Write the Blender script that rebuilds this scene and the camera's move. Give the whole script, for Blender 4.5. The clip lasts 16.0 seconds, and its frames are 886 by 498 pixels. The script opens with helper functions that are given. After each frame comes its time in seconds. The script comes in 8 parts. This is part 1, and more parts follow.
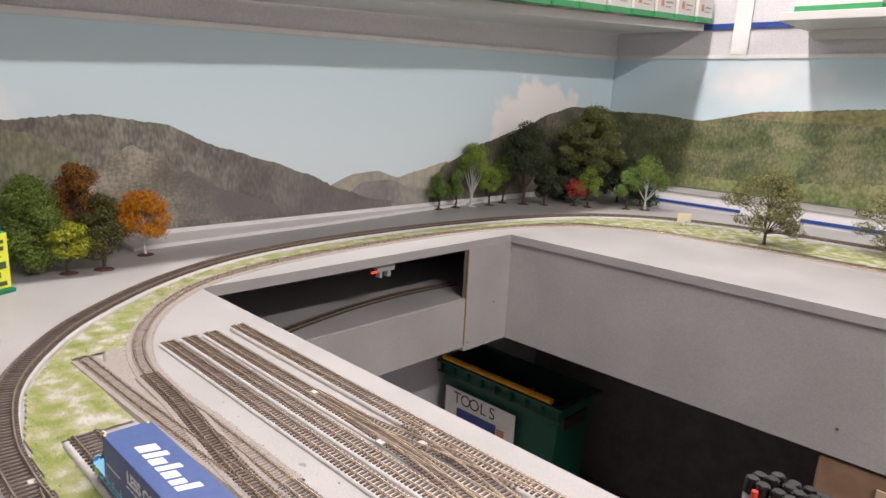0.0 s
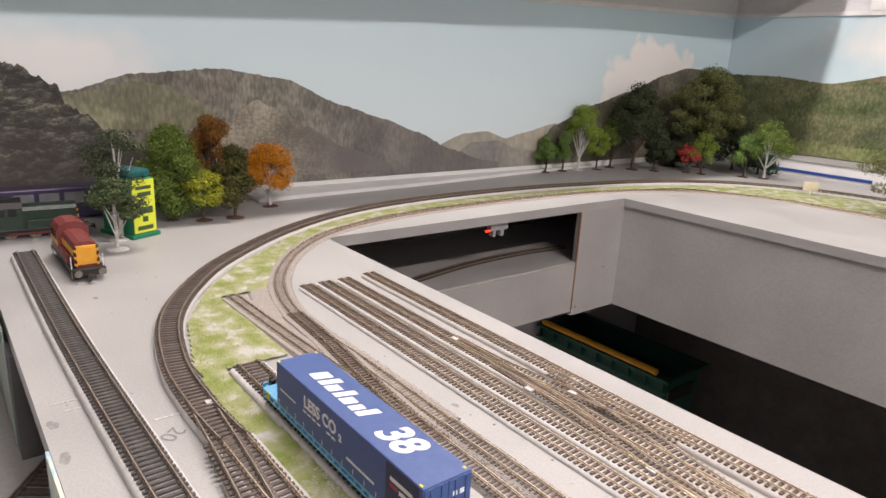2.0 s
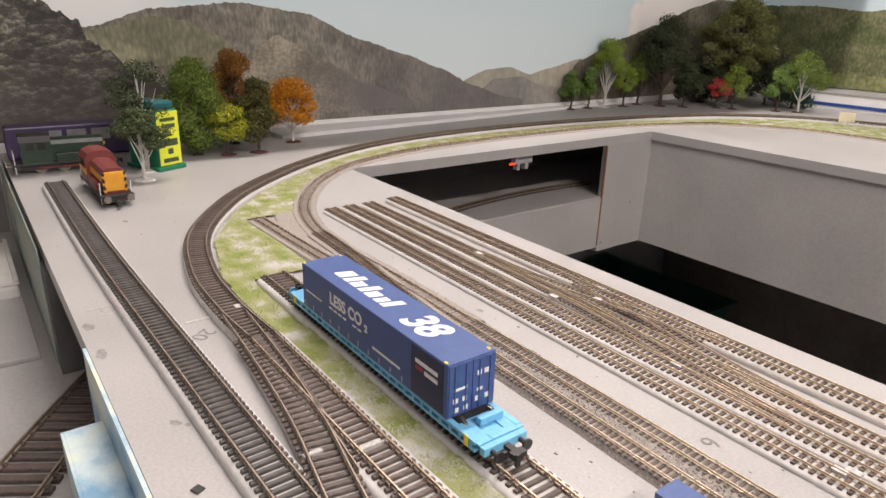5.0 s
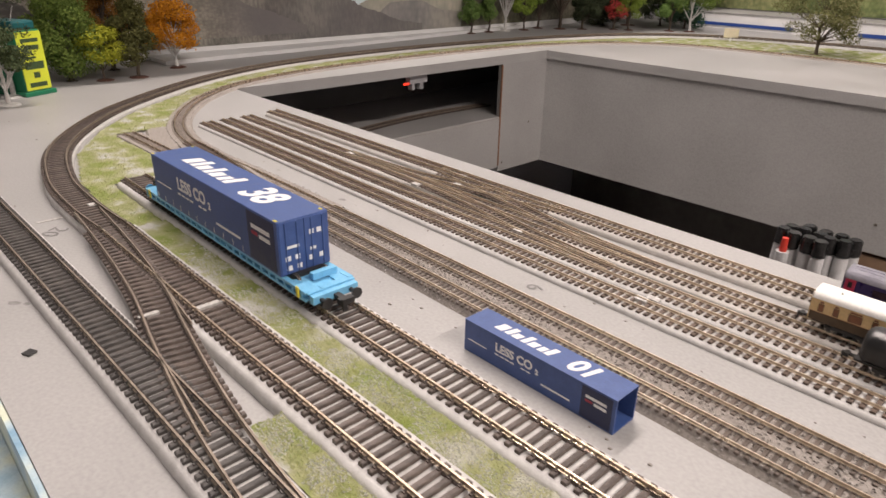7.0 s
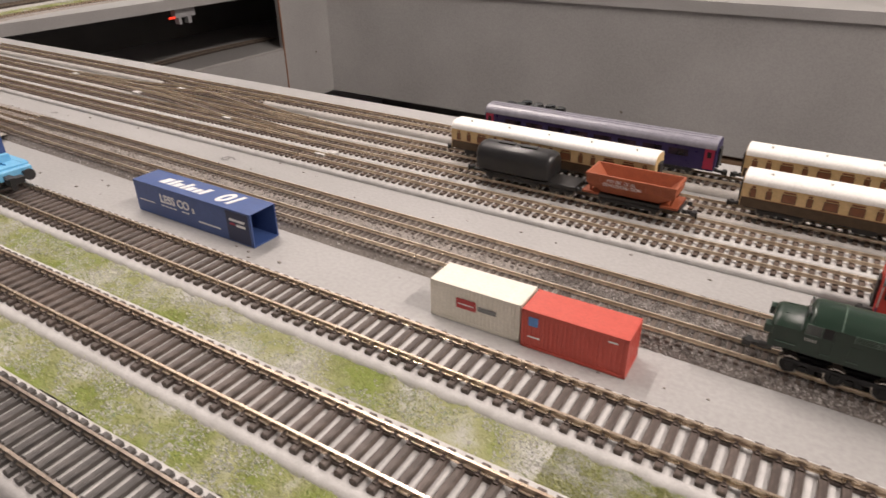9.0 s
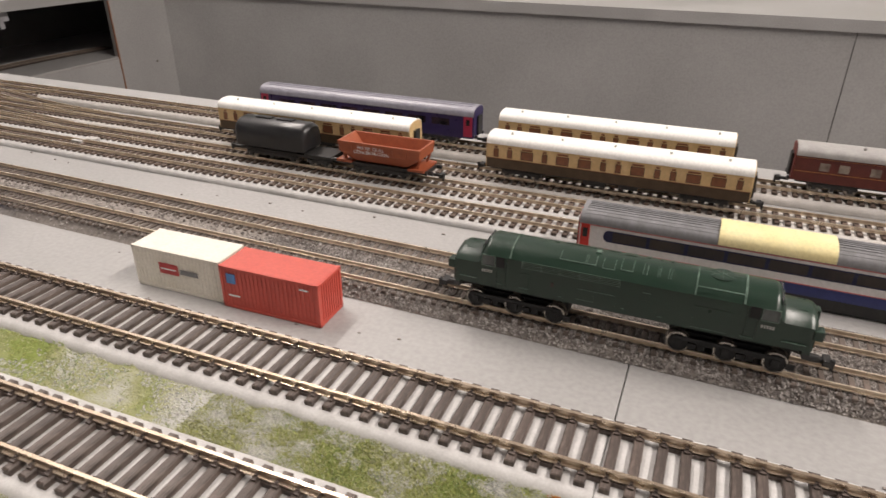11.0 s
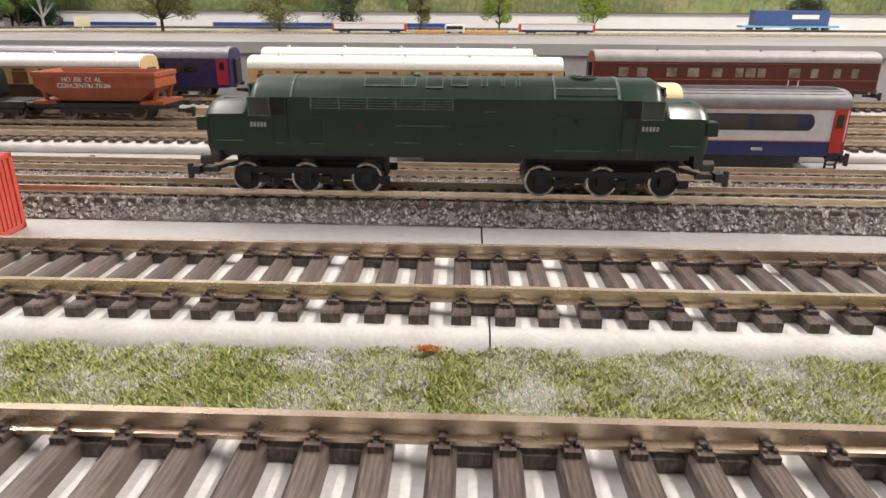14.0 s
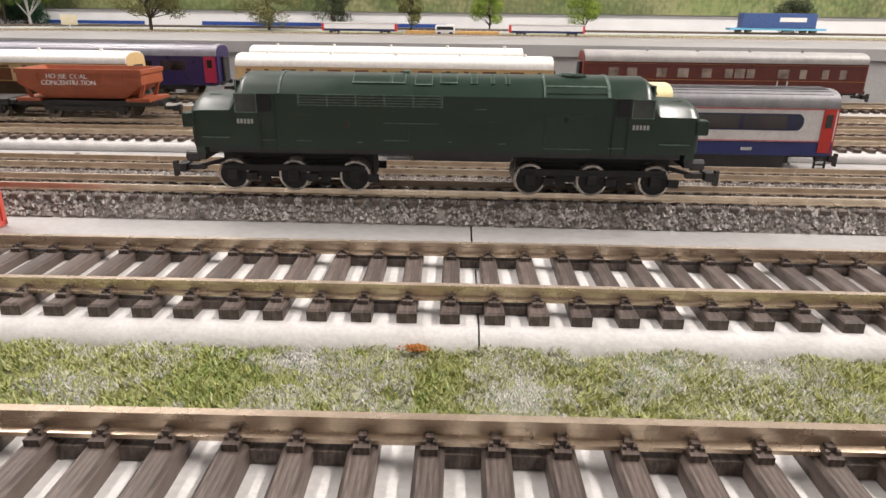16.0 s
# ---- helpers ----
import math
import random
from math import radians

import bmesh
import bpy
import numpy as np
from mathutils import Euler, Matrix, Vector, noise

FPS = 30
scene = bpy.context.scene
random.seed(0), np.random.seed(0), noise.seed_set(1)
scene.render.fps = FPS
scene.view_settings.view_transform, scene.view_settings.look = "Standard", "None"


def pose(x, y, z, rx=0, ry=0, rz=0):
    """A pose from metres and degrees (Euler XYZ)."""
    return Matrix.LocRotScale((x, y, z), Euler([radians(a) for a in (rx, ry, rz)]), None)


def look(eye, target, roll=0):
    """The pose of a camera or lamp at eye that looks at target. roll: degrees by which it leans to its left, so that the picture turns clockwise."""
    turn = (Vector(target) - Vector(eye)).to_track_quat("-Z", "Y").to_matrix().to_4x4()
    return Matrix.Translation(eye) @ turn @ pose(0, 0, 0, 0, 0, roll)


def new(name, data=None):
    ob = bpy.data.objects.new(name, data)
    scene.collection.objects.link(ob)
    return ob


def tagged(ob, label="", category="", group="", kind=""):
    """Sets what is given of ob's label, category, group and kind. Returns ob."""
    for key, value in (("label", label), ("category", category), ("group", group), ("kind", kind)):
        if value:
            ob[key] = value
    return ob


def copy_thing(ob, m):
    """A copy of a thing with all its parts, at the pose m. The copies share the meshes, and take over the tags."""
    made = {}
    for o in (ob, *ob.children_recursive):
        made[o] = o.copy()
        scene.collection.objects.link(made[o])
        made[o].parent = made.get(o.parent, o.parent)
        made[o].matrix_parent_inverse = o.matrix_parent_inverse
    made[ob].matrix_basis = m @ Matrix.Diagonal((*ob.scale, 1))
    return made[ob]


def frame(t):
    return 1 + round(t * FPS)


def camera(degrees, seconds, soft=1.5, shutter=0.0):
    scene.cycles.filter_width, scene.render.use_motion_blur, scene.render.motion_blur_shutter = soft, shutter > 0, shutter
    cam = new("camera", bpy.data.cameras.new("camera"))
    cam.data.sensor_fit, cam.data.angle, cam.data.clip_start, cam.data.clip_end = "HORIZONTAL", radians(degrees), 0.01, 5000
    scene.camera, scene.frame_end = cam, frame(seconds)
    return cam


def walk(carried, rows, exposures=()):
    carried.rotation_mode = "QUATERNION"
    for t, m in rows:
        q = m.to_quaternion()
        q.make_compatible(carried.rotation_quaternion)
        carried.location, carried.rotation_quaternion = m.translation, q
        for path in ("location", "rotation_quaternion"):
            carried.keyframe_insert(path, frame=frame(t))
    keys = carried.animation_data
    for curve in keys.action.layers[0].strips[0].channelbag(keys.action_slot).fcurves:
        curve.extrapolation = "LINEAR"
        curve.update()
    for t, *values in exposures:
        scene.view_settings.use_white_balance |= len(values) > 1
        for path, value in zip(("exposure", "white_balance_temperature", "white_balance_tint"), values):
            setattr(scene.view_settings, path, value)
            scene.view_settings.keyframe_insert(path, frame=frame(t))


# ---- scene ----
cam = camera(68.5, 16.0, shutter=0.25)
PATH = [
    (0, look((-0.2139, -0.1542, 0.2951), (-0.8884, 0.5502, 0.0737), 3.03)),
    (0.5, look((-0.2262, -0.1655, 0.2878), (-0.9213, 0.5151, 0.0562), 2.86)),
    (1, look((-0.2352, -0.1737, 0.2829), (-0.9441, 0.4886, 0.0405), 3.17)),
    (1.5, look((-0.2478, -0.1862, 0.2798), (-0.9751, 0.4502, 0.0226), 3.72)),
    (2, look((-0.2576, -0.1981, 0.2692), (-1.0046, 0.4082, -0.0033), 3.17)),
    (2.5, look((-0.2698, -0.2070, 0.2628), (-1.0345, 0.3712, -0.0216), 3.04)),
    (3, look((-0.2689, -0.2146, 0.2549), (-1.0444, 0.3427, -0.0417), 2.78)),
    (5.5, look((-0.2393, -0.1970, 0.2219), (-0.9769, 0.3772, -0.1335), 1.66)),
    (6, look((-0.2268, -0.1919, 0.2116), (-0.9450, 0.3935, -0.1645), 1.45)),
    (6.5, look((-0.2027, -0.1850, 0.1991), (-0.8942, 0.4190, -0.1971), 0.89)),
    (7, look((-0.1820, -0.1774, 0.1913), (-0.8438, 0.4491, -0.2204), 1.08)),
    (7.5, look((-0.1535, -0.1702, 0.1811), (-0.7807, 0.4819, -0.2448), 0.06)),
    (8, look((-0.1195, -0.1637, 0.1725), (-0.6963, 0.5221, -0.2713), 0.25)),
    (8.5, look((-0.0874, -0.1598, 0.1639), (-0.6192, 0.5528, -0.2935), -0.57)),
    (9, look((-0.0592, -0.1585, 0.1548), (-0.5333, 0.5828, -0.3204), -0.74)),
    (9.5, look((-0.0426, -0.1515, 0.1477), (-0.4754, 0.6130, -0.3301), 0.10)),
    (12, look((0.0259, -0.1190, 0.0994), (-0.1844, 0.7640, -0.3203), -0.62)),
    (12.5, look((0.0167, -0.1117, 0.0769), (-0.0993, 0.8019, -0.3129), -0.37)),
    (13, look((0.0024, -0.0947, 0.0634), (-0.0691, 0.8411, -0.2817), 1.40)),
    (13.5, look((-0.0031, -0.0888, 0.0475), (-0.0617, 0.8531, -0.2834), 0.24)),
    (14, look((-0.0032, -0.0898, 0.0467), (-0.0404, 0.8496, -0.2943), 0.32)),
    (14.5, look((-0.0032, -0.0889, 0.0456), (-0.0233, 0.8498, -0.2985), 0.56)),
    (15, look((-0.0029, -0.0891, 0.0458), (-0.0215, 0.8513, -0.2939), 0.51)),
    (15.5, look((-0.0030, -0.0890, 0.0460), (-0.0229, 0.8512, -0.2943), 0.66)),
    (16, look((-0.0030, -0.0886, 0.0458), (-0.0253, 0.8517, -0.2939), 0.70)),
]
walk(cam, PATH, [(0.0, 0.48, 6150, 13), (3.0, 0.48, 6280, 13), (5.5, 0.37, 6400, 13), (7.0, 0.18, 6450, 13), (9.5, 0.04, 6450, 12), (12.0, 0.08, 6250, 9), (13.0, 0.36, 6250, 9), (16.0, 0.46, 6150, 9)])

# ---- world and light ----
world = bpy.data.worlds.new("room_dark")
world.use_nodes = True
scene.world = world
world.node_tree.nodes["Background"].inputs[0].default_value = (0.9, 0.95, 1.0, 1)
world.node_tree.nodes["Background"].inputs[1].default_value = 0.07


def tube_light(name, x, y, z, sx, sy, power, colour=(1.0, 0.885, 0.80)):
    lamp = bpy.data.lights.new(name, "AREA")
    lamp.shape, lamp.size, lamp.size_y = "RECTANGLE", sx, sy
    lamp.energy, lamp.color = power, colour
    ob = new(name, lamp)
    ob.matrix_world = pose(x, y, z)
    return ob


tube_light("ceiling_tube_light", 1.45, 0.20, 1.85, 0.12, 1.5, 80)
tube_light("ceiling_tube_light", -1.12, 0.75, 1.85, 0.10, 1.6, 40)

# ---- helpers ----


def lin(h):
    """Linear colour from an sRGB hex string."""
    v = [int(h[i:i + 2], 16) / 255 for i in (0, 2, 4)]
    return tuple(c / 12.92 if c < 0.04045 else ((c + 0.055) / 1.055) ** 2.4 for c in v)


def mat(name, c1, c2=None, scale=60, rough=0.55, metal=0.0, bump=0.0, bscale=900, c3=None, vary=0.0, spec=0.5, detail=5):
    """A surface with two scales of variation: broad patches from c1 to c2, fine grain and bump."""
    m = bpy.data.materials.new(name)
    m.use_nodes = True
    nt = m.node_tree
    bsdf = nt.nodes["Principled BSDF"]
    bsdf.inputs["Roughness"].default_value = rough
    bsdf.inputs["Metallic"].default_value = metal
    bsdf.inputs["Specular IOR Level"].default_value = spec
    c2 = c2 or tuple(v * 0.82 for v in c1)
    tc = nt.nodes.new("ShaderNodeTexCoord")
    n1 = nt.nodes.new("ShaderNodeTexNoise")
    n1.inputs["Scale"].default_value, n1.inputs["Detail"].default_value = scale, detail
    nt.links.new(tc.outputs["Object"], n1.inputs["Vector"])
    ramp = nt.nodes.new("ShaderNodeValToRGB")
    ramp.color_ramp.elements[0].position, ramp.color_ramp.elements[1].position = 0.36, 0.66
    ramp.color_ramp.elements[0].color, ramp.color_ramp.elements[1].color = (*c1, 1), (*c2, 1)
    if c3:
        e = ramp.color_ramp.elements.new(0.52)
        e.color = (*c3, 1)
    nt.links.new(n1.outputs["Fac"], ramp.inputs["Fac"])
    n2 = nt.nodes.new("ShaderNodeTexNoise")
    n2.inputs["Scale"].default_value, n2.inputs["Detail"].default_value = bscale, 3
    nt.links.new(tc.outputs["Object"], n2.inputs["Vector"])
    mix = nt.nodes.new("ShaderNodeMix")
    mix.data_type, mix.blend_type = "RGBA", "MULTIPLY"
    mix.inputs["Factor"].default_value = 0.35
    nt.links.new(ramp.outputs["Color"], mix.inputs["A"])
    grey = nt.nodes.new("ShaderNodeValToRGB")
    grey.color_ramp.elements[0].position, grey.color_ramp.elements[1].position = 0.3, 0.65
    grey.color_ramp.elements[0].color, grey.color_ramp.elements[1].color = (0.62, 0.62, 0.62, 1), (1, 1, 1, 1)
    nt.links.new(n2.outputs["Fac"], grey.inputs["Fac"])
    nt.links.new(grey.outputs["Color"], mix.inputs["B"])
    out = mix.outputs["Result"]
    if vary:
        info = nt.nodes.new("ShaderNodeObjectInfo")
        hsv = nt.nodes.new("ShaderNodeHueSaturation")
        mr = nt.nodes.new("ShaderNodeMapRange")
        mr.inputs["To Min"].default_value, mr.inputs["To Max"].default_value = 1 - vary, 1 + vary
        nt.links.new(info.outputs["Random"], mr.inputs["Value"])
        nt.links.new(mr.outputs["Result"], hsv.inputs["Value"])
        nt.links.new(out, hsv.inputs["Color"])
        out = hsv.outputs["Color"]
    nt.links.new(out, bsdf.inputs["Base Color"])
    rr = nt.nodes.new("ShaderNodeMapRange")
    rr.inputs["To Min"].default_value, rr.inputs["To Max"].default_value = max(rough - 0.1, 0.03), min(rough + 0.12, 1)
    nt.links.new(n1.outputs["Fac"], rr.inputs["Value"])
    nt.links.new(rr.outputs["Result"], bsdf.inputs["Roughness"])
    if bump:
        b = nt.nodes.new("ShaderNodeBump")
        b.inputs["Strength"].default_value, b.inputs["Distance"].default_value = min(bump, 1), 0.0006
        nt.links.new(n2.outputs["Fac"], b.inputs["Height"])
        nt.links.new(b.outputs["Normal"], bsdf.inputs["Normal"])
    return m


def island_mat(name, cols, rough=0.8, scale=40):
    """Colour by loose piece, with broad patches, for leaves, blades and stones."""
    m = bpy.data.materials.new(name)
    m.use_nodes = True
    nt = m.node_tree
    bsdf = nt.nodes["Principled BSDF"]
    bsdf.inputs["Roughness"].default_value = rough
    bsdf.inputs["Specular IOR Level"].default_value = 0.25
    geo = nt.nodes.new("ShaderNodeNewGeometry")
    tc = nt.nodes.new("ShaderNodeTexCoord")
    n1 = nt.nodes.new("ShaderNodeTexNoise")
    n1.inputs["Scale"].default_value = scale
    nt.links.new(tc.outputs["Object"], n1.inputs["Vector"])
    add = nt.nodes.new("ShaderNodeMath")
    add.operation = "MULTIPLY_ADD"
    add.inputs[1].default_value, add.inputs[2].default_value = 0.55, 0.0
    nt.links.new(geo.outputs["Random Per Island"], add.inputs[0])
    mul = nt.nodes.new("ShaderNodeMath")
    mul.operation = "MULTIPLY_ADD"
    mul.inputs[1].default_value = 0.6
    nt.links.new(n1.outputs["Fac"], mul.inputs[0])
    nt.links.new(add.outputs[0], mul.inputs[2])
    ramp = nt.nodes.new("ShaderNodeValToRGB")
    els = ramp.color_ramp.elements
    for i, c in enumerate(cols):
        p = 0.15 + 0.75 * i / (len(cols) - 1)
        e = els[0] if i == 0 else els[1] if i == 1 else els.new(p)
        e.position, e.color = p, (*c, 1)
    nt.links.new(mul.outputs[0], ramp.inputs["Fac"])
    nt.links.new(ramp.outputs["Color"], bsdf.inputs["Base Color"])
    return m


def bm_box(bm, x0, x1, y0, y1, z0, z1, m=None):
    """Adds a box to bm, moved by m."""
    vs = [bm.verts.new((m @ Vector(p)) if m else p) for p in
          [(x0, y0, z0), (x1, y0, z0), (x1, y1, z0), (x0, y1, z0), (x0, y0, z1), (x1, y0, z1), (x1, y1, z1), (x0, y1, z1)]]
    for f in ((3, 2, 1, 0), (4, 5, 6, 7), (0, 1, 5, 4), (1, 2, 6, 5), (2, 3, 7, 6), (3, 0, 4, 7)):
        bm.faces.new([vs[i] for i in f])
    return bm


def box(x0, x1, y0, y1, z0, z1, bevel=0.0):
    bm = bmesh.new()
    bm_box(bm, x0, x1, y0, y1, z0, z1)
    if bevel:
        bmesh.ops.bevel(bm, geom=bm.edges[:], offset=bevel, segments=2, affect="EDGES", profile=0.5)
    return bm


def boxes(*rows):
    bm = bmesh.new()
    for r in rows:
        bm_box(bm, *r)
    return bm


def cyl(r, depth, axis="z", at=(0, 0, 0), seg=20, r2=None, bm=None):
    bm = bm or bmesh.new()
    m = Matrix.Translation(at)
    if axis == "y":
        m = m @ Matrix.Rotation(radians(90), 4, "X")
    elif axis == "x":
        m = m @ Matrix.Rotation(radians(90), 4, "Y")
    bmesh.ops.create_cone(bm, cap_ends=True, segments=seg, radius1=r, radius2=r if r2 is None else r2, depth=depth, matrix=m)
    return bm


def extrude_x(profile, x0, x1, ends=True):
    """A prism along x from a closed outline of (y, z)."""
    bm = bmesh.new()
    a = [bm.verts.new((x0, y, z)) for y, z in profile]
    b = [bm.verts.new((x1, y, z)) for y, z in profile]
    n = len(profile)
    for i in range(n):
        j = (i + 1) % n
        bm.faces.new((a[i], a[j], b[j], b[i]))
    if ends:
        bm.faces.new(a[::-1])
        bm.faces.new(b)
    bmesh.ops.recalc_face_normals(bm, faces=bm.faces[:])
    return bm


def part(name, bm, material, parent=None, label="", smooth=False):
    me = bpy.data.meshes.new(name)
    bm.to_mesh(me)
    bm.free()
    if smooth:
        for p in me.polygons:
            p.use_smooth = True
        me.set_sharp_from_angle(angle=radians(38))
    me.materials.append(material)
    ob = new(name, me)
    ob.parent = parent
    if label:
        tagged(ob, label)
    return ob


def thing(name, label, category, at=(0, 0, 0), turn=0, group="", kind=""):
    ob = new(name)
    ob.empty_display_size = 0.01
    ob.matrix_basis = pose(*at, 0, 0, turn)
    return tagged(ob, label, category, group, kind)


def structure(name, bm, material, label, category, smooth=False):
    ob = part(name, bm, material, None, "", smooth)
    return tagged(ob, label, category, kind="structure")


def lettering(body, size, parent, material, m, name="lettering", thick=0.00006, shear=0.0, bold=0.0):
    """Letters in the built-in font as one mesh, standing proud of the surface at m."""
    cu = bpy.data.curves.new(name, "FONT")
    cu.body, cu.size, cu.extrude, cu.shear, cu.offset = body, 1.0, thick / size, shear, bold / size
    cu.align_x, cu.align_y = "CENTER", "CENTER"
    tmp = new(name, cu)
    me = bpy.data.meshes.new_from_object(tmp.evaluated_get(bpy.context.evaluated_depsgraph_get()))
    bpy.data.objects.remove(tmp)
    bm = bmesh.new()
    bm.from_mesh(me)
    bm.transform(m @ Matrix.Scale(size, 4))
    return part(name, bm, material, parent)


def smooth_path(points, step):
    """Evenly spaced points on a curve through the given ones."""
    pts = [Vector((*p, 0)) for p in points]
    dense = []
    for i in range(len(pts) - 1):
        p0, p1, p2, p3 = pts[max(i - 1, 0)], pts[i], pts[i + 1], pts[min(i + 2, len(pts) - 1)]
        for k in range(40):
            t = k / 40
            dense.append(0.5 * ((2 * p1) + (p2 - p0) * t + (2 * p0 - 5 * p1 + 4 * p2 - p3) * t * t + (3 * p1 - p0 - 3 * p2 + p3) * t ** 3))
    dense.append(pts[-1])
    out, left = [dense[0]], step
    for a, b in zip(dense, dense[1:]):
        d = (b - a).length
        while d >= left and d > 0:
            a = a + (b - a) * (left / d)
            out.append(a)
            d, left = (b - a).length, step
        left -= d
    return out


def tangents(path):
    n = len(path)
    return [(path[min(i + 1, n - 1)] - path[max(i - 1, 0)]).normalized() for i in range(n)]


def sweep(path, profile, bm=None, wobble=0.0, seed=0):
    """Sweeps an open or closed outline of (offset, z) along a path on the board."""
    bm = bm or bmesh.new()
    rnd = random.Random(seed)
    rings = []
    for p, t in zip(path, tangents(path)):
        side = Vector((-t.y, t.x, 0))
        rings.append([bm.verts.new(p + side * (o + wobble * (rnd.random() - 0.5)) + Vector((0, 0, z))) for o, z in profile])
    k = len(profile)
    for a, b in zip(rings, rings[1:]):
        for i in range(k):
            j = (i + 1) % k
            bm.faces.new((a[i], a[j], b[j], b[i]))
    bm.faces.new(rings[0])
    bm.faces.new(rings[-1][::-1])
    bmesh.ops.recalc_face_normals(bm, faces=bm.faces[:])
    return bm


# ---- materials ----


def grain_mat(name, dark, light, rough, vary):
    """Moulded plastic with a wood grain along the sleeper."""
    m = mat(name, light, tuple(v * 0.8 for v in light), 300, rough, vary=vary)
    nt = m.node_tree
    bsdf = nt.nodes["Principled BSDF"]
    old = bsdf.inputs["Base Color"].links[0].from_socket
    tc = nt.nodes.new("ShaderNodeTexCoord")
    mp = nt.nodes.new("ShaderNodeMapping")
    mp.inputs["Scale"].default_value = (2600, 190, 900)
    nt.links.new(tc.outputs["Object"], mp.inputs["Vector"])
    nz = nt.nodes.new("ShaderNodeTexNoise")
    nz.inputs["Scale"].default_value, nz.inputs["Detail"].default_value = 1.0, 3
    nt.links.new(mp.outputs["Vector"], nz.inputs["Vector"])
    rp = nt.nodes.new("ShaderNodeValToRGB")
    rp.color_ramp.elements[0].position, rp.color_ramp.elements[1].position = 0.40, 0.60
    rp.color_ramp.elements[0].color = (*[d / l for d, l in zip(dark, light)], 1)
    nt.links.new(nz.outputs["Fac"], rp.inputs["Fac"])
    mx = nt.nodes.new("ShaderNodeMix")
    mx.data_type, mx.blend_type = "RGBA", "MULTIPLY"
    mx.inputs["Factor"].default_value = 1.0
    nt.links.new(old, mx.inputs["A"])
    nt.links.new(rp.outputs["Color"], mx.inputs["B"])
    nt.links.new(mx.outputs["Result"], bsdf.inputs["Base Color"])
    bp = nt.nodes.new("ShaderNodeBump")
    bp.inputs["Strength"].default_value, bp.inputs["Distance"].default_value = 0.6, 0.0002
    nt.links.new(nz.outputs["Fac"], bp.inputs["Height"])
    nt.links.new(bp.outputs["Normal"], bsdf.inputs["Normal"])
    return m


M = {}
M["board"] = mat("grey_board_paint", (0.335, 0.33, 0.322), (0.385, 0.378, 0.37), 7, 0.42, bump=0.15, bscale=500)
M["panel"] = mat("grey_panel_paint", (0.33, 0.325, 0.315), (0.38, 0.375, 0.365), 6, 0.5, bump=0.12, bscale=350)
M["raw_edge"] = mat("board_edge", (0.30, 0.29, 0.275), (0.36, 0.35, 0.335), 40, 0.7, bump=0.3)
M["white"] = mat("white_paint", (0.78, 0.78, 0.77), (0.7, 0.7, 0.69), 12, 0.5)
M["wall"] = mat("wall_white", (0.64, 0.635, 0.655), (0.60, 0.595, 0.61), 3, 0.6, bump=0.1, bscale=200)
M["foam"] = mat("white_foam_underlay", (0.565, 0.555, 0.54), (0.48, 0.47, 0.455), 160, 0.75, bump=0.12, bscale=1500)
M["greyfoam"] = mat("grey_foam_underlay", (0.50, 0.475, 0.445), (0.57, 0.545, 0.515), 160, 0.75, bump=0.4, bscale=1500)
M["rail"] = mat("nickel_silver_rail", (0.66, 0.55, 0.42), (0.47, 0.375, 0.28), 220, 0.27, 0.8, bscale=2500)
M["rail_n"] = mat("bright_small_rail", (0.80, 0.69, 0.54), (0.60, 0.50, 0.38), 220, 0.30, 0.75, bscale=2500)
M["rail_old"] = mat("tarnished_rail", (0.32, 0.265, 0.21), (0.22, 0.18, 0.145), 220, 0.42, 0.5, bscale=2500)
M["sleeper"] = grain_mat("brown_plastic_sleeper", (0.068, 0.051, 0.043), (0.145, 0.113, 0.096), 0.5, 0.2)
M["sleeper_black"] = grain_mat("black_plastic_sleeper", (0.050, 0.045, 0.042), (0.098, 0.087, 0.080), 0.5, 0.2)
M["sleeper_n"] = mat("small_brown_sleeper", (0.082, 0.057, 0.043), (0.118, 0.085, 0.066), 600, 0.6, vary=0.25)
M["sleeper_bal"] = mat("weathered_sleeper", (0.135, 0.106, 0.088), (0.092, 0.073, 0.060), 600, 0.75, vary=0.25)
M["sleeper_old"] = mat("dusty_sleeper", (0.22, 0.182, 0.152), (0.155, 0.125, 0.105), 600, 0.8, vary=0.25)
M["ballast_pale"] = mat("pale_ballast_bed", (0.25, 0.222, 0.198), (0.36, 0.33, 0.30), 600, 0.95, bump=0.6, bscale=2200)
M["ballast"] = mat("ballast_bed", (0.23, 0.204, 0.182), (0.33, 0.30, 0.272), 600, 0.95, bump=0.6, bscale=2200)
M["stone"] = island_mat("ballast_stones", [(0.075, 0.066, 0.060), (0.18, 0.162, 0.15), (0.33, 0.305, 0.285), (0.54, 0.51, 0.48)], 0.9, 120)
M["turf"] = mat("turf_mat", (0.20, 0.245, 0.055), (0.48, 0.475, 0.445), 42, 0.95, bump=1.0, bscale=1800, c3=(0.32, 0.325, 0.17))
M["blade"] = island_mat("grass_blades", [(0.19, 0.27, 0.14), (0.27, 0.33, 0.11), (0.35, 0.36, 0.12), (0.42, 0.43, 0.22), (0.56, 0.55, 0.44)], 0.85, 45)
M["scatter"] = island_mat("grey_scatter", [(0.20, 0.25, 0.21), (0.33, 0.34, 0.32), (0.47, 0.455, 0.43), (0.58, 0.565, 0.52), (0.42, 0.43, 0.34), (0.30, 0.37, 0.24)], 0.9, 60)
M["black"] = mat("black_plastic", (0.018, 0.018, 0.018), (0.028, 0.027, 0.026), 300, 0.45)
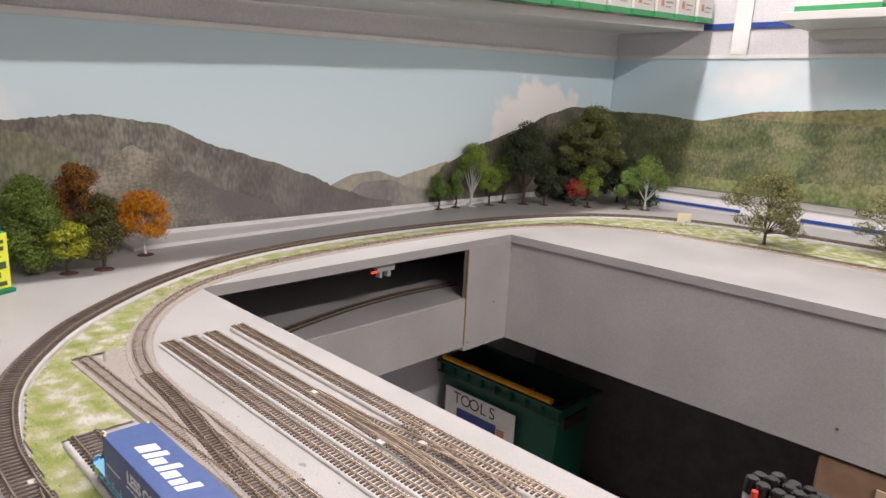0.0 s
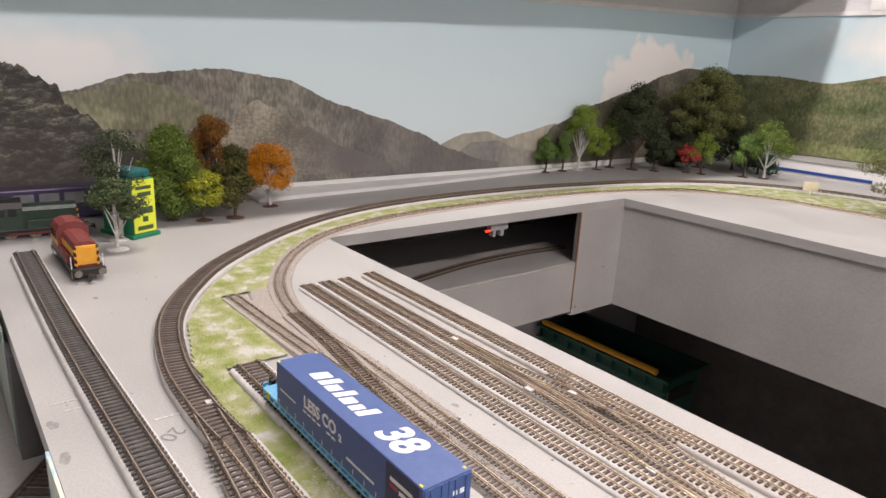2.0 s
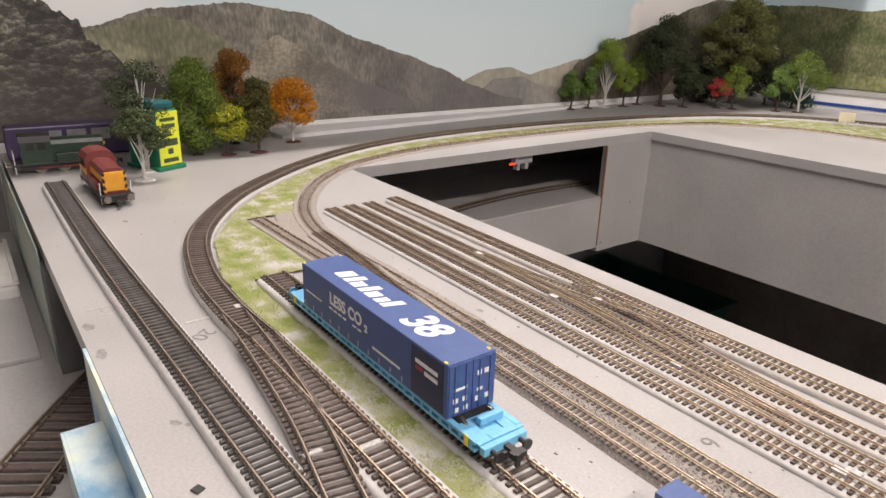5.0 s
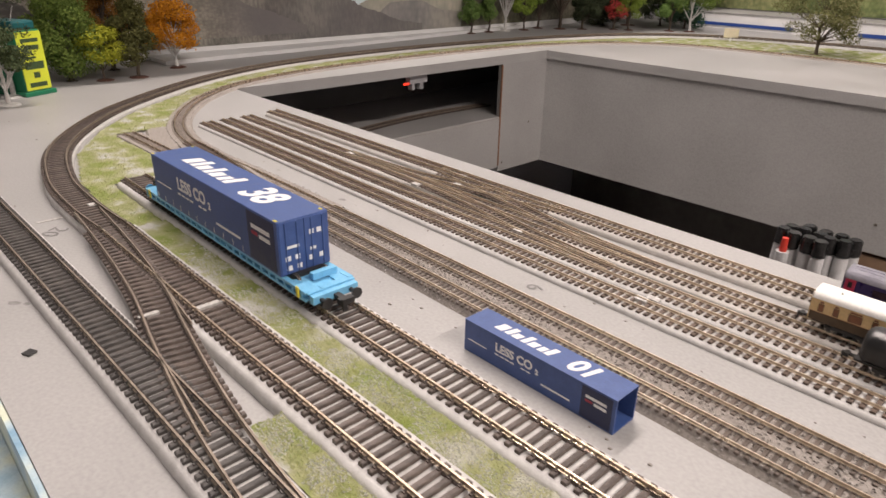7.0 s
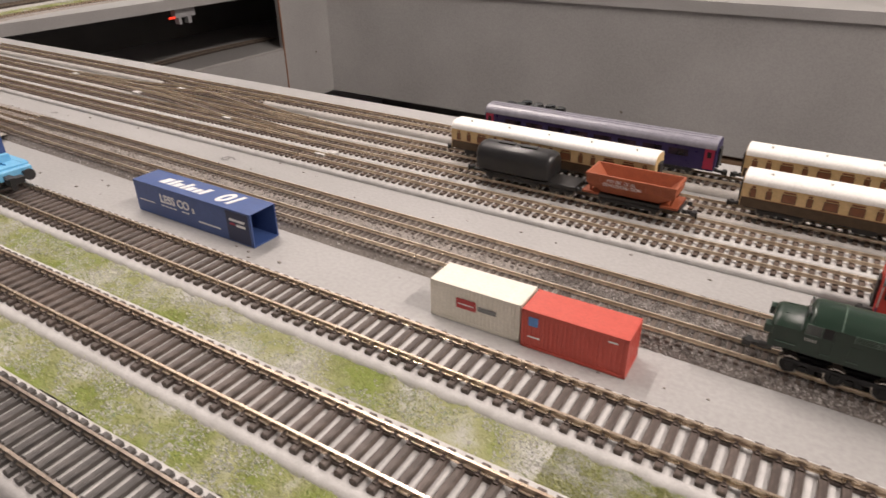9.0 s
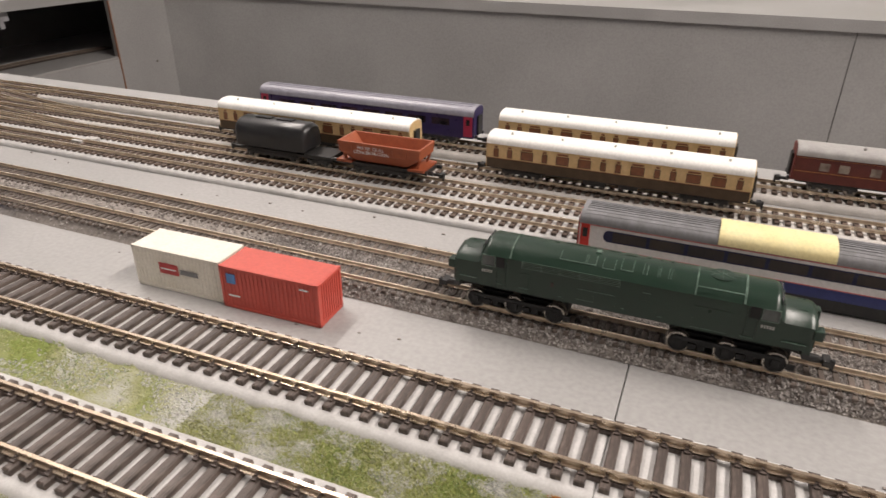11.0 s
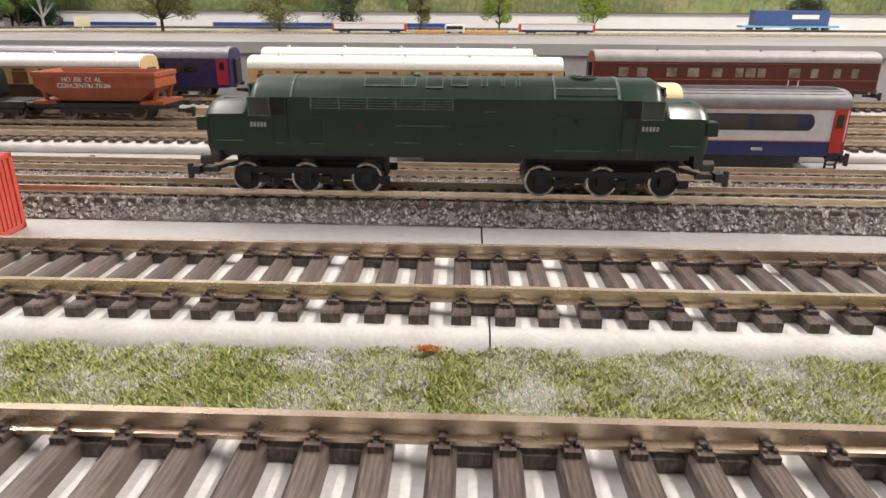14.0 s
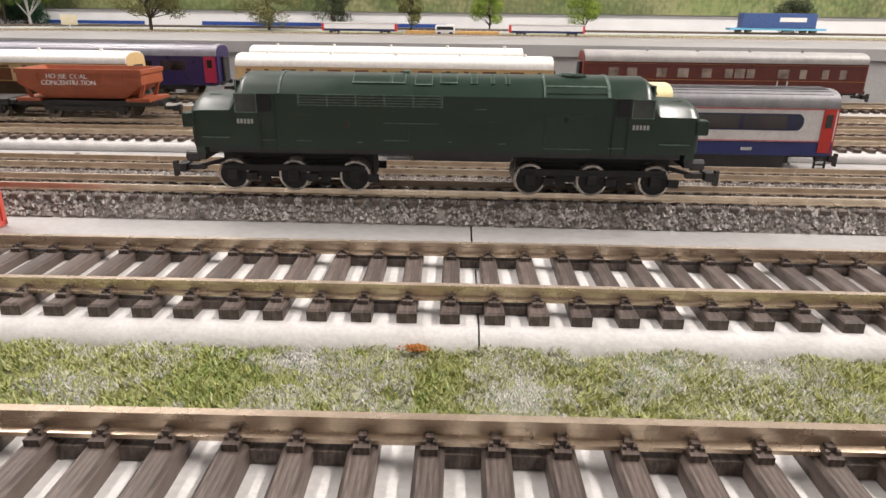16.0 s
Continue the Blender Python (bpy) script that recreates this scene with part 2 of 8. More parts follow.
M["wheel"] = mat("wheel_metal", (0.30, 0.27, 0.23), (0.16, 0.14, 0.12), 900, 0.35, 0.8)
M["floor"] = mat("dark_floor", (0.18, 0.162, 0.15), (0.22, 0.20, 0.185), 8, 0.9)
M["glass"] = mat("dark_window", (0.02, 0.021, 0.024), (0.035, 0.034, 0.034), 300, 0.12)
M["letter"] = mat("white_print", (0.80, 0.80, 0.78), (0.74, 0.74, 0.73), 400, 0.5)

# ---- structure ----
X0, X1 = -1.50, 1.60          # left wall face, right end of the layout
Y0, YB = -0.157, 2.05         # front edge of the board, back wall face
HX, HY0, HY1 = -1.132, 0.277, 1.032   # operating well: left side, near side, far side
T = 0.018

structure("floor", box(-2.6, 3.0, -2.4, 2.6, -0.93, -0.90), M["floor"], "dark floor seen down in the operating well", "floor")
structure("ceiling", box(-1.56, 3.0, -2.4, 2.1, 2.0, 2.05), M["wall"], "plain white ceiling over the layout", "ceiling")
structure("wall_left", box(-1.56, X0 - 0.004, -2.4, 2.1, -0.9, 2.0), M["wall"], "white wall behind the printed backdrop", "wall")
structure("wall_back", box(-1.504, 3.0, YB + 0.004, YB + 0.06, -0.9, 2.0), M["wall"], "white wall with a blue stripe", "wall")
structure("wall_right", box(2.95, 3.0, -2.4, YB + 0.004, -0.9, 2.0), M["wall"], "plain white wall", "wall")
structure("wall_front", box(-1.504, 2.95, -2.4, -2.35, -0.9, 2.0), M["wall"], "plain white wall", "wall")

structure("baseboard_1", box(X0, -0.0002, Y0, HY0, -T, 0), M["board"], "grey painted baseboard carrying the sidings", "baseboard")
structure("baseboard_2", box(0.0002, X1, Y0, HY0, -T, 0), M["board"], "grey painted baseboard carrying the sidings", "baseboard")
structure("baseboard_3", box(X0, HX, HY0, YB, -T, -0.0), M["board"], "grey painted baseboard below the backdrop", "baseboard")
structure("baseboard_4", box(HX, X1, HY1, YB, -T, 0), M["board"], "grey painted baseboard along the back wall", "baseboard")

structure("well_panel_1", box(HX, X1, HY1 + 0.0040, HY1 + 0.0060, -0.255, -T), M["panel"], "grey panel closing the far side of the well", "panel")
structure("well_panel_2", box(HX - 0.012, HX, 0.888, HY1 + 0.0040, -0.255, -T), M["panel"], "grey panel beside the tunnel opening", "panel")
structure("well_panel_3", box(HX - 0.012, HX, HY0, 0.885, -0.245, -0.134), M["panel"], "grey panel below the tunnel opening", "panel")
structure("well_panel_4", box(-1.0, X1, HY0 - 0.03, HY0 - 0.016, -0.12, -T), M["panel"], "grey panel under the siding board", "panel")
structure("trim_2", box(HX - 0.002, HX + 0.002, 0.8856, 0.8876, -0.24, -0.02), mat("wood_edge", (0.24, 0.12, 0.07), (0.3, 0.16, 0.1), 90, 0.7), "thin bare wooden edge of the panel", "trim")
structure("trim_3", box(HX - 0.002, HX + 0.0006, HY0, 0.884, -0.1338, -0.1315), M["raw_edge"], "pale edge of the lower deck", "trim")

# lower deck with the hidden track
structure("lower_deck_1", box(X0, HX - 0.004, -0.7, HY1 + 0.4, -0.146, -0.13), M["panel"], "grey lower deck below the baseboard", "deck")
structure("lower_deck_2", box(HX - 0.004, 0.3, -0.7, 0.1, -0.146, -0.13), M["panel"], "grey lower deck below the baseboard", "deck")
structure("curtain", box(-1.44, X1, 1.62, 1.63, -0.9, -T), mat("black_curtain", (0.13, 0.12, 0.115), (0.16, 0.15, 0.142), 20, 0.95, bump=0.3, bscale=60), "black curtain below the far board", "curtain")
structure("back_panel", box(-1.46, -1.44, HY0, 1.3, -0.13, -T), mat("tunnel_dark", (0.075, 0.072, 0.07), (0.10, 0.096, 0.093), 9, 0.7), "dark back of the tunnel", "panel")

# wall stripe, uprights between the shelves
blue = mat("blue_stripe", lin("1f3f86"), lin("27488f"), 30, 0.5)
structure("wall_stripe", box(-1.5, 1.6, YB - 0.002, YB + 0.004, 0.567, 0.585), blue, "blue painted stripe on the white wall", "stripe")
structure("wall_rail", box(-1.088, -1.036, YB - 0.004, YB - 0.002, 0.489, 1.6), M["white"], "white upright shelf rail on the wall", "rail")
structure("poster_trim", box(-1.5, 1.6, YB - 0.004, YB + 0.002, 0.476, 0.488), M["white"], "white batten along the top of the backdrop", "trim")
bm = bmesh.new()
bm_box(bm, X0 - 0.002, X0 + 0.006, -0.75, YB, -0.006, 0.006, Matrix.Translation((0, 0, 0.398)) @ Matrix.Rotation(radians(2.3), 4, "X"))
structure("poster_trim", bm, M["white"], "white batten along the top of the backdrop", "trim")
bm = bmesh.new()
foot = [(X0 + 0.004, 0.285), (-1.408, 0.285), (-1.418, 0.42), (-1.430, 0.65), (-1.452, 0.90), (-1.472, 1.10), (-1.485, 1.30), (X0 + 0.004, 1.42)]
lo, hi = [[bm.verts.new((x, y, z)) for x, y in foot] for z in (0.0002, 0.0075)]
bm.faces.new(lo)
bm.faces.new(hi[::-1])
for i in range(len(foot)):
    j = (i + 1) % len(foot)
    bm.faces.new((lo[i], lo[j], hi[j], hi[i]))
bmesh.ops.recalc_face_normals(bm, faces=bm.faces[:])
structure("skirting_6", bm, M["white"], "low white ledge along the foot of the backdrop", "ledge")
structure("skirting_1", box(X0 - 0.002, X0 + 0.004, -0.16, YB, 0.0, 0.016), M["white"], "white strip at the foot of the backdrop", "skirting")
structure("skirting_2", box(-1.24, X1, 1.90, YB + 0.0005, 0.0, 0.043), M["white"], "long low white box along the foot of the wall", "trunking")
structure("skirting_5", box(-1.24, X1, 1.897, YB - 0.0005, 0.0432, 0.0465), M["panel"], "grey top of the long low box", "trunking")
structure("skirting_3", box(-1.22, -0.93, 1.897, 1.8998, 0.008, 0.017), blue, "blue stripe on the trunking", "trunking")
structure("skirting_4", box(-0.76, -0.05, 1.897, 1.8998, 0.008, 0.018), blue, "blue stripe on the trunking", "trunking")

# printed backdrop: flat printed layers
def outline_fn(points):
    def f(u):
        for (a, za), (b, zb) in zip(points, points[1:]):
            if a <= u <= b:
                t = (u - a) / (b - a)
                t = t * t * (3 - 2 * t) * 0.5 + t * 0.5
                return za + (zb - za) * t
        return points[0][1] if u < points[0][0] else points[-1][1]
    return f


def backdrop_layer(name, wall, u0, u1, fn, base, off, material, rough, label, parent):
    """A printed layer: from base up to an uneven tree line."""
    bm = bmesh.new()
    n = int((u1 - u0) / 0.004)
    lows, highs = [], []
    for i in range(n + 1):
        u = u0 + (u1 - u0) * i / n
        z = max(fn(u) + rough * (noise.noise((u * 90, 3, 1)) + 0.6 * noise.noise((u * 260, 7, 2))), base + 0.001)
        at = (lambda zz: (X0 + off, u, zz)) if wall == "left" else (lambda zz: (u, YB - off, zz))
        lows.append(bm.verts.new(at(base)))
        highs.append(bm.verts.new(at(z)))
    for i in range(n):
        f = (lows[i], lows[i + 1], highs[i + 1], highs[i])
        bm.faces.new(f if wall == "left" else f[::-1])
    return part(name, bm, material, parent, label)


def forest_mat(name, dark, mid, light, scale, tall=2.2, patch=None, far=None):
    """A printed wood: crowns as small cells, upright streaks, broad patches of another colour, and haze along the wall."""
    m = bpy.data.materials.new(name)
    m.use_nodes = True
    nt = m.node_tree
    add, link = nt.nodes.new, nt.links.new
    bsdf = nt.nodes["Principled BSDF"]
    bsdf.inputs["Roughness"].default_value = 0.5
    tc = add("ShaderNodeTexCoord")

    def noise_at(sx, sz, detail, distort=0.0):
        mp = add("ShaderNodeMapping")
        mp.inputs["Scale"].default_value = (sx, sx, sz)
        nz = add("ShaderNodeTexNoise")
        nz.inputs["Scale"].default_value, nz.inputs["Detail"].default_value, nz.inputs["Distortion"].default_value = 1.0, detail, distort
        link(tc.outputs["Object"], mp.inputs["Vector"])
        link(mp.outputs["Vector"], nz.inputs["Vector"])
        return nz.outputs["Fac"]

    def add_scaled(a, k, b):
        n = add("ShaderNodeMath")
        n.operation = "MULTIPLY_ADD"
        n.inputs[1].default_value = k
        link(a, n.inputs[0])
        link(b, n.inputs[2])
        return n.outputs[0]
    mp = add("ShaderNodeMapping")
    mp.inputs["Scale"].default_value = (scale, scale, scale / tall)
    vor = add("ShaderNodeTexVoronoi")
    vor.inputs["Scale"].default_value = 1.0
    link(tc.outputs["Object"], mp.inputs["Vector"])
    link(mp.outputs["Vector"], vor.inputs["Vector"])
    value = add_scaled(vor.outputs["Distance"], -0.34, noise_at(scale * 0.10, scale * 0.13, 9, 0.4))
    value = add_scaled(noise_at(scale * 1.6, scale * 0.55, 6), 0.62, value)
    ramp = add("ShaderNodeValToRGB")
    els = ramp.color_ramp.elements
    els[0].position, els[1].position = 0.36, 0.86
    els[0].color, els[1].color = (*dark, 1), (*light, 1)
    els.new(0.60).color = (*mid, 1)
    link(value, ramp.inputs["Fac"])
    last = ramp.outputs["Color"]
    if patch:
        sel = add("ShaderNodeValToRGB")
        sel.color_ramp.elements[0].position, sel.color_ramp.elements[1].position = 0.47, 0.60
        link(noise_at(scale * 0.045, scale * 0.07, 5, 0.8), sel.inputs["Fac"])
        mx = add("ShaderNodeMix")
        mx.data_type, mx.blend_type = "RGBA", "MULTIPLY"
        link(sel.outputs["Color"], mx.inputs["Factor"])
        link(last, mx.inputs["A"])
        mx.inputs["B"].default_value = (*patch, 1)
        last = mx.outputs["Result"]
    if far:
        colour, u0, u1, amount = far
        sep = add("ShaderNodeSeparateXYZ")
        link(tc.outputs["Object"], sep.inputs["Vector"])
        mr = add("ShaderNodeMapRange")
        mr.inputs["From Min"].default_value, mr.inputs["From Max"].default_value, mr.inputs["To Max"].default_value = u0, u1, amount
        link(sep.outputs["Y"], mr.inputs["Value"])
        mx = add("ShaderNodeMix")
        mx.data_type = "RGBA"
        link(mr.outputs["Result"], mx.inputs["Factor"])
        link(last, mx.inputs["A"])
        mx.inputs["B"].default_value = (*colour, 1)
        last = mx.outputs["Result"]
    link(last, bsdf.inputs["Base Color"])
    return m


def bough_mat(name, tone=1.0):
    """Printed trees close by: rounded sprays of pale foliage over deep gaps, hazy towards the foot."""
    m = bpy.data.materials.new(name)
    m.use_nodes = True
    nt = m.node_tree
    add, link = nt.nodes.new, nt.links.new
    bsdf = nt.nodes["Principled BSDF"]
    bsdf.inputs["Roughness"].default_value = 0.5
    tc = add("ShaderNodeTexCoord")

    def noise_at(sx, sz, detail, distort=0.0):
        mp = add("ShaderNodeMapping")
        mp.inputs["Scale"].default_value = (sx, sx, sz)
        nz = add("ShaderNodeTexNoise")
        nz.inputs["Scale"].default_value, nz.inputs["Detail"].default_value, nz.inputs["Distortion"].default_value = 1.0, detail, distort
        link(tc.outputs["Object"], mp.inputs["Vector"])
        link(mp.outputs["Vector"], nz.inputs["Vector"])
        return nz

    def mul_add(a, k, b):
        n = add("ShaderNodeMath")
        n.operation = "MULTIPLY_ADD"
        n.inputs[1].default_value = k
        link(a, n.inputs[0])
        if isinstance(b, float):
            n.inputs[2].default_value = b
        else:
            link(b, n.inputs[2])
        return n.outputs[0]
    warp = noise_at(60, 60, 4)
    shift = add("ShaderNodeVectorMath")
    shift.operation = "MULTIPLY_ADD"
    shift.inputs[1].default_value = (0.022, 0.022, 0.014)
    link(warp.outputs["Color"], shift.inputs[0])
    link(tc.outputs["Object"], shift.inputs[2])
    total = mul_add(noise_at(9, 11, 3).outputs["Fac"], 0.40, -0.20)
    for sx, sz, k in ((26, 44, 0.20), (64, 100, 0.18)):
        # each spray pale along its upper side and dark below
        mp = add("ShaderNodeMapping")
        mp.inputs["Scale"].default_value = (sx, sx, sz)
        vor = add("ShaderNodeTexVoronoi")
        vor.inputs["Scale"].default_value = 1.0
        link(shift.outputs["Vector"], mp.inputs["Vector"])
        link(mp.outputs["Vector"], vor.inputs["Vector"])
        away = add("ShaderNodeVectorMath")
        away.operation = "SUBTRACT"
        link(mp.outputs["Vector"], away.inputs[0])
        link(vor.outputs["Position"], away.inputs[1])
        up = add("ShaderNodeSeparateXYZ")
        link(away.outputs["Vector"], up.inputs["Vector"])
        total = mul_add(up.outputs["Z"], k, total)
    total = mul_add(noise_at(300, 380, 6).outputs["Fac"], 0.50, total)
    total = mul_add(noise_at(55, 120, 8, 0.5).outputs["Fac"], 0.90, mul_add(total, 1.0, -0.45))
    ramp = add("ShaderNodeValToRGB")
    els = ramp.color_ramp.elements
    els[0].position, els[1].position = 0.08, 0.56
    els[0].color, els[1].color = (0.026, 0.024, 0.020, 1), (0.23, 0.235, 0.18, 1)
    for p, c in ((0.20, (0.044, 0.042, 0.034, 1)), (0.31, (0.082, 0.080, 0.062, 1)), (0.42, (0.155, 0.155, 0.122, 1))):
        els.new(p).color = c
    link(total, ramp.inputs["Fac"])
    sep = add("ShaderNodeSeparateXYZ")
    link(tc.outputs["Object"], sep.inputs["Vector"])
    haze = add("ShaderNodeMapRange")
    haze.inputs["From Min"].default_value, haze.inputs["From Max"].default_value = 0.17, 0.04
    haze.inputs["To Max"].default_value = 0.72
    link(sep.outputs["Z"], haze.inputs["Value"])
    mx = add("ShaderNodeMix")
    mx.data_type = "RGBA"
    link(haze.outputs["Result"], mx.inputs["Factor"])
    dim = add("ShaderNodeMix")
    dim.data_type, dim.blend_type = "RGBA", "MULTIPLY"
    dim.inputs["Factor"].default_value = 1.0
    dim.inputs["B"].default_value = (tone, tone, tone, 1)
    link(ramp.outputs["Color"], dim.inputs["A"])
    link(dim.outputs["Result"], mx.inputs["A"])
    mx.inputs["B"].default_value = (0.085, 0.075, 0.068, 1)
    link(mx.outputs["Result"], bsdf.inputs["Base Color"])
    return m


def sky_mat():
    m = bpy.data.materials.new("printed_sky")
    m.use_nodes = True
    nt = m.node_tree
    bsdf = nt.nodes["Principled BSDF"]
    bsdf.inputs["Roughness"].default_value = 0.45
    tc = nt.nodes.new("ShaderNodeTexCoord")
    sep = nt.nodes.new("ShaderNodeSeparateXYZ")
    nt.links.new(tc.outputs["Object"], sep.inputs["Vector"])
    g = nt.nodes.new("ShaderNodeMapRange")
    g.inputs["From Min"].default_value, g.inputs["From Max"].default_value = 0.05, 0.5
    nt.links.new(sep.outputs["Z"], g.inputs["Value"])
    ramp = nt.nodes.new("ShaderNodeValToRGB")
    ramp.color_ramp.elements[0].color, ramp.color_ramp.elements[1].color = (0.70, 0.80, 0.83, 1), (0.53, 0.70, 0.78, 1)
    nt.links.new(g.outputs["Result"], ramp.inputs["Fac"])
    last = ramp.outputs["Color"]
    nz = nt.nodes.new("ShaderNodeTexNoise")
    nz.inputs["Scale"].default_value, nz.inputs["Detail"].default_value = 14, 9
    nt.links.new(tc.outputs["Object"], nz.inputs["Vector"])
    nz.inputs["Distortion"].default_value = 0.3
    puff = nt.nodes.new("ShaderNodeTexVoronoi")
    puff.feature = "SMOOTH_F1"
    puff.inputs["Scale"].default_value, puff.inputs["Smoothness"].default_value = 17, 0.2
    nt.links.new(tc.outputs["Object"], puff.inputs["Vector"])
    rag = nt.nodes.new("ShaderNodeMath")
    rag.operation = "MULTIPLY_ADD"
    rag.inputs[1].default_value = -0.9
    nt.links.new(nz.outputs["Fac"], rag.inputs[0])
    nt.links.new(puff.outputs["Distance"], rag.inputs[2])
    for (cx, cy, cz), (wx, wz), edge, strength in (((-1.5, 1.62, 0.235), (0.27, 0.15), 0.10, 1.0), ((-1.5, -0.03, 0.235), (0.22, 0.085), 0.55, 0.75), 
                                                ((-0.98, 2.05, 0.40), (0.26, 0.11), 0.8, 0.85), ((-0.3, 2.05, 0.42), (0.35, 0.12), 0.7, 0.8), ((0.5, 2.05, 0.42), (0.4, 0.12), 0.7, 0.8)):
        mp = nt.nodes.new("ShaderNodeMapping")
        wide = (1 / wx, 1 / wx, 1 / wz)
        mp.inputs["Scale"].default_value = wide
        mp.inputs["Location"].default_value = (-cx * wide[0], -cy * wide[1], -cz * wide[2])
        nt.links.new(tc.outputs["Object"], mp.inputs["Vector"])
        d = nt.nodes.new("ShaderNodeVectorMath")
        d.operation = "LENGTH"
        nt.links.new(mp.outputs["Vector"], d.inputs[0])
        s = nt.nodes.new("ShaderNodeMath")
        s.operation = "MULTIPLY_ADD"
        s.inputs[1].default_value = 0.42
        nt.links.new(rag.outputs[0], s.inputs[0])
        nt.links.new(d.outputs["Value"], s.inputs[2])
        mr = nt.nodes.new("ShaderNodeMapRange")
        mr.inputs["From Min"].default_value, mr.inputs["From Max"].default_value = 0.94 - edge, 0.98
        mr.inputs["To Min"].default_value, mr.inputs["To Max"].default_value = strength, 0.0
        nt.links.new(s.outputs[0], mr.inputs["Value"])
        mx = nt.nodes.new("ShaderNodeMix")
        mx.data_type = "RGBA"
        nt.links.new(mr.outputs["Result"], mx.inputs["Factor"])
        nt.links.new(last, mx.inputs["A"])
        mx.inputs["B"].default_value = (0.88, 0.86, 0.84, 1)
        last = mx.outputs["Result"]
    nt.links.new(last, bsdf.inputs["Base Color"])
    return m


SKY = sky_mat()
poster_l = thing("printed_backdrop", "printed backdrop of wooded hills under a pale blue sky", "backdrop", kind="structure")
sheet = box(X0 - 0.0035, X0 - 0.001, -0.75, YB, 0.016, 0.4)
for v in sheet.verts:
    if v.co.z > 0.3:
        v.co.z = 0.396 + v.co.y * math.tan(radians(2.3))
part("sky_sheet", sheet, SKY, poster_l, "pale blue printed sky with clouds")
far_hill = outline_fn([(0.74, 0.07), (0.86, 0.108), (0.93, 0.112), (1.0, 0.092), (1.06, 0.105), (1.18, 0.128), (1.32, 0.135), (1.6, 0.16)])
backdrop_layer("far_hills", "left", 0.72, 1.6, far_hill, 0.016, 0.0004, forest_mat("hill_far", (0.30, 0.30, 0.25), (0.38, 0.36, 0.30), (0.50, 0.45, 0.37), 45, 1.0, (0.84, 0.90, 0.88)), 0.0015, "pale distant hills", poster_l)
near_far = outline_fn([(0.80, 0.03), (0.88, 0.085), (0.97, 0.088), (1.05, 0.062), (1.15, 0.052), (1.3, 0.03)])
backdrop_layer("far_hills", "left", 0.80, 1.3, near_far, 0.016, 0.0008, forest_mat("hill_middle", (0.20, 0.20, 0.19), (0.26, 0.25, 0.23), (0.34, 0.32, 0.28), 60, 1.0, (0.88, 0.88, 0.92)), 0.0015, "grey middle hills", poster_l)
big_hill = outline_fn([(-0.16, 0.16), (0.0, 0.195), (0.10, 0.226), (0.25, 0.240), (0.38, 0.225), (0.51, 0.175), (0.62, 0.145), (0.71, 0.115), (0.82, 0.07), (0.92, 0.040), (1.0, 0.03)])
backdrop_layer("wooded_hill", "left", -0.17, 0.98, big_hill, 0.016, 0.0012, forest_mat("hill_wooded", (0.094, 0.092, 0.078), (0.17, 0.165, 0.137), (0.30, 0.285, 0.235), 150, 2.4, (0.76, 0.72, 0.72), ((0.150, 0.138, 0.142), 0.35, 0.75, 0.7)), 0.003, "dark wooded hill", poster_l)
green_brow = outline_fn([(-0.10, 0.10), (-0.02, 0.184), (0.03, 0.196), (0.10, 0.214), (0.15, 0.208), (0.20, 0.185), (0.26, 0.15)])
backdrop_layer("hill_brow", "left", -0.08, 0.24, green_brow, 0.13, 0.0015, forest_mat("hill_brow_green", (0.145, 0.15, 0.095), (0.23, 0.23, 0.145), (0.36, 0.35, 0.22), 130, 2.0, (0.72, 0.72, 0.74)), 0.003, "lighter green brow of the hill", poster_l)
spur = outline_fn([(0.18, 0.05), (0.23, 0.105), (0.275, 0.155), (0.32, 0.184), (0.36, 0.168), (0.42, 0.135), (0.52, 0.085), (0.66, 0.04)])
backdrop_layer("hill_spur", "left", 0.19, 0.64, spur, 0.03, 0.0018, forest_mat("hill_spur", (0.15, 0.138, 0.11), (0.24, 0.22, 0.172), (0.39, 0.36, 0.285), 120, 0.55, (0.74, 0.72, 0.72), ((0.150, 0.138, 0.138), 0.36, 0.52, 0.9)), 0.003, "lighter spur of the hill", poster_l)
left_wood = outline_fn([(-0.75, 0.42), (-0.5, 0.40), (-0.25, 0.365), (-0.158, 0.335), (-0.150, 0.285), (-0.138, 0.255), (-0.125, 0.243), (-0.092, 0.239), (-0.064, 0.233), (-0.040, 0.214), (-0.016, 0.202), (-0.006, 0.174), (0.024, 0.156), (0.05, 0.130), (0.10, 0.10), (0.14, 0.07), (0.2, 0.02)])
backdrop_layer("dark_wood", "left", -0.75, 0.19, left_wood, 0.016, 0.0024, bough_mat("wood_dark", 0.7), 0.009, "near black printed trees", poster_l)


def spruce(top, at, half, foot, seed):
    """The outline of one printed tree: steep sides broken into drooping boughs."""
    def f(u):
        d = abs(u - at) / half
        z = top - (top - foot) * d ** 1.15
        step = 0.024 + 0.008 * math.sin(seed * 3.1)
        return z + 0.42 * step * (1 - ((z + seed * 0.007) / step) % 1.0) + 0.005 * noise.noise((u * 160, seed, 0))
    return f


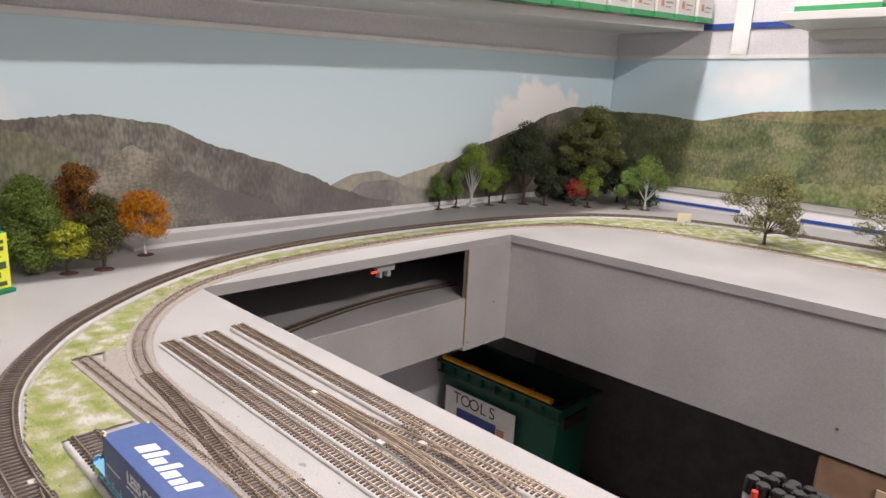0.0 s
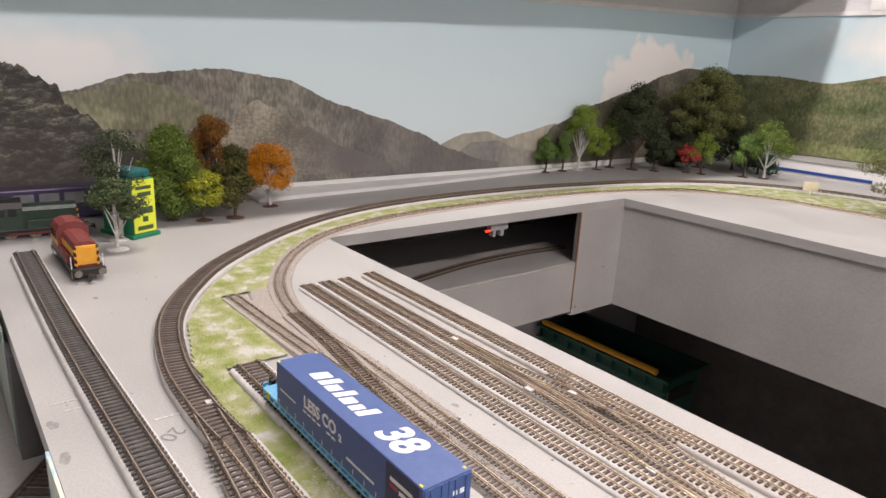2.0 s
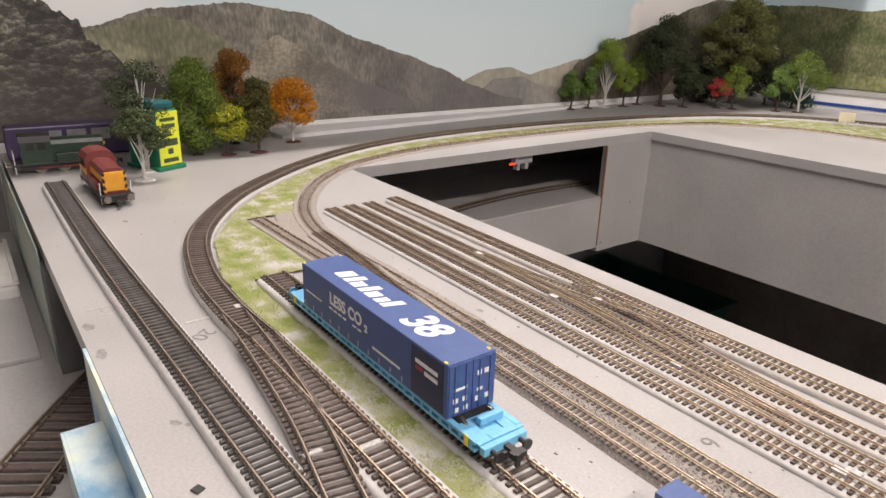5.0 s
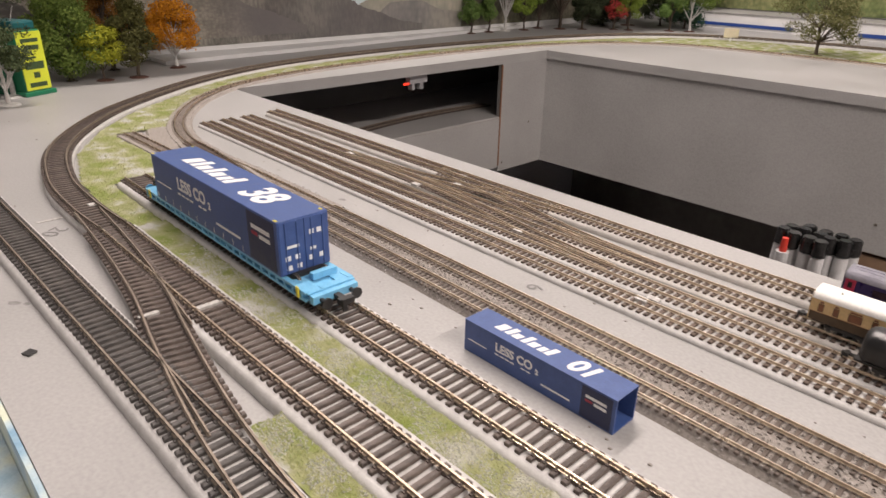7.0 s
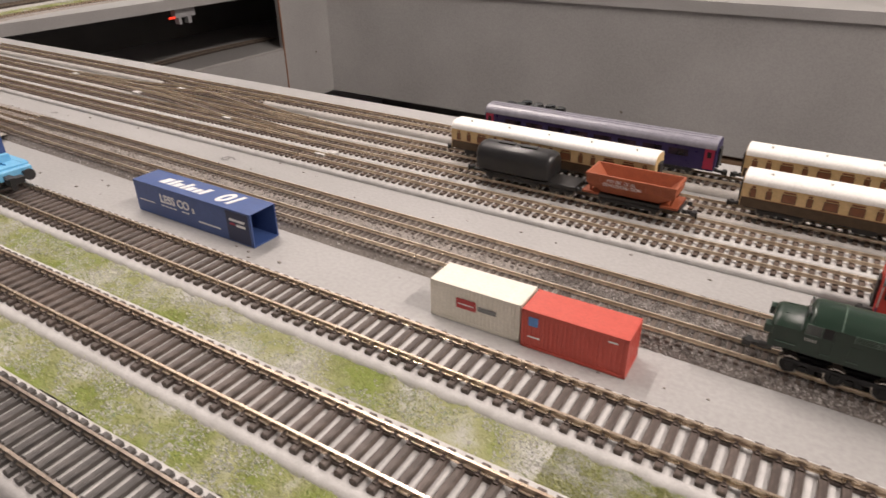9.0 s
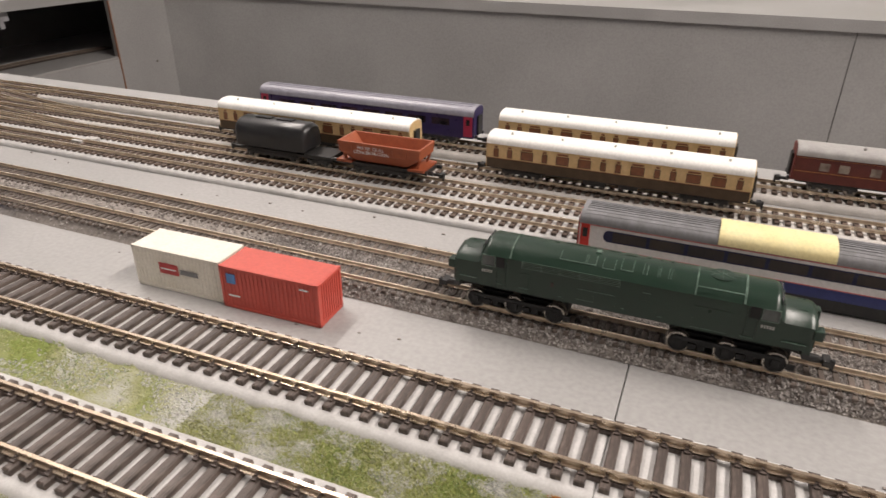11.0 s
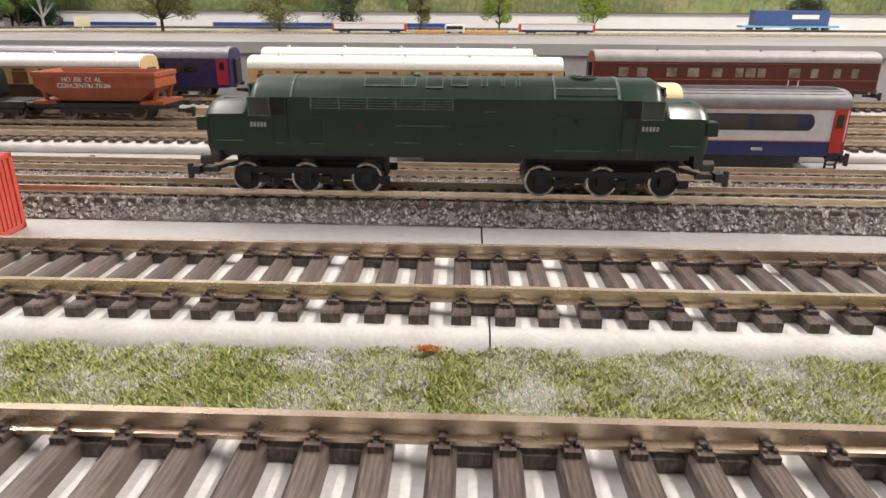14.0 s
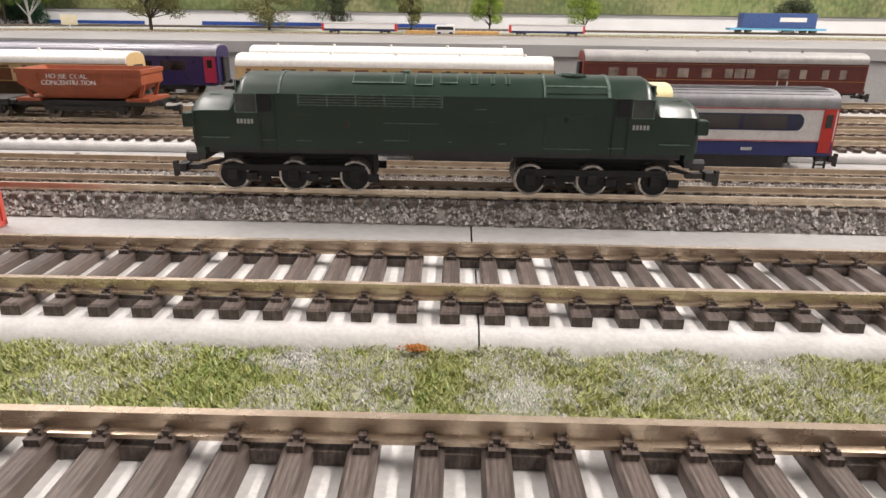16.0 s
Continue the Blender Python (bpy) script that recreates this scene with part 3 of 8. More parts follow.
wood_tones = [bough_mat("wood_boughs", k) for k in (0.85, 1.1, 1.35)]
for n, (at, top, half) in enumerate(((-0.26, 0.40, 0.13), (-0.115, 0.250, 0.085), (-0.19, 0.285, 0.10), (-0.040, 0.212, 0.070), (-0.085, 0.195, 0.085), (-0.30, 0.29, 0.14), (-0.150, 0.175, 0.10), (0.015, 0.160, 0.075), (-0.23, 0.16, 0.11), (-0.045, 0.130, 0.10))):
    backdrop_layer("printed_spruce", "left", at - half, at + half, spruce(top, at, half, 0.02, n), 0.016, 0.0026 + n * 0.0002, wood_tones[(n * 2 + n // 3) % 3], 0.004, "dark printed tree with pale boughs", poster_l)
right_l = outline_fn([(1.12, 0.03), (1.17, 0.12), (1.34, 0.18), (1.5, 0.22), (1.68, 0.275), (1.8, 0.30), (2.05, 0.29)])
backdrop_layer("corner_hill", "left", 1.12, 2.05, right_l, 0.016, 0.0012, forest_mat("hill_corner", (0.065, 0.062, 0.046), (0.12, 0.112, 0.082), (0.22, 0.20, 0.15), 120, 1.4, (0.74, 0.78, 0.66)), 0.004, "dark wooded hill in the corner", poster_l)

poster_b = thing("printed_backdrop", "printed backdrop of a green wooded hillside under cloud", "backdrop", kind="structure")
part("sky_sheet", box(-1.5, X1, YB + 0.001, YB + 0.0035, 0.05, 0.476), SKY, poster_b, "pale blue printed sky with white clouds")
green_hill = outline_fn([(-1.5, 0.29), (-1.32, 0.29), (-1.16, 0.275), (-0.95, 0.315), (-0.64, 0.335), (-0.3, 0.33), (0.2, 0.30), (0.8, 0.32), (1.6, 0.30)])
backdrop_layer("green_hillside", "back", -1.5, 1.6, green_hill, 0.05, 0.0012, forest_mat("hill_green", (0.070, 0.085, 0.042), (0.135, 0.148, 0.074), (0.25, 0.245, 0.135), 125, 1.3, (0.70, 0.82, 0.66)), 0.004, "green wooded hillside", poster_b)
brown_top = outline_fn([(-1.1, 0.285), (-0.95, 0.313), (-0.64, 0.333), (-0.3, 0.328), (0.2, 0.298), (0.8, 0.318), (1.6, 0.298)])
backdrop_layer("heather_top", "back", -1.05, 1.6, brown_top, 0.288, 0.0016, forest_mat("hill_heather", (0.15, 0.115, 0.065), (0.24, 0.20, 0.115), (0.34, 0.30, 0.18), 60, 0.6, (0.80, 0.95, 0.70)), 0.003, "brown heather along the hilltop", poster_b)
low_green = outline_fn([(-1.5, 0.10), (-1.0, 0.09), (-0.6, 0.125), (-0.2, 0.11), (0.5, 0.12), (1.6, 0.12)])
backdrop_layer("meadow_trees", "back", -1.5, 1.6, low_green, 0.05, 0.0022, forest_mat("trees_low", (0.075, 0.095, 0.04), (0.16, 0.18, 0.075), (0.30, 0.30, 0.145), 75, 1.1, (0.75, 0.90, 0.70)), 0.010, "lighter green trees at the foot of the hillside", poster_b)
structure("well_panel_5", box(X0 - 0.002, X0 + 0.003, -0.75, Y0 - 0.006, -0.13, 0.014), mat("dark_grey_panel", (0.18, 0.176, 0.17), (0.22, 0.215, 0.21), 6, 0.6), "dark grey panel closing the wall below the backdrop", "panel")
structure("trim_4", box(0.1935, 0.1945, HY1 + 0.0037, HY1 + 0.0041, -0.255, -T), M["black"], "dark joint between two grey panels", "trim")

# ---- tracks ----
OO = dict(gauge=0.0165, pitch=0.0059, half=0.0128, wide=0.0027, tall=0.0021, rail_h=0.0025, rail_w=0.0009)
OOB = dict(OO, tall=0.0017, rail_h=0.0021)   # the finer track nearest the double line
NN = dict(gauge=0.0090, pitch=0.0049, half=0.0089, wide=0.0024, tall=0.0012, rail_h=0.0017, rail_w=0.0006)
NB = dict(NN, half=0.0082, pitch=0.0041, wide=0.0019)   # ballasted line, thinner and closer sleepers


def rail_profile(o, z, h, w):
    """Head, web and foot of a rail."""
    return [(o - w, z), (o + w, z), (o + w, z + h * 0.18), (o + w * 0.3, z + h * 0.28), (o + w * 0.3, z + h * 0.66),
            (o + w * 0.55, z + h * 0.74), (o + w * 0.55, z + h), (o - w * 0.55, z + h), (o - w * 0.55, z + h * 0.74),
            (o - w * 0.3, z + h * 0.66), (o - w * 0.3, z + h * 0.28), (o - w, z + h * 0.18)]


def sleeper_mesh(name, k, material, chairs=True):
    """A sleeper with the moulded rail chairs on it."""
    bm = bmesh.new()
    h, w, t = k["half"], k["wide"] / 2, k["tall"]
    e = t * 0.18
    lo = [bm.verts.new(p) for p in ((-w, -h, 0), (w, -h, 0), (w, h, 0), (-w, h, 0))]
    md = [bm.verts.new(p) for p in ((-w, -h, t - e), (w, -h, t - e), (w, h, t - e), (-w, h, t - e))]
    hi = [bm.verts.new(p) for p in ((-w + e, -h + e, t), (w - e, -h + e, t), (w - e, h - e, t), (-w + e, h - e, t))]
    for a, b in ((lo, md), (md, hi)):
        for i in range(4):
            j = (i + 1) % 4
            bm.faces.new((a[i], a[j], b[j], b[i]))
    bm.faces.new(hi)
    if chairs:
        g = k["gauge"] / 2 + k["rail_w"] / 2
        for s in (-1, 1):
            for d in (-1, 1):
                c = s * g + d * k["rail_w"] * 1.5
                bm_box(bm, -w * 0.55, w * 0.55, c - k["rail_w"] * 0.8, c + k["rail_w"] * 0.8, t - 0.0001, t + k["rail_h"] * 0.28)
                if k["gauge"] > 0.01:
                    c2 = s * g + d * k["rail_w"] * 0.75
                    bm_box(bm, -w * 0.30, w * 0.30, c2 - k["rail_w"] * 0.45, c2 + k["rail_w"] * 0.45, t, t + k["rail_h"] * 0.50)
                    for q in (-0.36, 0.36):
                        bm_box(bm, w * (q - 0.13), w * (q + 0.13), c + d * 0.0001, c + d * 0.0001 + 0.0004, t, t + k["rail_h"] * 0.42)
    me = bpy.data.meshes.new(name)
    bm.to_mesh(me)
    bm.free()
    me.materials.append(material)
    return me


SLEEPERS = {}


def sleeper_for(k, material):
    key = (k["gauge"], k["tall"], k["wide"], material.name)
    if key not in SLEEPERS:
        SLEEPERS[key] = sleeper_mesh("sleeper", k, material, True)
    return SLEEPERS[key]


def webs(path, k, z, material, parent):
    """The plastic webs that join the sleepers under the rails, with gaps."""
    bm = bmesh.new()
    g = k["gauge"] / 2 + k["rail_w"] / 2
    for i, (p, t) in enumerate(zip(path[:-1], tangents(path))):
        if i % 3 == 2:
            continue
        q = path[i + 1]
        a = math.atan2(q.y - p.y, q.x - p.x)
        m = Matrix.Translation((p + q) / 2 + Vector((0, 0, z))) @ Matrix.Rotation(a, 4, "Z")
        for s in (-1, 1):
            bm_box(bm, -k["pitch"] / 2, k["pitch"] / 2, s * g - 0.0011, s * g + 0.0011, 0, k["tall"] * 0.7, m)
    return tagged(part("sleeper_web", bm, material, parent), kind="stuff")


def along(x, line):
    for (a, ya), (b, yb) in zip(line, line[1:]):
        if a <= x <= b:
            return ya + (yb - ya) * (x - a) / (b - a)
    return line[-1][1]


def track(label, points, k, z, rail, sleeper, foam=None, foam_half=0.0, foam_mat=None, skip=(), group="railway tracks", rails=True, foam_gap=None):
    root = thing("railway_track", label, "railway track", group=group)
    fine = smooth_path(points, 0.008)
    if foam:
        h, f = foam_half, foam
        section = [(-h - 0.0010, 0.0002), (h + 0.0010, 0.0002), (h + 0.0009, f * 0.42), (h + 0.0004, f * 0.68), (h - 0.0005, f * 0.86), (h - 0.0017, f * 0.965), (h - 0.0030, f),
                   (-h + 0.0030, f), (-h + 0.0017, f * 0.965), (-h + 0.0005, f * 0.86), (-h - 0.0004, f * 0.68), (-h - 0.0009, f * 0.42)]
        runs = [fine] if foam_gap is None else [[p for p in fine if p.x < foam_gap - 0.00012] + [Vector((foam_gap - 0.00012, along(foam_gap, points), 0))],
                                                [Vector((foam_gap + 0.00012, along(foam_gap, points), 0))] + [p for p in fine if p.x > foam_gap + 0.00012]]
        for n, run in enumerate(runs):
            part("underlay", sweep(run, section, wobble=0.0003, seed=n), foam_mat or M["foam"], root, "white foam underlay strip", True)
    zs = z
    g = k["gauge"] / 2 + k["rail_w"] / 2
    if rails:
        for s in (-1, 1):
            part("rail", sweep(fine, rail_profile(s * g, zs + k["tall"] + 0.0002, k["rail_h"], k["rail_w"])), rail, root)
    path = smooth_path(points, k["pitch"])
    me = sleeper_for(k, sleeper)
    rnd = random.Random(len(points))
    tan = tangents(path)
    for i, (p, t) in enumerate(zip(path, tan)):
        if any(a < p.x < b for a, b in skip) or i >= 300:
            continue
        ob = new("sleeper", me)
        ob.parent = root
        ob.matrix_basis = Matrix.Translation(p + Vector((0, 0, zs))) @ Matrix.Rotation(math.atan2(t.y, t.x) + rnd.gauss(0, 0.008), 4, "Z")
    if len(path) > 300:
        src = bmesh.new()
        src.from_mesh(me)
        vs, fs, n = [], [], 0
        base = [v.co.copy() for v in src.verts]
        src.verts.index_update()
        polys = [[v.index for v in f.verts] for f in src.faces]
        for p, t in zip(path[300:], tan[300:]):
            m = Matrix.Translation(p + Vector((0, 0, zs))) @ Matrix.Rotation(math.atan2(t.y, t.x), 4, "Z")
            vs += [m @ c for c in base]
            fs += [[n + j for j in f] for f in polys]
            n += len(base)
        src.free()
        far = bpy.data.meshes.new("sleeper_run")
        far.from_pydata(vs, [], fs)
        far.materials.append(sleeper)
        ob = new("sleeper_run", far)
        ob.parent = root
        tagged(ob, kind="stuff")
    if k is OO or k is OOB:
        webs(path, k, zs + 0.0001, sleeper, root)
    return root


FO = 0.0070   # thickness of the foam under the larger tracks
YB1 = 0.0018
B_LINE = [(-0.765, 0.0005), (-0.5, 0.0005), (-0.25, 0.0008), (0.0, 0.0022), (0.25, 0.0016), (0.9, 0.0)]
A_LINE = [(-0.66, -0.0535), (-0.5, -0.0525), (-0.35, -0.051), (-0.15, -0.049), (0.0, -0.0475), (0.3, -0.0475), (0.9, -0.049)]
S_LINE = [(-1.215, -0.1135), (-0.9, -0.1135), (-0.6, -0.107), (-0.42, -0.1025), (-0.3, -0.1010), (-0.15, -0.0985), (0.1, -0.0980), (0.9, -0.0980)]
LOOP = [(-0.655, -0.0535), (-0.72, -0.0560), (-0.80, -0.0505), (-0.90, -0.0250), (-0.99, 0.026), (-1.07, 0.095), (-1.17, 0.222), (-1.24, 0.362), (-1.275, 0.51),
        (-1.288, 0.68), (-1.286, 0.85), (-1.272, 1.0), (-1.242, 1.18), (-1.185, 1.36), (-1.09, 1.50), (-0.96, 1.585), (-0.80, 1.63), (-0.6, 1.645), (0.0, 1.65), (1.2, 1.65)]
track("nickel rails on dark sleepers on white foam, carrying the wagon", B_LINE, OOB, FO, M["rail"], M["sleeper"], FO, 0.0160, foam_gap=0.0)
track("nickel rails on dark sleepers between grass strips", A_LINE, OO, FO, M["rail"], M["sleeper"], FO, 0.0164)
track("siding track with black sleepers along the board edge", S_LINE, OO, FO, M["rail_old"], M["sleeper_black"], FO, 0.0150)
track("tarnished main track curving round the corner below the backdrop", LOOP, OO, FO, M["rail_old"], M["sleeper"], FO, 0.0128)

# crossover between the main track and the siding: diverging rails over long timbers
crossover = thing("turnout", "crossover turnout with diverging tarnished rails and long timbers", "turnout", group="railway tracks")
BR = [(-0.70, -0.058), (-0.62, -0.0635), (-0.545, -0.0715), (-0.487, -0.0820), (-0.437, -0.0905), (-0.39, -0.0965), (-0.33, -0.1005), (-0.28, -0.1008)]
fine = smooth_path(BR, 0.008)
for s in (-1, 1):
    part("rail", sweep(fine, rail_profile(s * 0.0087, FO + 0.0023, 0.0025, 0.0009)), M["rail_old"], crossover)
for s, p0 in ((1, (-0.56, -0.0615)), (-1, (-0.47, -0.0935))):
    guard = smooth_path([(p0[0], p0[1]), (p0[0] + 0.04, p0[1] - 0.0042), (p0[0] + 0.075, p0[1] - 0.008)], 0.01)
    part("check_rail", sweep(guard, rail_profile(0.0, FO + 0.0023, 0.0023, 0.0008)), M["rail_old"], crossover)
path = smooth_path(BR, OO["pitch"])
me = sleeper_for(OO, M["sleeper"])
for i, (p, t) in enumerate(zip(path, tangents(path))):
    if -0.66 < p.x < -0.40:
        ob = new("sleeper", me)
        ob.parent = crossover
        ob.matrix_basis = Matrix.Translation(p + Vector((0, 0, FO - 0.0004))) @ Matrix.Rotation(math.atan2(t.y, t.x), 4, "Z")
part("underlay", sweep(smooth_path(BR[1:], 0.008), [(-0.0118, 0.0004), (0.0118, 0.0004), (0.0112, FO - 0.0006), (-0.0112, FO - 0.0006)], wobble=0.0008), M["foam"], crossover, "white foam underlay")
white_pad = mat("white_card", (0.56, 0.55, 0.53), (0.36, 0.34, 0.32), 420, 0.7)
part("insulated_joint", boxes((-0.508, -0.5045, -0.0592, -0.0445, FO + 0.0006, FO + 0.0022)), white_pad, crossover, "white plastic sleeper at the joint")
part("insulated_joint", boxes((-0.519, -0.516, -0.0870, -0.0760, FO + 0.0006, FO + 0.0020)), white_pad, crossover, "white plastic sleeper at the joint")
part("insulated_joint", boxes((-0.7185, -0.7125, -0.053, -0.046, FO + 0.0015, FO + 0.0028)), white_pad, crossover, "white plastic sleeper at the joint")
tie = thing("point_motor_plate", "black point motor cover beside the siding", "plate", (-0.317, -0.1245, 0.0), -12)
part("plate", box(-0.008, 0.008, -0.006, 0.006, 0.0002, 0.009, 0.001), M["black"], tie)

# small-gauge double track on ballast
BAL = 0.0041
N1, N2 = 0.0645, 0.0880
n1_line = [(-0.60, N1 + 0.006), (-0.45, N1 + 0.004), (-0.25, N1 + 0.002), (0.0, N1), (0.3, N1 - 0.003), (0.9, N1 - 0.006)]
n2_line = [(-0.60, N2 + 0.004), (-0.45, N2 + 0.004), (-0.25, N2 + 0.002), (0.0, N2 - 0.001), (0.3, N2 - 0.004), (0.9, N2 - 0.008)]
n2_curve = [(-0.60, 0.0925), (-0.72, 0.0925), (-0.82, 0.0905), (-0.895, 0.099), (-0.965, 0.122), (-1.03, 0.160), (-1.09, 0.212), (-1.145, 0.285), (-1.180, 0.375), (-1.205, 0.5),
            (-1.218, 0.68), (-1.216, 0.85), (-1.205, 1.0), (-1.17, 1.14), (-1.11, 1.26), (-1.02, 1.345), (-0.90, 1.39), (-0.6, 1.40), (0.0, 1.40), (1.2, 1.40)]
stub_line = [(-0.60, 0.0715), (-0.70, 0.066), (-0.82, 0.060), (-0.945, 0.056)]
track("small-gauge track on grey ballast carrying the green locomotive", n1_line, NB, BAL - 0.0004, M["rail_n"], M["sleeper_bal"], group="small-gauge tracks")
track("small-gauge track on grey ballast", n2_line, NB, BAL - 0.0004, M["rail_n"], M["sleeper_bal"], group="small-gauge tracks")
track("curved small-gauge track on ballast following the board edge", n2_curve, NB, 0.0020, M["rail"], M["sleeper_old"], group="small-gauge tracks")
track("short small-gauge stub track on ballast", stub_line, NB, 0.0027, M["rail"], M["sleeper_old"], group="small-gauge tracks")
cross_line = [(-0.86, 0.0915), (-0.78, 0.087), (-0.70, 0.078), (-0.63, 0.0715), (-0.58, 0.0705)]
track("small-gauge crossover track on dark timbers", cross_line, NN, 0.0042, M["rail"], M["sleeper_n"], group="small-gauge tracks")

# storage sidings
YARD = [0.1415, 0.1665, 0.1935, 0.2300]
for i, y in enumerate(YARD):
    line = [(-0.937, y + 0.003), (-0.6, y + 0.001), (-0.3, y), (0.2, y), (0.9, y)]
    track("storage siding with bright rails on brown sleepers", line, NN, 0.0048 if i == 3 else 0.0034, M["rail_n"], M["sleeper_n"], 0.0048 if i == 3 else 0.0034, 0.0103, M["foam"] if i in (0, 1) else M["greyfoam"], group="storage sidings")
ladder = thing("turnout", "small-gauge turnouts linking the storage sidings", "turnout", group="small-gauge tracks")
for pts in ([(-0.72, 0.1975), (-0.64, 0.2010), (-0.56, 0.2150), (-0.47, 0.2290)], [(-0.66, 0.1955), (-0.56, 0.1900), (-0.47, 0.1770), (-0.38, 0.1675)], [(-0.62, 0.229), (-0.53, 0.2165), (-0.44, 0.2), (-0.36, 0.1935)]):
    fine = smooth_path(pts, 0.006)
    for s in (-1, 1):
        part("rail", sweep(fine, rail_profile(s * 0.0048, 0.0048, 0.0016, 0.0006)), M["rail_n"], ladder)
    ties = smooth_path(pts, NN["pitch"])
    for p, t in zip(ties[2:-2], tangents(ties)[2:-2]):
        ob = new("sleeper", sleeper_for(NN, M["sleeper_n"]))
        ob.parent = ladder
        ob.matrix_basis = Matrix.Translation(p + Vector((0, 0, 0.0033))) @ Matrix.Rotation(math.atan2(t.y, t.x), 4, "Z")
for x, y in ((-0.717, 0.1965), (-0.60, 0.1835), (-0.575, 0.2105), (-0.589, 0.2315), (-0.580, 0.2290), (-0.469, 0.1715), (-0.350, 0.1465), (-0.345, 0.152)):
    part("insulated_joint", box(x - 0.004, x + 0.004, y - 0.0026, y + 0.0026, 0.0035, 0.0058, 0.0003), white_pad, ladder, "white packing at the rail joint")

# lower deck track
GG = dict(gauge=0.0450, pitch=0.0138, half=0.0295, wide=0.0075, tall=0.0040, rail_h=0.0050, rail_w=0.0016)
track("wide brown track on the lower deck passing below the board", [(-0.58, -0.330), (-0.66, -0.285), (-0.75, -0.231), (-0.83, -0.1795), (-0.92, -0.116), (-1.0, -0.05), (-1.06, 0.01)], GG, -0.1295, M["rail_old"], M["sleeper"])
track("brown track on the lower deck inside the tunnel", [(-1.15, 0.28), (-1.175, 0.40), (-1.205, 0.52), (-1.23, 0.66), (-1.238, 0.80), (-1.23, 0.95)], OO, -0.129, M["rail_old"], M["sleeper"])

# ballast beds: uneven sheets with loose stones on them
def bed(name, line, half, z, material, label, seed, rough=0.0005):
    fine = smooth_path(line, 0.0022)
    bm = bmesh.new()
    cols = 26
    rows = []
    for p, t in zip(fine, tangents(fine)):
        side = Vector((-t.y, t.x, 0))
        row = []
        for j in range(cols + 1):
            u = -1 + 2 * j / cols
            edge = half * (1 + 0.018 * noise.noise((p.x * 60, p.y * 60, seed + u)))
            q = p + side * (u * edge)
            lift = z * min(1, (1 - abs(u)) * 6.5) + rough * 0.5 * noise.noise((q.x * 420, q.y * 420, seed)) * (1 if abs(u) < 0.97 else 0)
            row.append(bm.verts.new(q + Vector((0, 0, max(lift, 0.0003 if abs(u) < 0.97 else -0.0003)))))
        rows.append(row)
    for a, b in zip(rows, rows[1:]):
        for j in range(cols):
            bm.faces.new((a[j], b[j], b[j + 1], a[j + 1]))
    bmesh.ops.recalc_face_normals(bm, faces=bm.faces[:])
    if bm.faces[0].normal.z < 0:
        bmesh.ops.reverse_faces(bm, faces=bm.faces[:])
    ob = part(name, bm, material, None, "", True)
    return tagged(ob, label, "ballast", kind="stuff")


mid = lambda a, b: [((p[0] + q[0]) / 2, (p[1] + q[1]) / 2) for p, q in zip(a, b)]
bed("ballast_bed", [(x, y + 0.0008) for x, y in mid(n1_line, n2_line)], 0.0228, BAL, M["ballast"], "grey brown ballast under the double track", 1)
bed("ballast_bed", n2_curve, 0.0152, 0.0028, M["ballast_pale"], "grey brown ballast along the curved track", 2)
bed("ballast_bed", stub_line, 0.0150, 0.0034, M["ballast_pale"], "grey brown ballast at the stub track", 3)
bed("ballast_bed", cross_line, 0.016, 0.0040, M["ballast_pale"], "grey brown ballast at the crossover", 4)
bed("ballast_bed", [(-0.955, 0.098), (-0.90, 0.082), (-0.84, 0.076), (-0.78, 0.074)], 0.019, 0.0022, M["ballast_pale"], "grey brown ballast between the stub and the curve", 6)


def pieces(name, n, where, size, material, label, category, flat=0.8, seed=5):
    """Loose uneven four-sided grains strewn over the board, as one mesh."""
    rnd = random.Random(seed)
    vs, fs = [], []
    for _ in range(n):
        x, y, z = where(rnd)
        s = size * rnd.uniform(0.55, 1.25)
        a = rnd.uniform(0, 6.28)
        k = len(vs)
        for d in range(3):
            vs.append((x + s * math.cos(a + d * 2.1 + rnd.uniform(-0.3, 0.3)), y + s * math.sin(a + d * 2.1 + rnd.uniform(-0.3, 0.3)), z - s * 0.3))
        vs.append((x + s * rnd.uniform(-0.5, 0.5), y + s * rnd.uniform(-0.5, 0.5), z + s * flat))
        fs += [(k, k + 1, k + 3), (k + 1, k + 2, k + 3), (k + 2, k, k + 3)]
    me = bpy.data.meshes.new(name)
    me.from_pydata(vs, [], fs)
    me.materials.append(material)
    return tagged(new(name, me), label, category, kind="stuff")


MIDN = mid(n1_line, n2_line)


def on_ballast(r):
    x = r.uniform(-0.16, 0.18) if r.random() < 0.78 else r.uniform(-0.6, 0.6)
    u = r.uniform(-1, 1)
    y = along(x, MIDN) + 0.0008 + u * 0.0228
    z = BAL * min(1, (1 - abs(u)) * 6.5) + 0.0005
    for ln in (n1_line, n2_line):
        if abs(y - along(x, ln)) < 0.0062:
            z = BAL + 0.0002
    return x, y, z


pieces("ballast_stones", 70000, on_ballast, 0.00066, M["stone"], "loose grey ballast grains", "ballast")
CURVE_FINE = smooth_path(n2_curve[:12], 0.002)


def on_curve(r):
    p = r.choice(CURVE_FINE)
    a = r.uniform(0, 6.28)
    d = 0.0150 * math.sqrt(r.random())
    return p.x + d * math.cos(a), p.y + d * math.sin(a), 0.0026


pieces("ballast_stones", 14000, on_curve, 0.0006, M["stone"], "loose grey ballast grains", "ballast", seed=8)

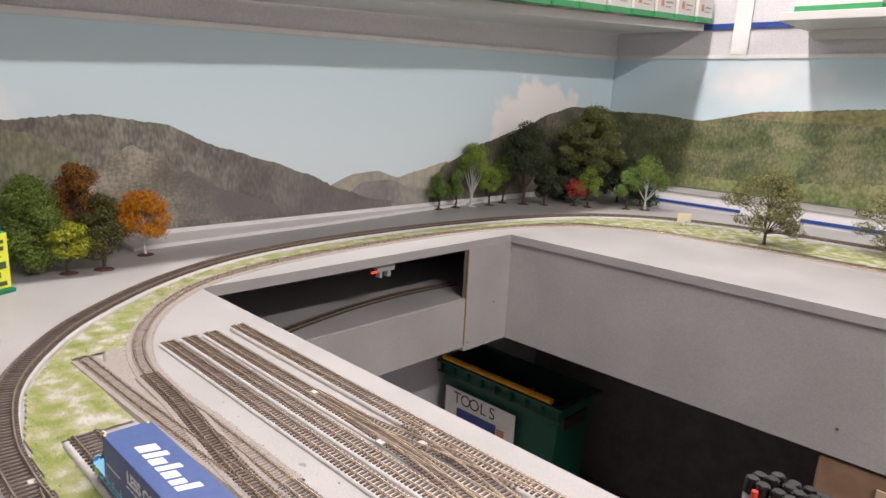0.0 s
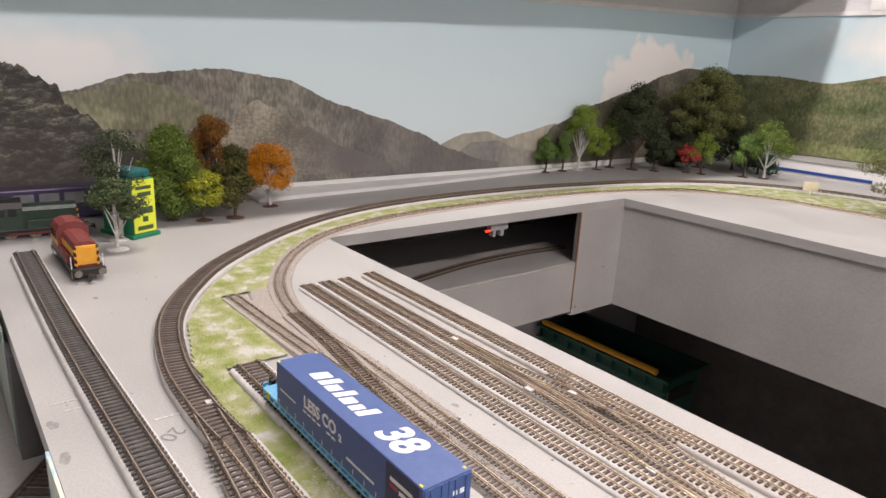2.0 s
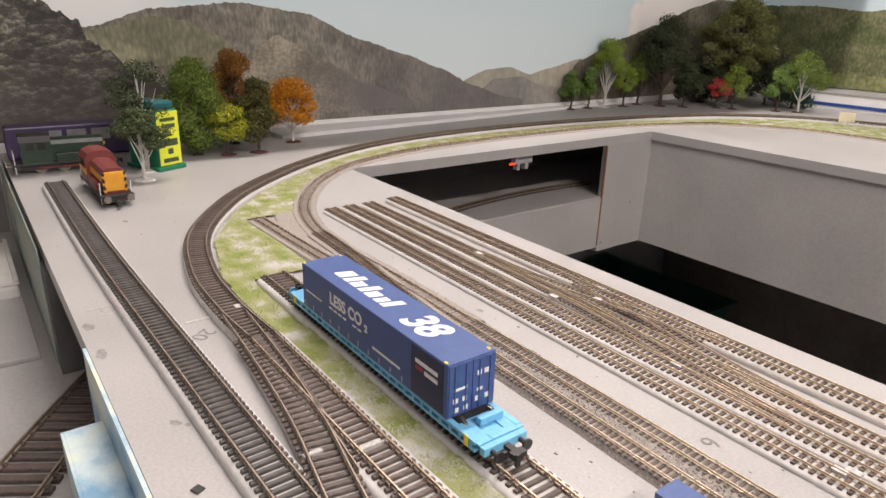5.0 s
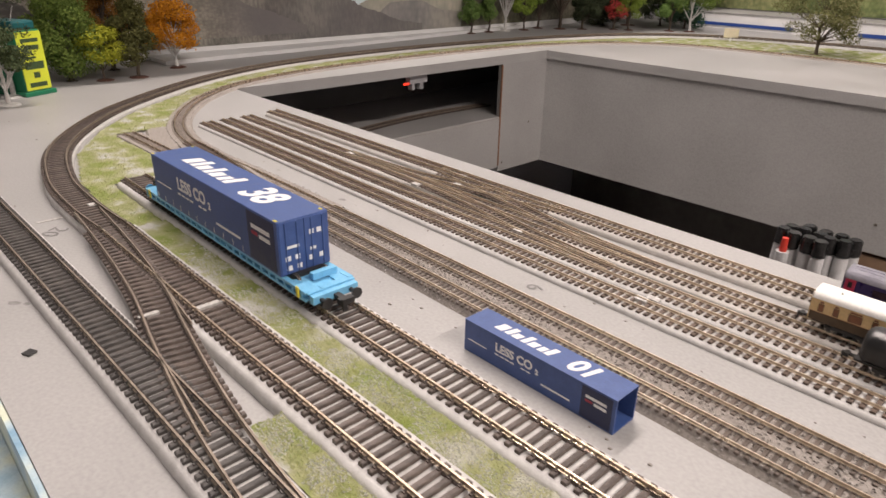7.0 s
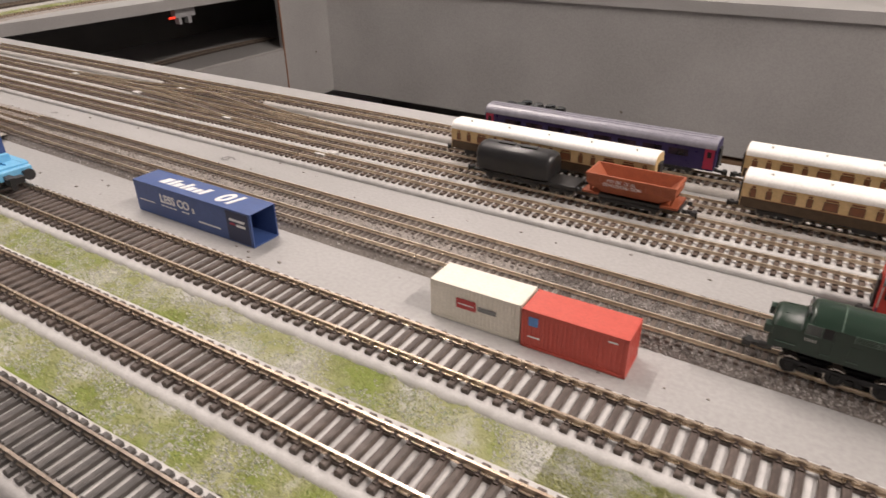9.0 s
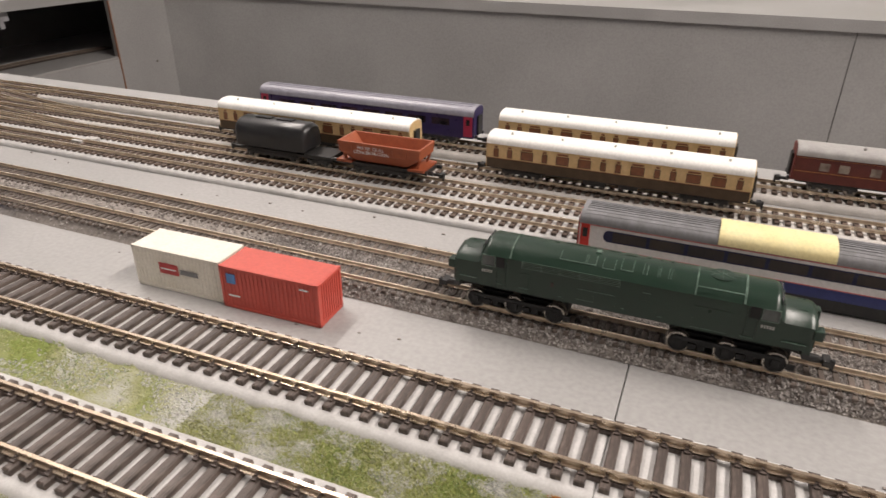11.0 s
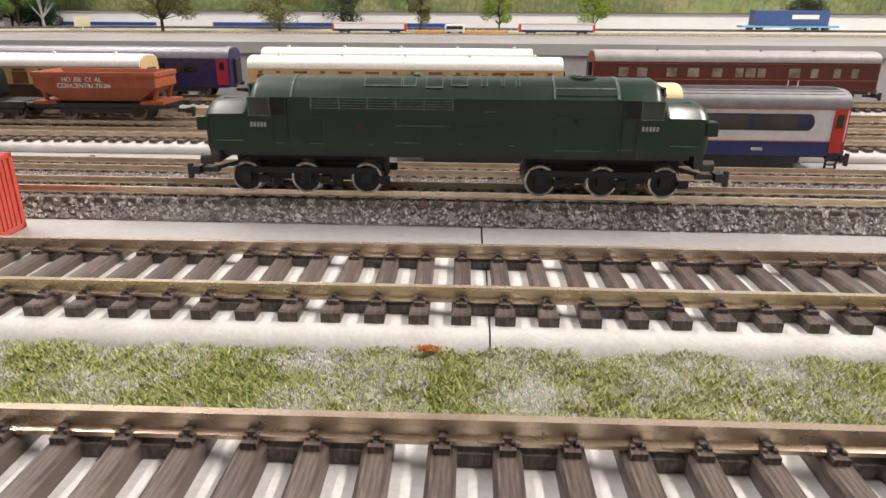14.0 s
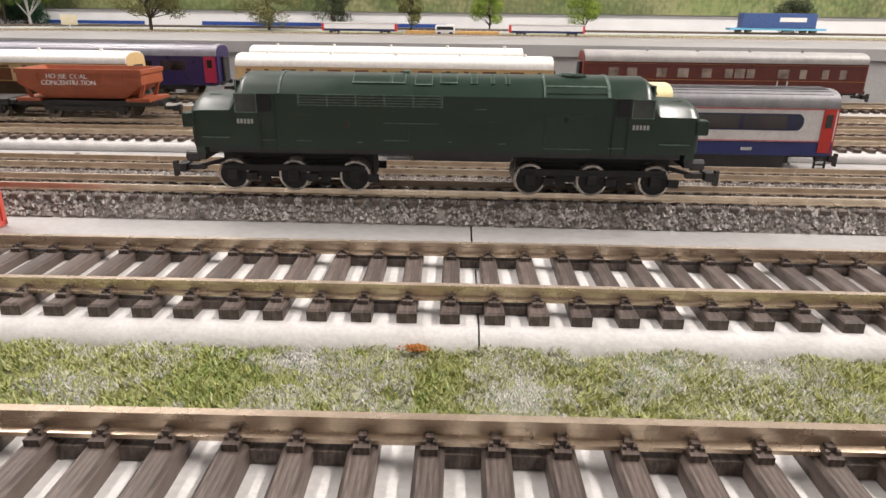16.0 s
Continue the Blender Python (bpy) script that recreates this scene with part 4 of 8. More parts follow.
# ---- grass strips ----
def sheet_z(x, y, z, seed):
    return z + 0.0011 * noise.noise((x * 130, y * 130, seed)) + 0.0006 * noise.noise((x * 420, y * 420, seed))


def mat_sheet(name, inside, x0, x1, y0, y1, z, step, label, seed):
    """An uneven flock mat covering the cells where inside(x, y) is true."""
    bm = bmesh.new()
    nx, ny = int((x1 - x0) / step), int((y1 - y0) / step)
    grid = {}

    def vert(i, j):
        if (i, j) not in grid:
            x, y = x0 + i * step, y0 + j * step
            grid[i, j] = bm.verts.new((x, y, sheet_z(x, y, z, seed)))
        return grid[i, j]
    for i in range(nx):
        for j in range(ny):
            if inside(x0 + (i + 0.5) * step, y0 + (j + 0.5) * step):
                bm.faces.new((vert(i, j), vert(i + 1, j), vert(i + 1, j + 1), vert(i, j + 1)))
    ob = part(name, bm, M["turf"], None, "", True)
    return tagged(ob, label, "grass", kind="stuff")


def blades(name, n, where, tall, material, label, seed):
    rnd = random.Random(seed)
    vs, fs = [], []
    for _ in range(n):
        p = where(rnd)
        if p is None:
            continue
        x, y, z = p
        a, h = rnd.uniform(0, 6.28), tall * rnd.uniform(0.5, 1.3)
        lean = rnd.uniform(0.2, 1.3) * h
        b = rnd.uniform(0, 6.28)
        w = 0.00017
        k = len(vs)
        vs += [(x - w * math.cos(a), y - w * math.sin(a), z), (x + w * math.cos(a), y + w * math.sin(a), z),
               (x + lean * math.cos(b), y + lean * math.sin(b), z + h)]
        fs.append((k, k + 1, k + 2))
    me = bpy.data.meshes.new(name)
    me.from_pydata(vs, [], fs)
    me.materials.append(material)
    return tagged(new(name, me), label, "grass", kind="stuff")


def strip_ab(x, y):
    return along(x, A_LINE) + 0.0160 < y < along(x, B_LINE) - 0.0154


def strip_sa(x, y):
    return x > -0.40 and along(x, S_LINE) + 0.0155 < y < along(x, A_LINE) - 0.0160


LOOP_IN = [(-0.655, -0.0535), (-0.72, -0.0560), (-0.80, -0.0505), (-0.90, -0.0250), (-0.99, 0.026), (-1.07, 0.095), (-1.17, 0.222), (-1.24, 0.362)]


LOOP_Y = sorted(LOOP_IN)
CURVE_Y = sorted((p[0], p[1]) for p in n2_curve[2:9])


def gap_to(x, y, line):
    """Distance from a point to a line of points."""
    best = 9.0
    for (ax, ay), (bx, by) in zip(line, line[1:]):
        dx, dy = bx - ax, by - ay
        t = max(0.0, min(1.0, ((x - ax) * dx + (y - ay) * dy) / (dx * dx + dy * dy)))
        best = min(best, math.hypot(x - ax - dx * t, y - ay - dy * t))
    return best


def lobe(x, y):
    """The grass inside the curve, between the main track and the ballast."""
    if y < along(x, LOOP_Y) or gap_to(x, y, LOOP_IN) < 0.0150:
        return False
    if x > -0.775:
        return y < -0.0160
    if x > -0.952:
        return y < 0.0445
    return y < along(x, CURVE_Y) - 0.006 and gap_to(x, y, CURVE_Y) > 0.0115


GZ = 0.0046
mat_sheet("grass_strip", strip_ab, -0.66, 0.9, -0.04, -0.012, GZ, 0.0014, "green and grey flock grass between the tracks", 3)
mat_sheet("grass_strip", strip_sa, -0.40, 0.9, -0.09, -0.06, GZ, 0.0014, "green and grey flock grass between the tracks", 4)
mat_sheet("grass_patch", lobe, -1.22, -0.655, -0.06, 0.30, 0.0022, 0.003, "green and white flock grass inside the curve", 5)


def at_ab(r):
    x = r.uniform(-0.11, 0.11) if r.random() < 0.7 else r.uniform(-0.6, 0.4)
    y = r.uniform(-0.034, -0.0132)
    return (x, y, sheet_z(x, y, GZ, 3)) if along(x, A_LINE) + 0.0164 < y < along(x, B_LINE) - 0.0156 else None


def at_sa(r):
    x, y = r.uniform(-0.40, 0.3), r.uniform(-0.084, -0.064)
    return (x, y, sheet_z(x, y, GZ, 4)) if strip_sa(x, y) else None


def at_lobe(r):
    x, y = r.uniform(-1.2, -0.66), r.uniform(-0.05, 0.25)
    return (x, y, 0.0022) if lobe(x, y) else None


def patch(x, y, s):
    return noise.noise((x * 45, y * 60, s)) * 0.55 + noise.noise((x * 120, y * 150, s + 7)) * 0.45 + noise.noise((x * 420, y * 420, s + 3)) * 0.22


blades("grass_blades", 90000, lambda r: (lambda p: p if p and patch(p[0], p[1], 1) > -0.20 else None)(at_ab(r)), 0.0008, M["blade"], "short green grass fibres", 11)
pieces("grey_scatter", 70000, lambda r: next(p for p in iter(lambda: at_ab(r), 0) if p and patch(p[0], p[1], 1) < 0.02), 0.00050, M["scatter"], "pale grey and white scatter in the grass", "scatter", 0.9, 12)
pieces("grey_scatter", 16000, lambda r: next(p for p in iter(lambda: at_sa(r), 0) if p and patch(p[0], p[1], 2) < 0.0), 0.0006, M["scatter"], "pale grey and white scatter in the grass", "scatter", 0.9, 16)
blades("grass_blades", 30000, lambda r: (lambda x, y: (x, y, sheet_z(x, y, GZ, 3)) if abs(x) > 0.14 and strip_ab(x, y) and patch(x, y, 5) > 0.1 else None)(r.uniform(-0.64, 0.35), r.uniform(-0.038, -0.014)), 0.0013, M["blade"], "short green grass tufts between the tracks", 17)
blades("grass_blades", 22000, at_sa, 0.0012, M["blade"], "short green grass fibres", 13)
blades("grass_blades", 40000, at_lobe, 0.0022, M["blade"], "short green grass fibres inside the curve", 14)
# grass verge between the two curved tracks and on the far board
VERGE = [(-1.13, 0.205), (-1.185, 0.30), (-1.222, 0.40), (-1.243, 0.52), (-1.253, 0.68), (-1.251, 0.85), (-1.238, 1.0), (-1.205, 1.16), (-1.148, 1.31), (-1.05, 1.43), (-0.93, 1.49), (-0.75, 1.52), (-0.4, 1.53), (1.2, 1.53)]
fine = smooth_path(VERGE, 0.006)
bm = bmesh.new()
rows = []
for p, t in zip(fine, tangents(fine)):
    side = Vector((-t.y, t.x, 0))
    w = 0.017 if p.y < 1.3 else 0.02 + min(0.075, (p.y - 1.3) * 0.36)
    rows.append([bm.verts.new(p + side * (w * u) + Vector((0, 0, 0.0022 + 0.002 * noise.noise((p.x * 90, p.y * 90, u * 5)) * (abs(u) < 1)))) for u in (-1, -0.66, -0.33, 0, 0.33, 0.66, 1)])
for a, b in zip(rows, rows[1:]):
    for j in range(6):
        bm.faces.new((a[j], b[j], b[j + 1], a[j + 1]))
bmesh.ops.recalc_face_normals(bm, faces=bm.faces[:])
if bm.faces[0].normal.z < 0:
    bmesh.ops.reverse_faces(bm, faces=bm.faces[:])
tagged(part("grass_verge", bm, M["turf"], None, "", True), "green and grey flock grass between the curved tracks", "grass", kind="stuff")
VF = smooth_path(VERGE[:10], 0.003)
blades("grass_blades", 16000, lambda r: (lambda p: (p.x + r.uniform(-0.014, 0.014), p.y + r.uniform(-0.014, 0.014), 0.002))(r.choice(VF)), 0.003, M["blade"], "short green grass fibres on the verge", 15)

# ---- rolling stock ----
def arc_section(w, z0, zs, zr, n=9, flat=0.62):
    """Outline of a body: sides from z0 to zs, then a rounded roof up to zr. (y, z), anticlockwise from below."""
    h = w / 2
    pts = [(-h, z0), (h, z0)]
    for i in range(n):
        a = math.pi * i / (n - 1)
        c, s = math.cos(a), math.sin(a)
        pts.append((h * math.copysign(abs(c) ** flat, c), zs + (zr - zs) * abs(s) ** 0.8))
    return pts


def loft(rings):
    """Joins cross-sections (x, outline) into one closed skin."""
    bm = bmesh.new()
    loops = [[bm.verts.new((x, y, z)) for y, z in sec] for x, sec in rings]
    for a, b in zip(loops, loops[1:]):
        for i in range(len(a)):
            j = (i + 1) % len(a)
            bm.faces.new((a[i], a[j], b[j], b[i]))
    bm.faces.new(loops[0])
    bm.faces.new(loops[-1][::-1])
    bmesh.ops.recalc_face_normals(bm, faces=bm.faces[:])
    return bm


def bogie(root, x, axles, r, half, mat_frame, frame=True, z=0.0):
    """A bogie: side frames, springs, wheels that touch the rail."""
    if frame:
        a, b = min(axles) - r * 0.9, max(axles) + r * 0.9
        rows = []
        for s in (-1, 1):
            y0, y1 = sorted((s * (half + 0.0006), s * (half + 0.0017)))
            rows.append((a, b, y0, y1, z + r * 0.95, z + r * 1.55))
            for ax in axles:
                rows.append((ax - r * 0.35, ax + r * 0.35, y0 - 0.0003 * (s < 0), y1 + 0.0003 * (s > 0), z + r * 0.55, z + r * 1.45))
            for p, q in zip(axles, axles[1:]):
                m = (p + q) / 2
                rows.append((m - r * 0.3, m + r * 0.3, y0, y1, z + r * 0.5, z + r * 1.0))
        rows.append((a + r, b - r, -half, half, z + r * 1.1, z + r * 1.9))
        bg = part("bogie", boxes(*rows), mat_frame, root)
    else:
        bg = root
    for ax in axles:
        for s in (-1, 1):
            w = cyl(r, 0.0013, "y", (ax, s * (half - 0.0004), z + r), 18)
            cyl(r * 1.1, 0.0004, "y", (ax, s * (half - 0.0012), z + r), 18, bm=w)
            cyl(r * 0.25, 0.0019, "y", (ax, s * (half - 0.0002), z + r), 10, bm=w)
            part("wheel", w, M["wheel"], bg)
    return bg


def coupling(root, x, d, z=0.0035, k=1.0):
    """A hooked spring coupling on its draw bar."""
    bm = boxes((min(x, x + d * 0.004 * k), max(x, x + d * 0.004 * k), -0.0009 * k, 0.0009 * k, z, z + 0.0012 * k))
    x1 = x + d * 0.004 * k
    bm_box(bm, min(x1, x1 + d * 0.0022 * k), max(x1, x1 + d * 0.0022 * k), -0.0022 * k, 0.0022 * k, z - 0.0003, z + 0.0016 * k)
    x2 = x1 + d * 0.0022 * k
    bm_box(bm, min(x2, x2 + d * 0.0009 * k), max(x2, x2 + d * 0.0009 * k), -0.0022 * k, -0.0008 * k, z - 0.0014 * k, z + 0.0022 * k)
    return part("coupling", bm, M["black"], root)


def side_panels(name, rows, half, material, root, label="", proud=0.00012, thick=0.0004):
    """Thin panels let into both sides of a body: (x0, x1, z0, z1)."""
    out = []
    for s in (-1, 1):
        for x0, x1, z0, z1 in rows:
            y = s * (half + proud)
            bm = box(x0, x1, min(y, y - s * thick), max(y, y - s * thick), z0, z1)
            out.append(part(name, bm, material, root, label))
    return out


RT_N = BAL - 0.0004 + 0.0031   # rail top, ballasted small gauge
RT_Y = 0.0034 + 0.0031         # rail top, storage sidings
RT_B = FO + 0.0040             # rail top, larger gauge


def loco_section(w, z0, zs, zr):
    """Upright sides, then a roof that slopes from the gutter."""
    h, d = w / 2, zr - zs
    half = [(1.0, 0.0), (0.86, 0.34), (0.70, 0.64), (0.50, 0.84), (0.25, 0.96)]
    return [(-h, z0), (h, z0)] + [(h * k, zs + d * u) for k, u in half] + [(0, zr)] + [(-h * k, zs + d * u) for k, u in half[::-1]]


def green_diesel():
    root = thing("diesel_locomotive", "dark green model diesel locomotive with yellow end panel on ballasted track", "locomotive", (-0.0068, N1 + 0.0002, RT_N), -0.3)
    green = mat("loco_green", (0.0085, 0.0265, 0.0150), (0.0092, 0.0280, 0.0160), 160, 0.31, bscale=9000, bump=0.04)
    # lighter green: the light caught by embossed edges is put into the colour
    seam = mat("edge_highlight_green", (0.13, 0.19, 0.15), (0.05, 0.085, 0.062), 1400, 0.35)
    # side glass: its pale reflection is put into the base colour
    grey_glass = mat("cab_glass_reflection", (0.075, 0.085, 0.08), (0.045, 0.052, 0.048), 300, 0.12)
    L, W = 0.1135, 0.0168
    e, hw, z0, zs, zr = L / 2, W / 2, 0.0100, 0.0221, 0.0262
    ends = []
    for s in (-1, 1):
        ends.append([(s * e, loco_section(W * 0.86, z0 + 0.0008, 0.0172, 0.0192)), (s * (e - 0.0004), loco_section(W * 0.92, z0 + 0.0002, 0.0178, 0.0203)),
                     (s * (e - 0.0012), loco_section(W * 0.955, z0, 0.0181, 0.0211)), (s * (e - 0.0024), loco_section(W * 0.965, z0, 0.0182, 0.0215)),
                     (s * (e - 0.0090), loco_section(W * 0.975, z0, 0.0183, 0.0218)), (s * (e - 0.0098), loco_section(W * 0.985, z0, 0.0190, 0.0224)),
                     (s * (e - 0.0106), loco_section(W * 0.995, z0, 0.0208, 0.0246)), (s * (e - 0.0113), loco_section(W, z0, 0.0218, 0.0257)), (s * (e - 0.0122), loco_section(W, z0, zs, 0.0260))])
    rings = ends[0] + [(x, loco_section(W, z0, zs, zr - 0.0001)) for x in (-0.03, -0.01, 0.01, 0.03)] + ends[1][::-1]
    part("body", loft(rings), green, root, "dark green body with a nose at each end", True)
    part("roof", extrude_x(loco_section(W + 0.0004, zs - 0.0003, zs, zr + 0.0001), -e + 0.0124, e - 0.0124), green, root, "curved green roof", True).data.set_sharp_from_angle(angle=radians(24))
    arc = [(1.0, 0.0), (0.86, 0.34), (0.70, 0.64), (0.50, 0.84), (0.25, 0.96), (0.0, 1.0)]

    def on_roof(u, side, lift):
        """A point of the roof's section, from the gutter (0) to the ridge (1)."""
        q = min(u * 5, 4.999)
        i = int(q)
        k, h = [arc[i][c] + (arc[i + 1][c] - arc[i][c]) * (q - i) for c in (0, 1)]
        return side * (hw + 0.0002 + lift) * k, zs + (zr + 0.0001 - zs) * h + lift * (0.35 + 0.65 * h)

    def roof_plate(name, x0, x1, u0, u1, lift, material, sides=(-1, 1), label=""):
        """A thin raised plate that follows the curve of the roof."""
        for side in sides:
            bm = bmesh.new()
            rows = []
            n = max(2, int((u1 - u0) * 10))
            for k in range(n + 1):
                u = u0 + (u1 - u0) * k / n
                (ya, za), (yb, zb) = on_roof(u, side, -0.0001), on_roof(u, side, lift)
                rows.append([bm.verts.new(p) for p in ((x0, ya, za), (x0, yb, zb), (x1, yb, zb), (x1, ya, za))])
            for a, b in zip(rows, rows[1:]):
                for j in range(3):
                    bm.faces.new((a[j], a[j + 1], b[j + 1], b[j]))
            bm.faces.new(rows[0])
            bm.faces.new(rows[-1][::-1])
            bmesh.ops.recalc_face_normals(bm, faces=bm.faces[:])
            part(name, bm, material, root, label, True)

    t = 0.00022
    for s in (-1, 1):
        roof_plate("roof_seam", s * (e - 0.0205) - t, s * (e - 0.0205) + t, 0.02, 1.0, 0.00022, seam)
    for x0, x1, u0, u1 in ((-0.0200, -0.0118, 0.34, 0.72), (-0.0113, -0.0085, 0.34, 0.76), (-0.0062, -0.0025, 0.30, 0.74), (-0.0006, 0.0030, 0.36, 0.86), (0.0062, 0.0074, 0.36, 0.80), (0.0106, 0.0112, 0.36, 0.80), (0.0138, 0.0146, 0.36, 0.80)):
        roof_plate("roof_panel", x0, x1, u0, u1, 0.00016, green)
        for xe in (x0, x1):
            roof_plate("panel_edge", xe - 0.00010, xe + 0.00010, u0, u1, 0.00026, seam)
        if x1 - x0 > 0.002:
            roof_plate("panel_edge", x0, x1, u0, u0 + 0.035, 0.00024, seam)
    roof_plate("fan_panel", 0.0222, 0.0360, 0.12, 1.0, 0.00014, green)
    for xe in (0.0222, 0.0360):
        roof_plate("panel_edge", xe - t, xe + t, 0.02, 1.0, 0.00024, seam)
    roof_plate("panel_edge", 0.0222, 0.0360, 0.30, 0.34, 0.00024, seam)
    bm = cyl(0.0038, 0.0005, "z", (0.0291, 0, zr - 0.0001), 32)
    cyl(0.0031, 0.0007, "z", (0.0291, 0, zr - 0.0001), 32, bm=bm)
    fan = part("radiator_fan", bm, green, root, "round radiator fan")
    for k in range(3):
        bm = bmesh.new()
        bm_box(bm, -0.0031, 0.0031, -0.0001, 0.0001, 0.0, 0.0005, Matrix.Translation((0.0291, 0, zr - 0.0001)) @ Matrix.Rotation(radians(60 * k + 90), 4, "Z"))
        part("fan_guard", bm, seam, fan)
    part("exhaust_hatch", box(-0.0095, -0.0078, -0.0012, 0.0012, zr - 0.0002, zr + 0.0006, 0.0002), seam, root)
    # side grille: five bays of fine louvres in a frame of the highlight colour
    g0, g1 = -e + 0.0248, -e + 0.0566
    side_panels("grille", [(g0 + (g1 - g0) * i / 5 + 0.00018, g0 + (g1 - g0) * (i + 1) / 5 - 0.00018, 0.0196, 0.0221) for i in range(5)], hw, mat("grille_dark", (0.008, 0.020, 0.011), (0.012, 0.028, 0.016), 500, 0.4), root, "dark louvred bay", 0.00012)
    side_panels("grille_louvre", [(g0, g1, 0.0197 + i * 0.00058, 0.01985 + i * 0.00058) for i in range(5)], hw, seam, root, "louvre edge in the pale highlight colour", 0.00028)
    side_panels("grille_post", [(g0 + (g1 - g0) * i / 5 - 0.00016, g0 + (g1 - g0) * i / 5 + 0.00016, 0.0195, 0.0222) for i in range(6)], hw, seam, root, "grille post in the pale highlight colour", 0.00032)
    side_panels("body_panel", [(-e + 0.0240, -e + 0.0275, 0.0121, 0.0176), (-e + 0.0436, -e + 0.0492, 0.0122, 0.0160), (-e + 0.0500, -e + 0.0562, 0.0122, 0.0160), (0.0055, 0.0120, 0.0108, 0.0166), (0.0226, 0.0330, 0.0110, 0.0185)], hw, green, root, proud=0.00014)
    side_panels("panel_seam", [(-e + 0.0436, -e + 0.0556, 0.0160, 0.01612), (-e + 0.0436, -e + 0.0492, 0.01215, 0.0123), (0.0072, 0.0096, 0.0193, 0.01942), (0.0226, 0.0330, 0.0109, 0.01104), (0.0012, 0.0022, 0.0120, 0.01212), (0.0125, 0.0140, 0.0118, 0.01192)], hw, seam, root, "fine moulded seam", 0.00024)
    side_panels("handrail", [(-e + 0.0025, -e + 0.0088, 0.0122, 0.01238), (-e + 0.0163, -e + 0.0194, 0.0118, 0.01196), (-e + 0.0240, -e + 0.0273, 0.0118, 0.01196), (-e + 0.0376, -e + 0.0388, 0.0116, 0.01178),
                             (e - 0.0088, e - 0.0022, 0.0122, 0.01238), (e - 0.0200, e - 0.0166, 0.0112, 0.01138)], hw * 0.985, seam, root, "handrail in the pale highlight colour", 0.00042)
    deep_black = mat("bogie_black", (0.008, 0.008, 0.008), (0.014, 0.013, 0.013), 400, 0.55, spec=0.3)
    for s in (-1, 1):
        xd = s * (e - 0.0176)
        side_panels("cab_door", [(xd - 0.0016, xd + 0.0016, 0.0105, 0.0222)], hw, green, root, "green cab door", 0.00006)
        # no real hollow: a raised black panel paints the shade of the recess
        side_panels("door_recess_shade", [(xd - 0.0015 + s * 0.0003, xd + 0.0013 + s * 0.0003, 0.0182, 0.0221)], hw, deep_black, root, "black panel painted as the shade of the cab door recess", 0.00032)
        side_panels("door_edge", [(xd - 0.0017, xd - 0.00155, 0.0100, 0.0221), (xd + 0.00155, xd + 0.0017, 0.0100, 0.0221)], hw, green, root, "", 0.0003)
        xw = s * (e - 0.0130)
        side_panels("window_frame", [(xw - 0.0025, xw + 0.0025, 0.0179, 0.0181), (xw - 0.0025, xw + 0.0025, 0.0219, 0.0221), (xw - 0.0025, xw - 0.0023, 0.0181, 0.0219), (xw + 0.0023, xw + 0.0025, 0.0181, 0.0219)], hw, seam, root, "window frame in the pale highlight colour", 0.00028)
        side_panels("cab_window", [(xw - 0.0023, xw + 0.0023, 0.0181, 0.0219)], hw, grey_glass, root, "cab side window with a grey reflection in its colour", 0.00012)
        m = Matrix.Translation((s * (e - 0.0103), 0, 0.0237)) @ Matrix.Rotation(-s * radians(20), 4, "Y")
        for y in (-0.0031, 0.0031):
            bm = bmesh.new()
            bm_box(bm, -0.0003, 0.0003, y - 0.0026, y + 0.0026, -0.0010, 0.0010, m)
            part("windscreen", bm, M["glass"], root, "dark windscreen")
        bm = boxes(*[(*sorted((s * (e - 0.0104), s * (e - 0.0101))), y - 0.0002, y + 0.0002, 0.0219, 0.0248) for y in (-0.0059, 0.0, 0.0059)])
        part("windscreen_pillar", bm, seam, root, "screen pillars in the pale highlight colour")
        for y in (-0.0034, 0.0034):
            part("nose_hinge", boxes((*sorted((s * (e - 0.0070), s * (e - 0.0035))), y - 0.0001, y + 0.0001, 0.0208, 0.0213)), green, root)
        for y in (-0.0064, 0.0064):
            part("headcode_box", box(*sorted((s * (e - 0.001), s * (e + 0.0018))), y - 0.0019, y + 0.0019, 0.0144, 0.0176, 0.0003), green, root, "square headcode box on the nose")
            part("buffer", cyl(0.0013, 0.0026, "x", (s * (e + 0.0010), y * 0.92, 0.0074), 14), M["black"], root)
            bm = extrude_x([(y - 0.0012, z0 + 0.0004), (y + 0.0012, z0 + 0.0004), (y + 0.0005, z0 - 0.0020), (y - 0.0005, z0 - 0.0020)], *sorted((s * (e - 0.0024), s * (e - 0.0004))))
            part("valance", bm, green, root)
        part("buffer_beam", box(*sorted((s * (e - 0.0022), s * (e - 0.0003))), -W * 0.42, W * 0.42, 0.0068, 0.0101), M["black"], root)
        arm = bmesh.new()
        bm_box(arm, -0.0048, 0.0048, -0.0008, 0.0008, -0.0004, 0.0004, Matrix.Translation((s * (e - 0.0018), 0, 0.0048)) @ Matrix.Rotation(s * radians(14), 4, "Y"))
        part("draw_arm", arm, deep_black, root)
        coupling(root, s * (e + 0.0008), s, 0.0030)
    yellow = mat("warning_yellow", (0.72, 0.40, 0.03), (0.66, 0.36, 0.03), 300, 0.5)
    part("warning_panel", box(e - 0.0006, e + 0.0004, -0.0056, 0.0056, 0.0104, 0.0138, 0.0002), yellow, root, "yellow warning panel")
    side_panels("number_mark", [(a + i * 0.00078, a + 0.00048 + i * 0.00078, 0.0155, 0.0165) for a in (-e + 0.0108, e - 0.0150) for i in range(5)], hw * 0.995, mat("dull_white_print", (0.40, 0.40, 0.37), (0.30, 0.30, 0.28), 900, 0.5), root, "dull white number mark", 0.00035)
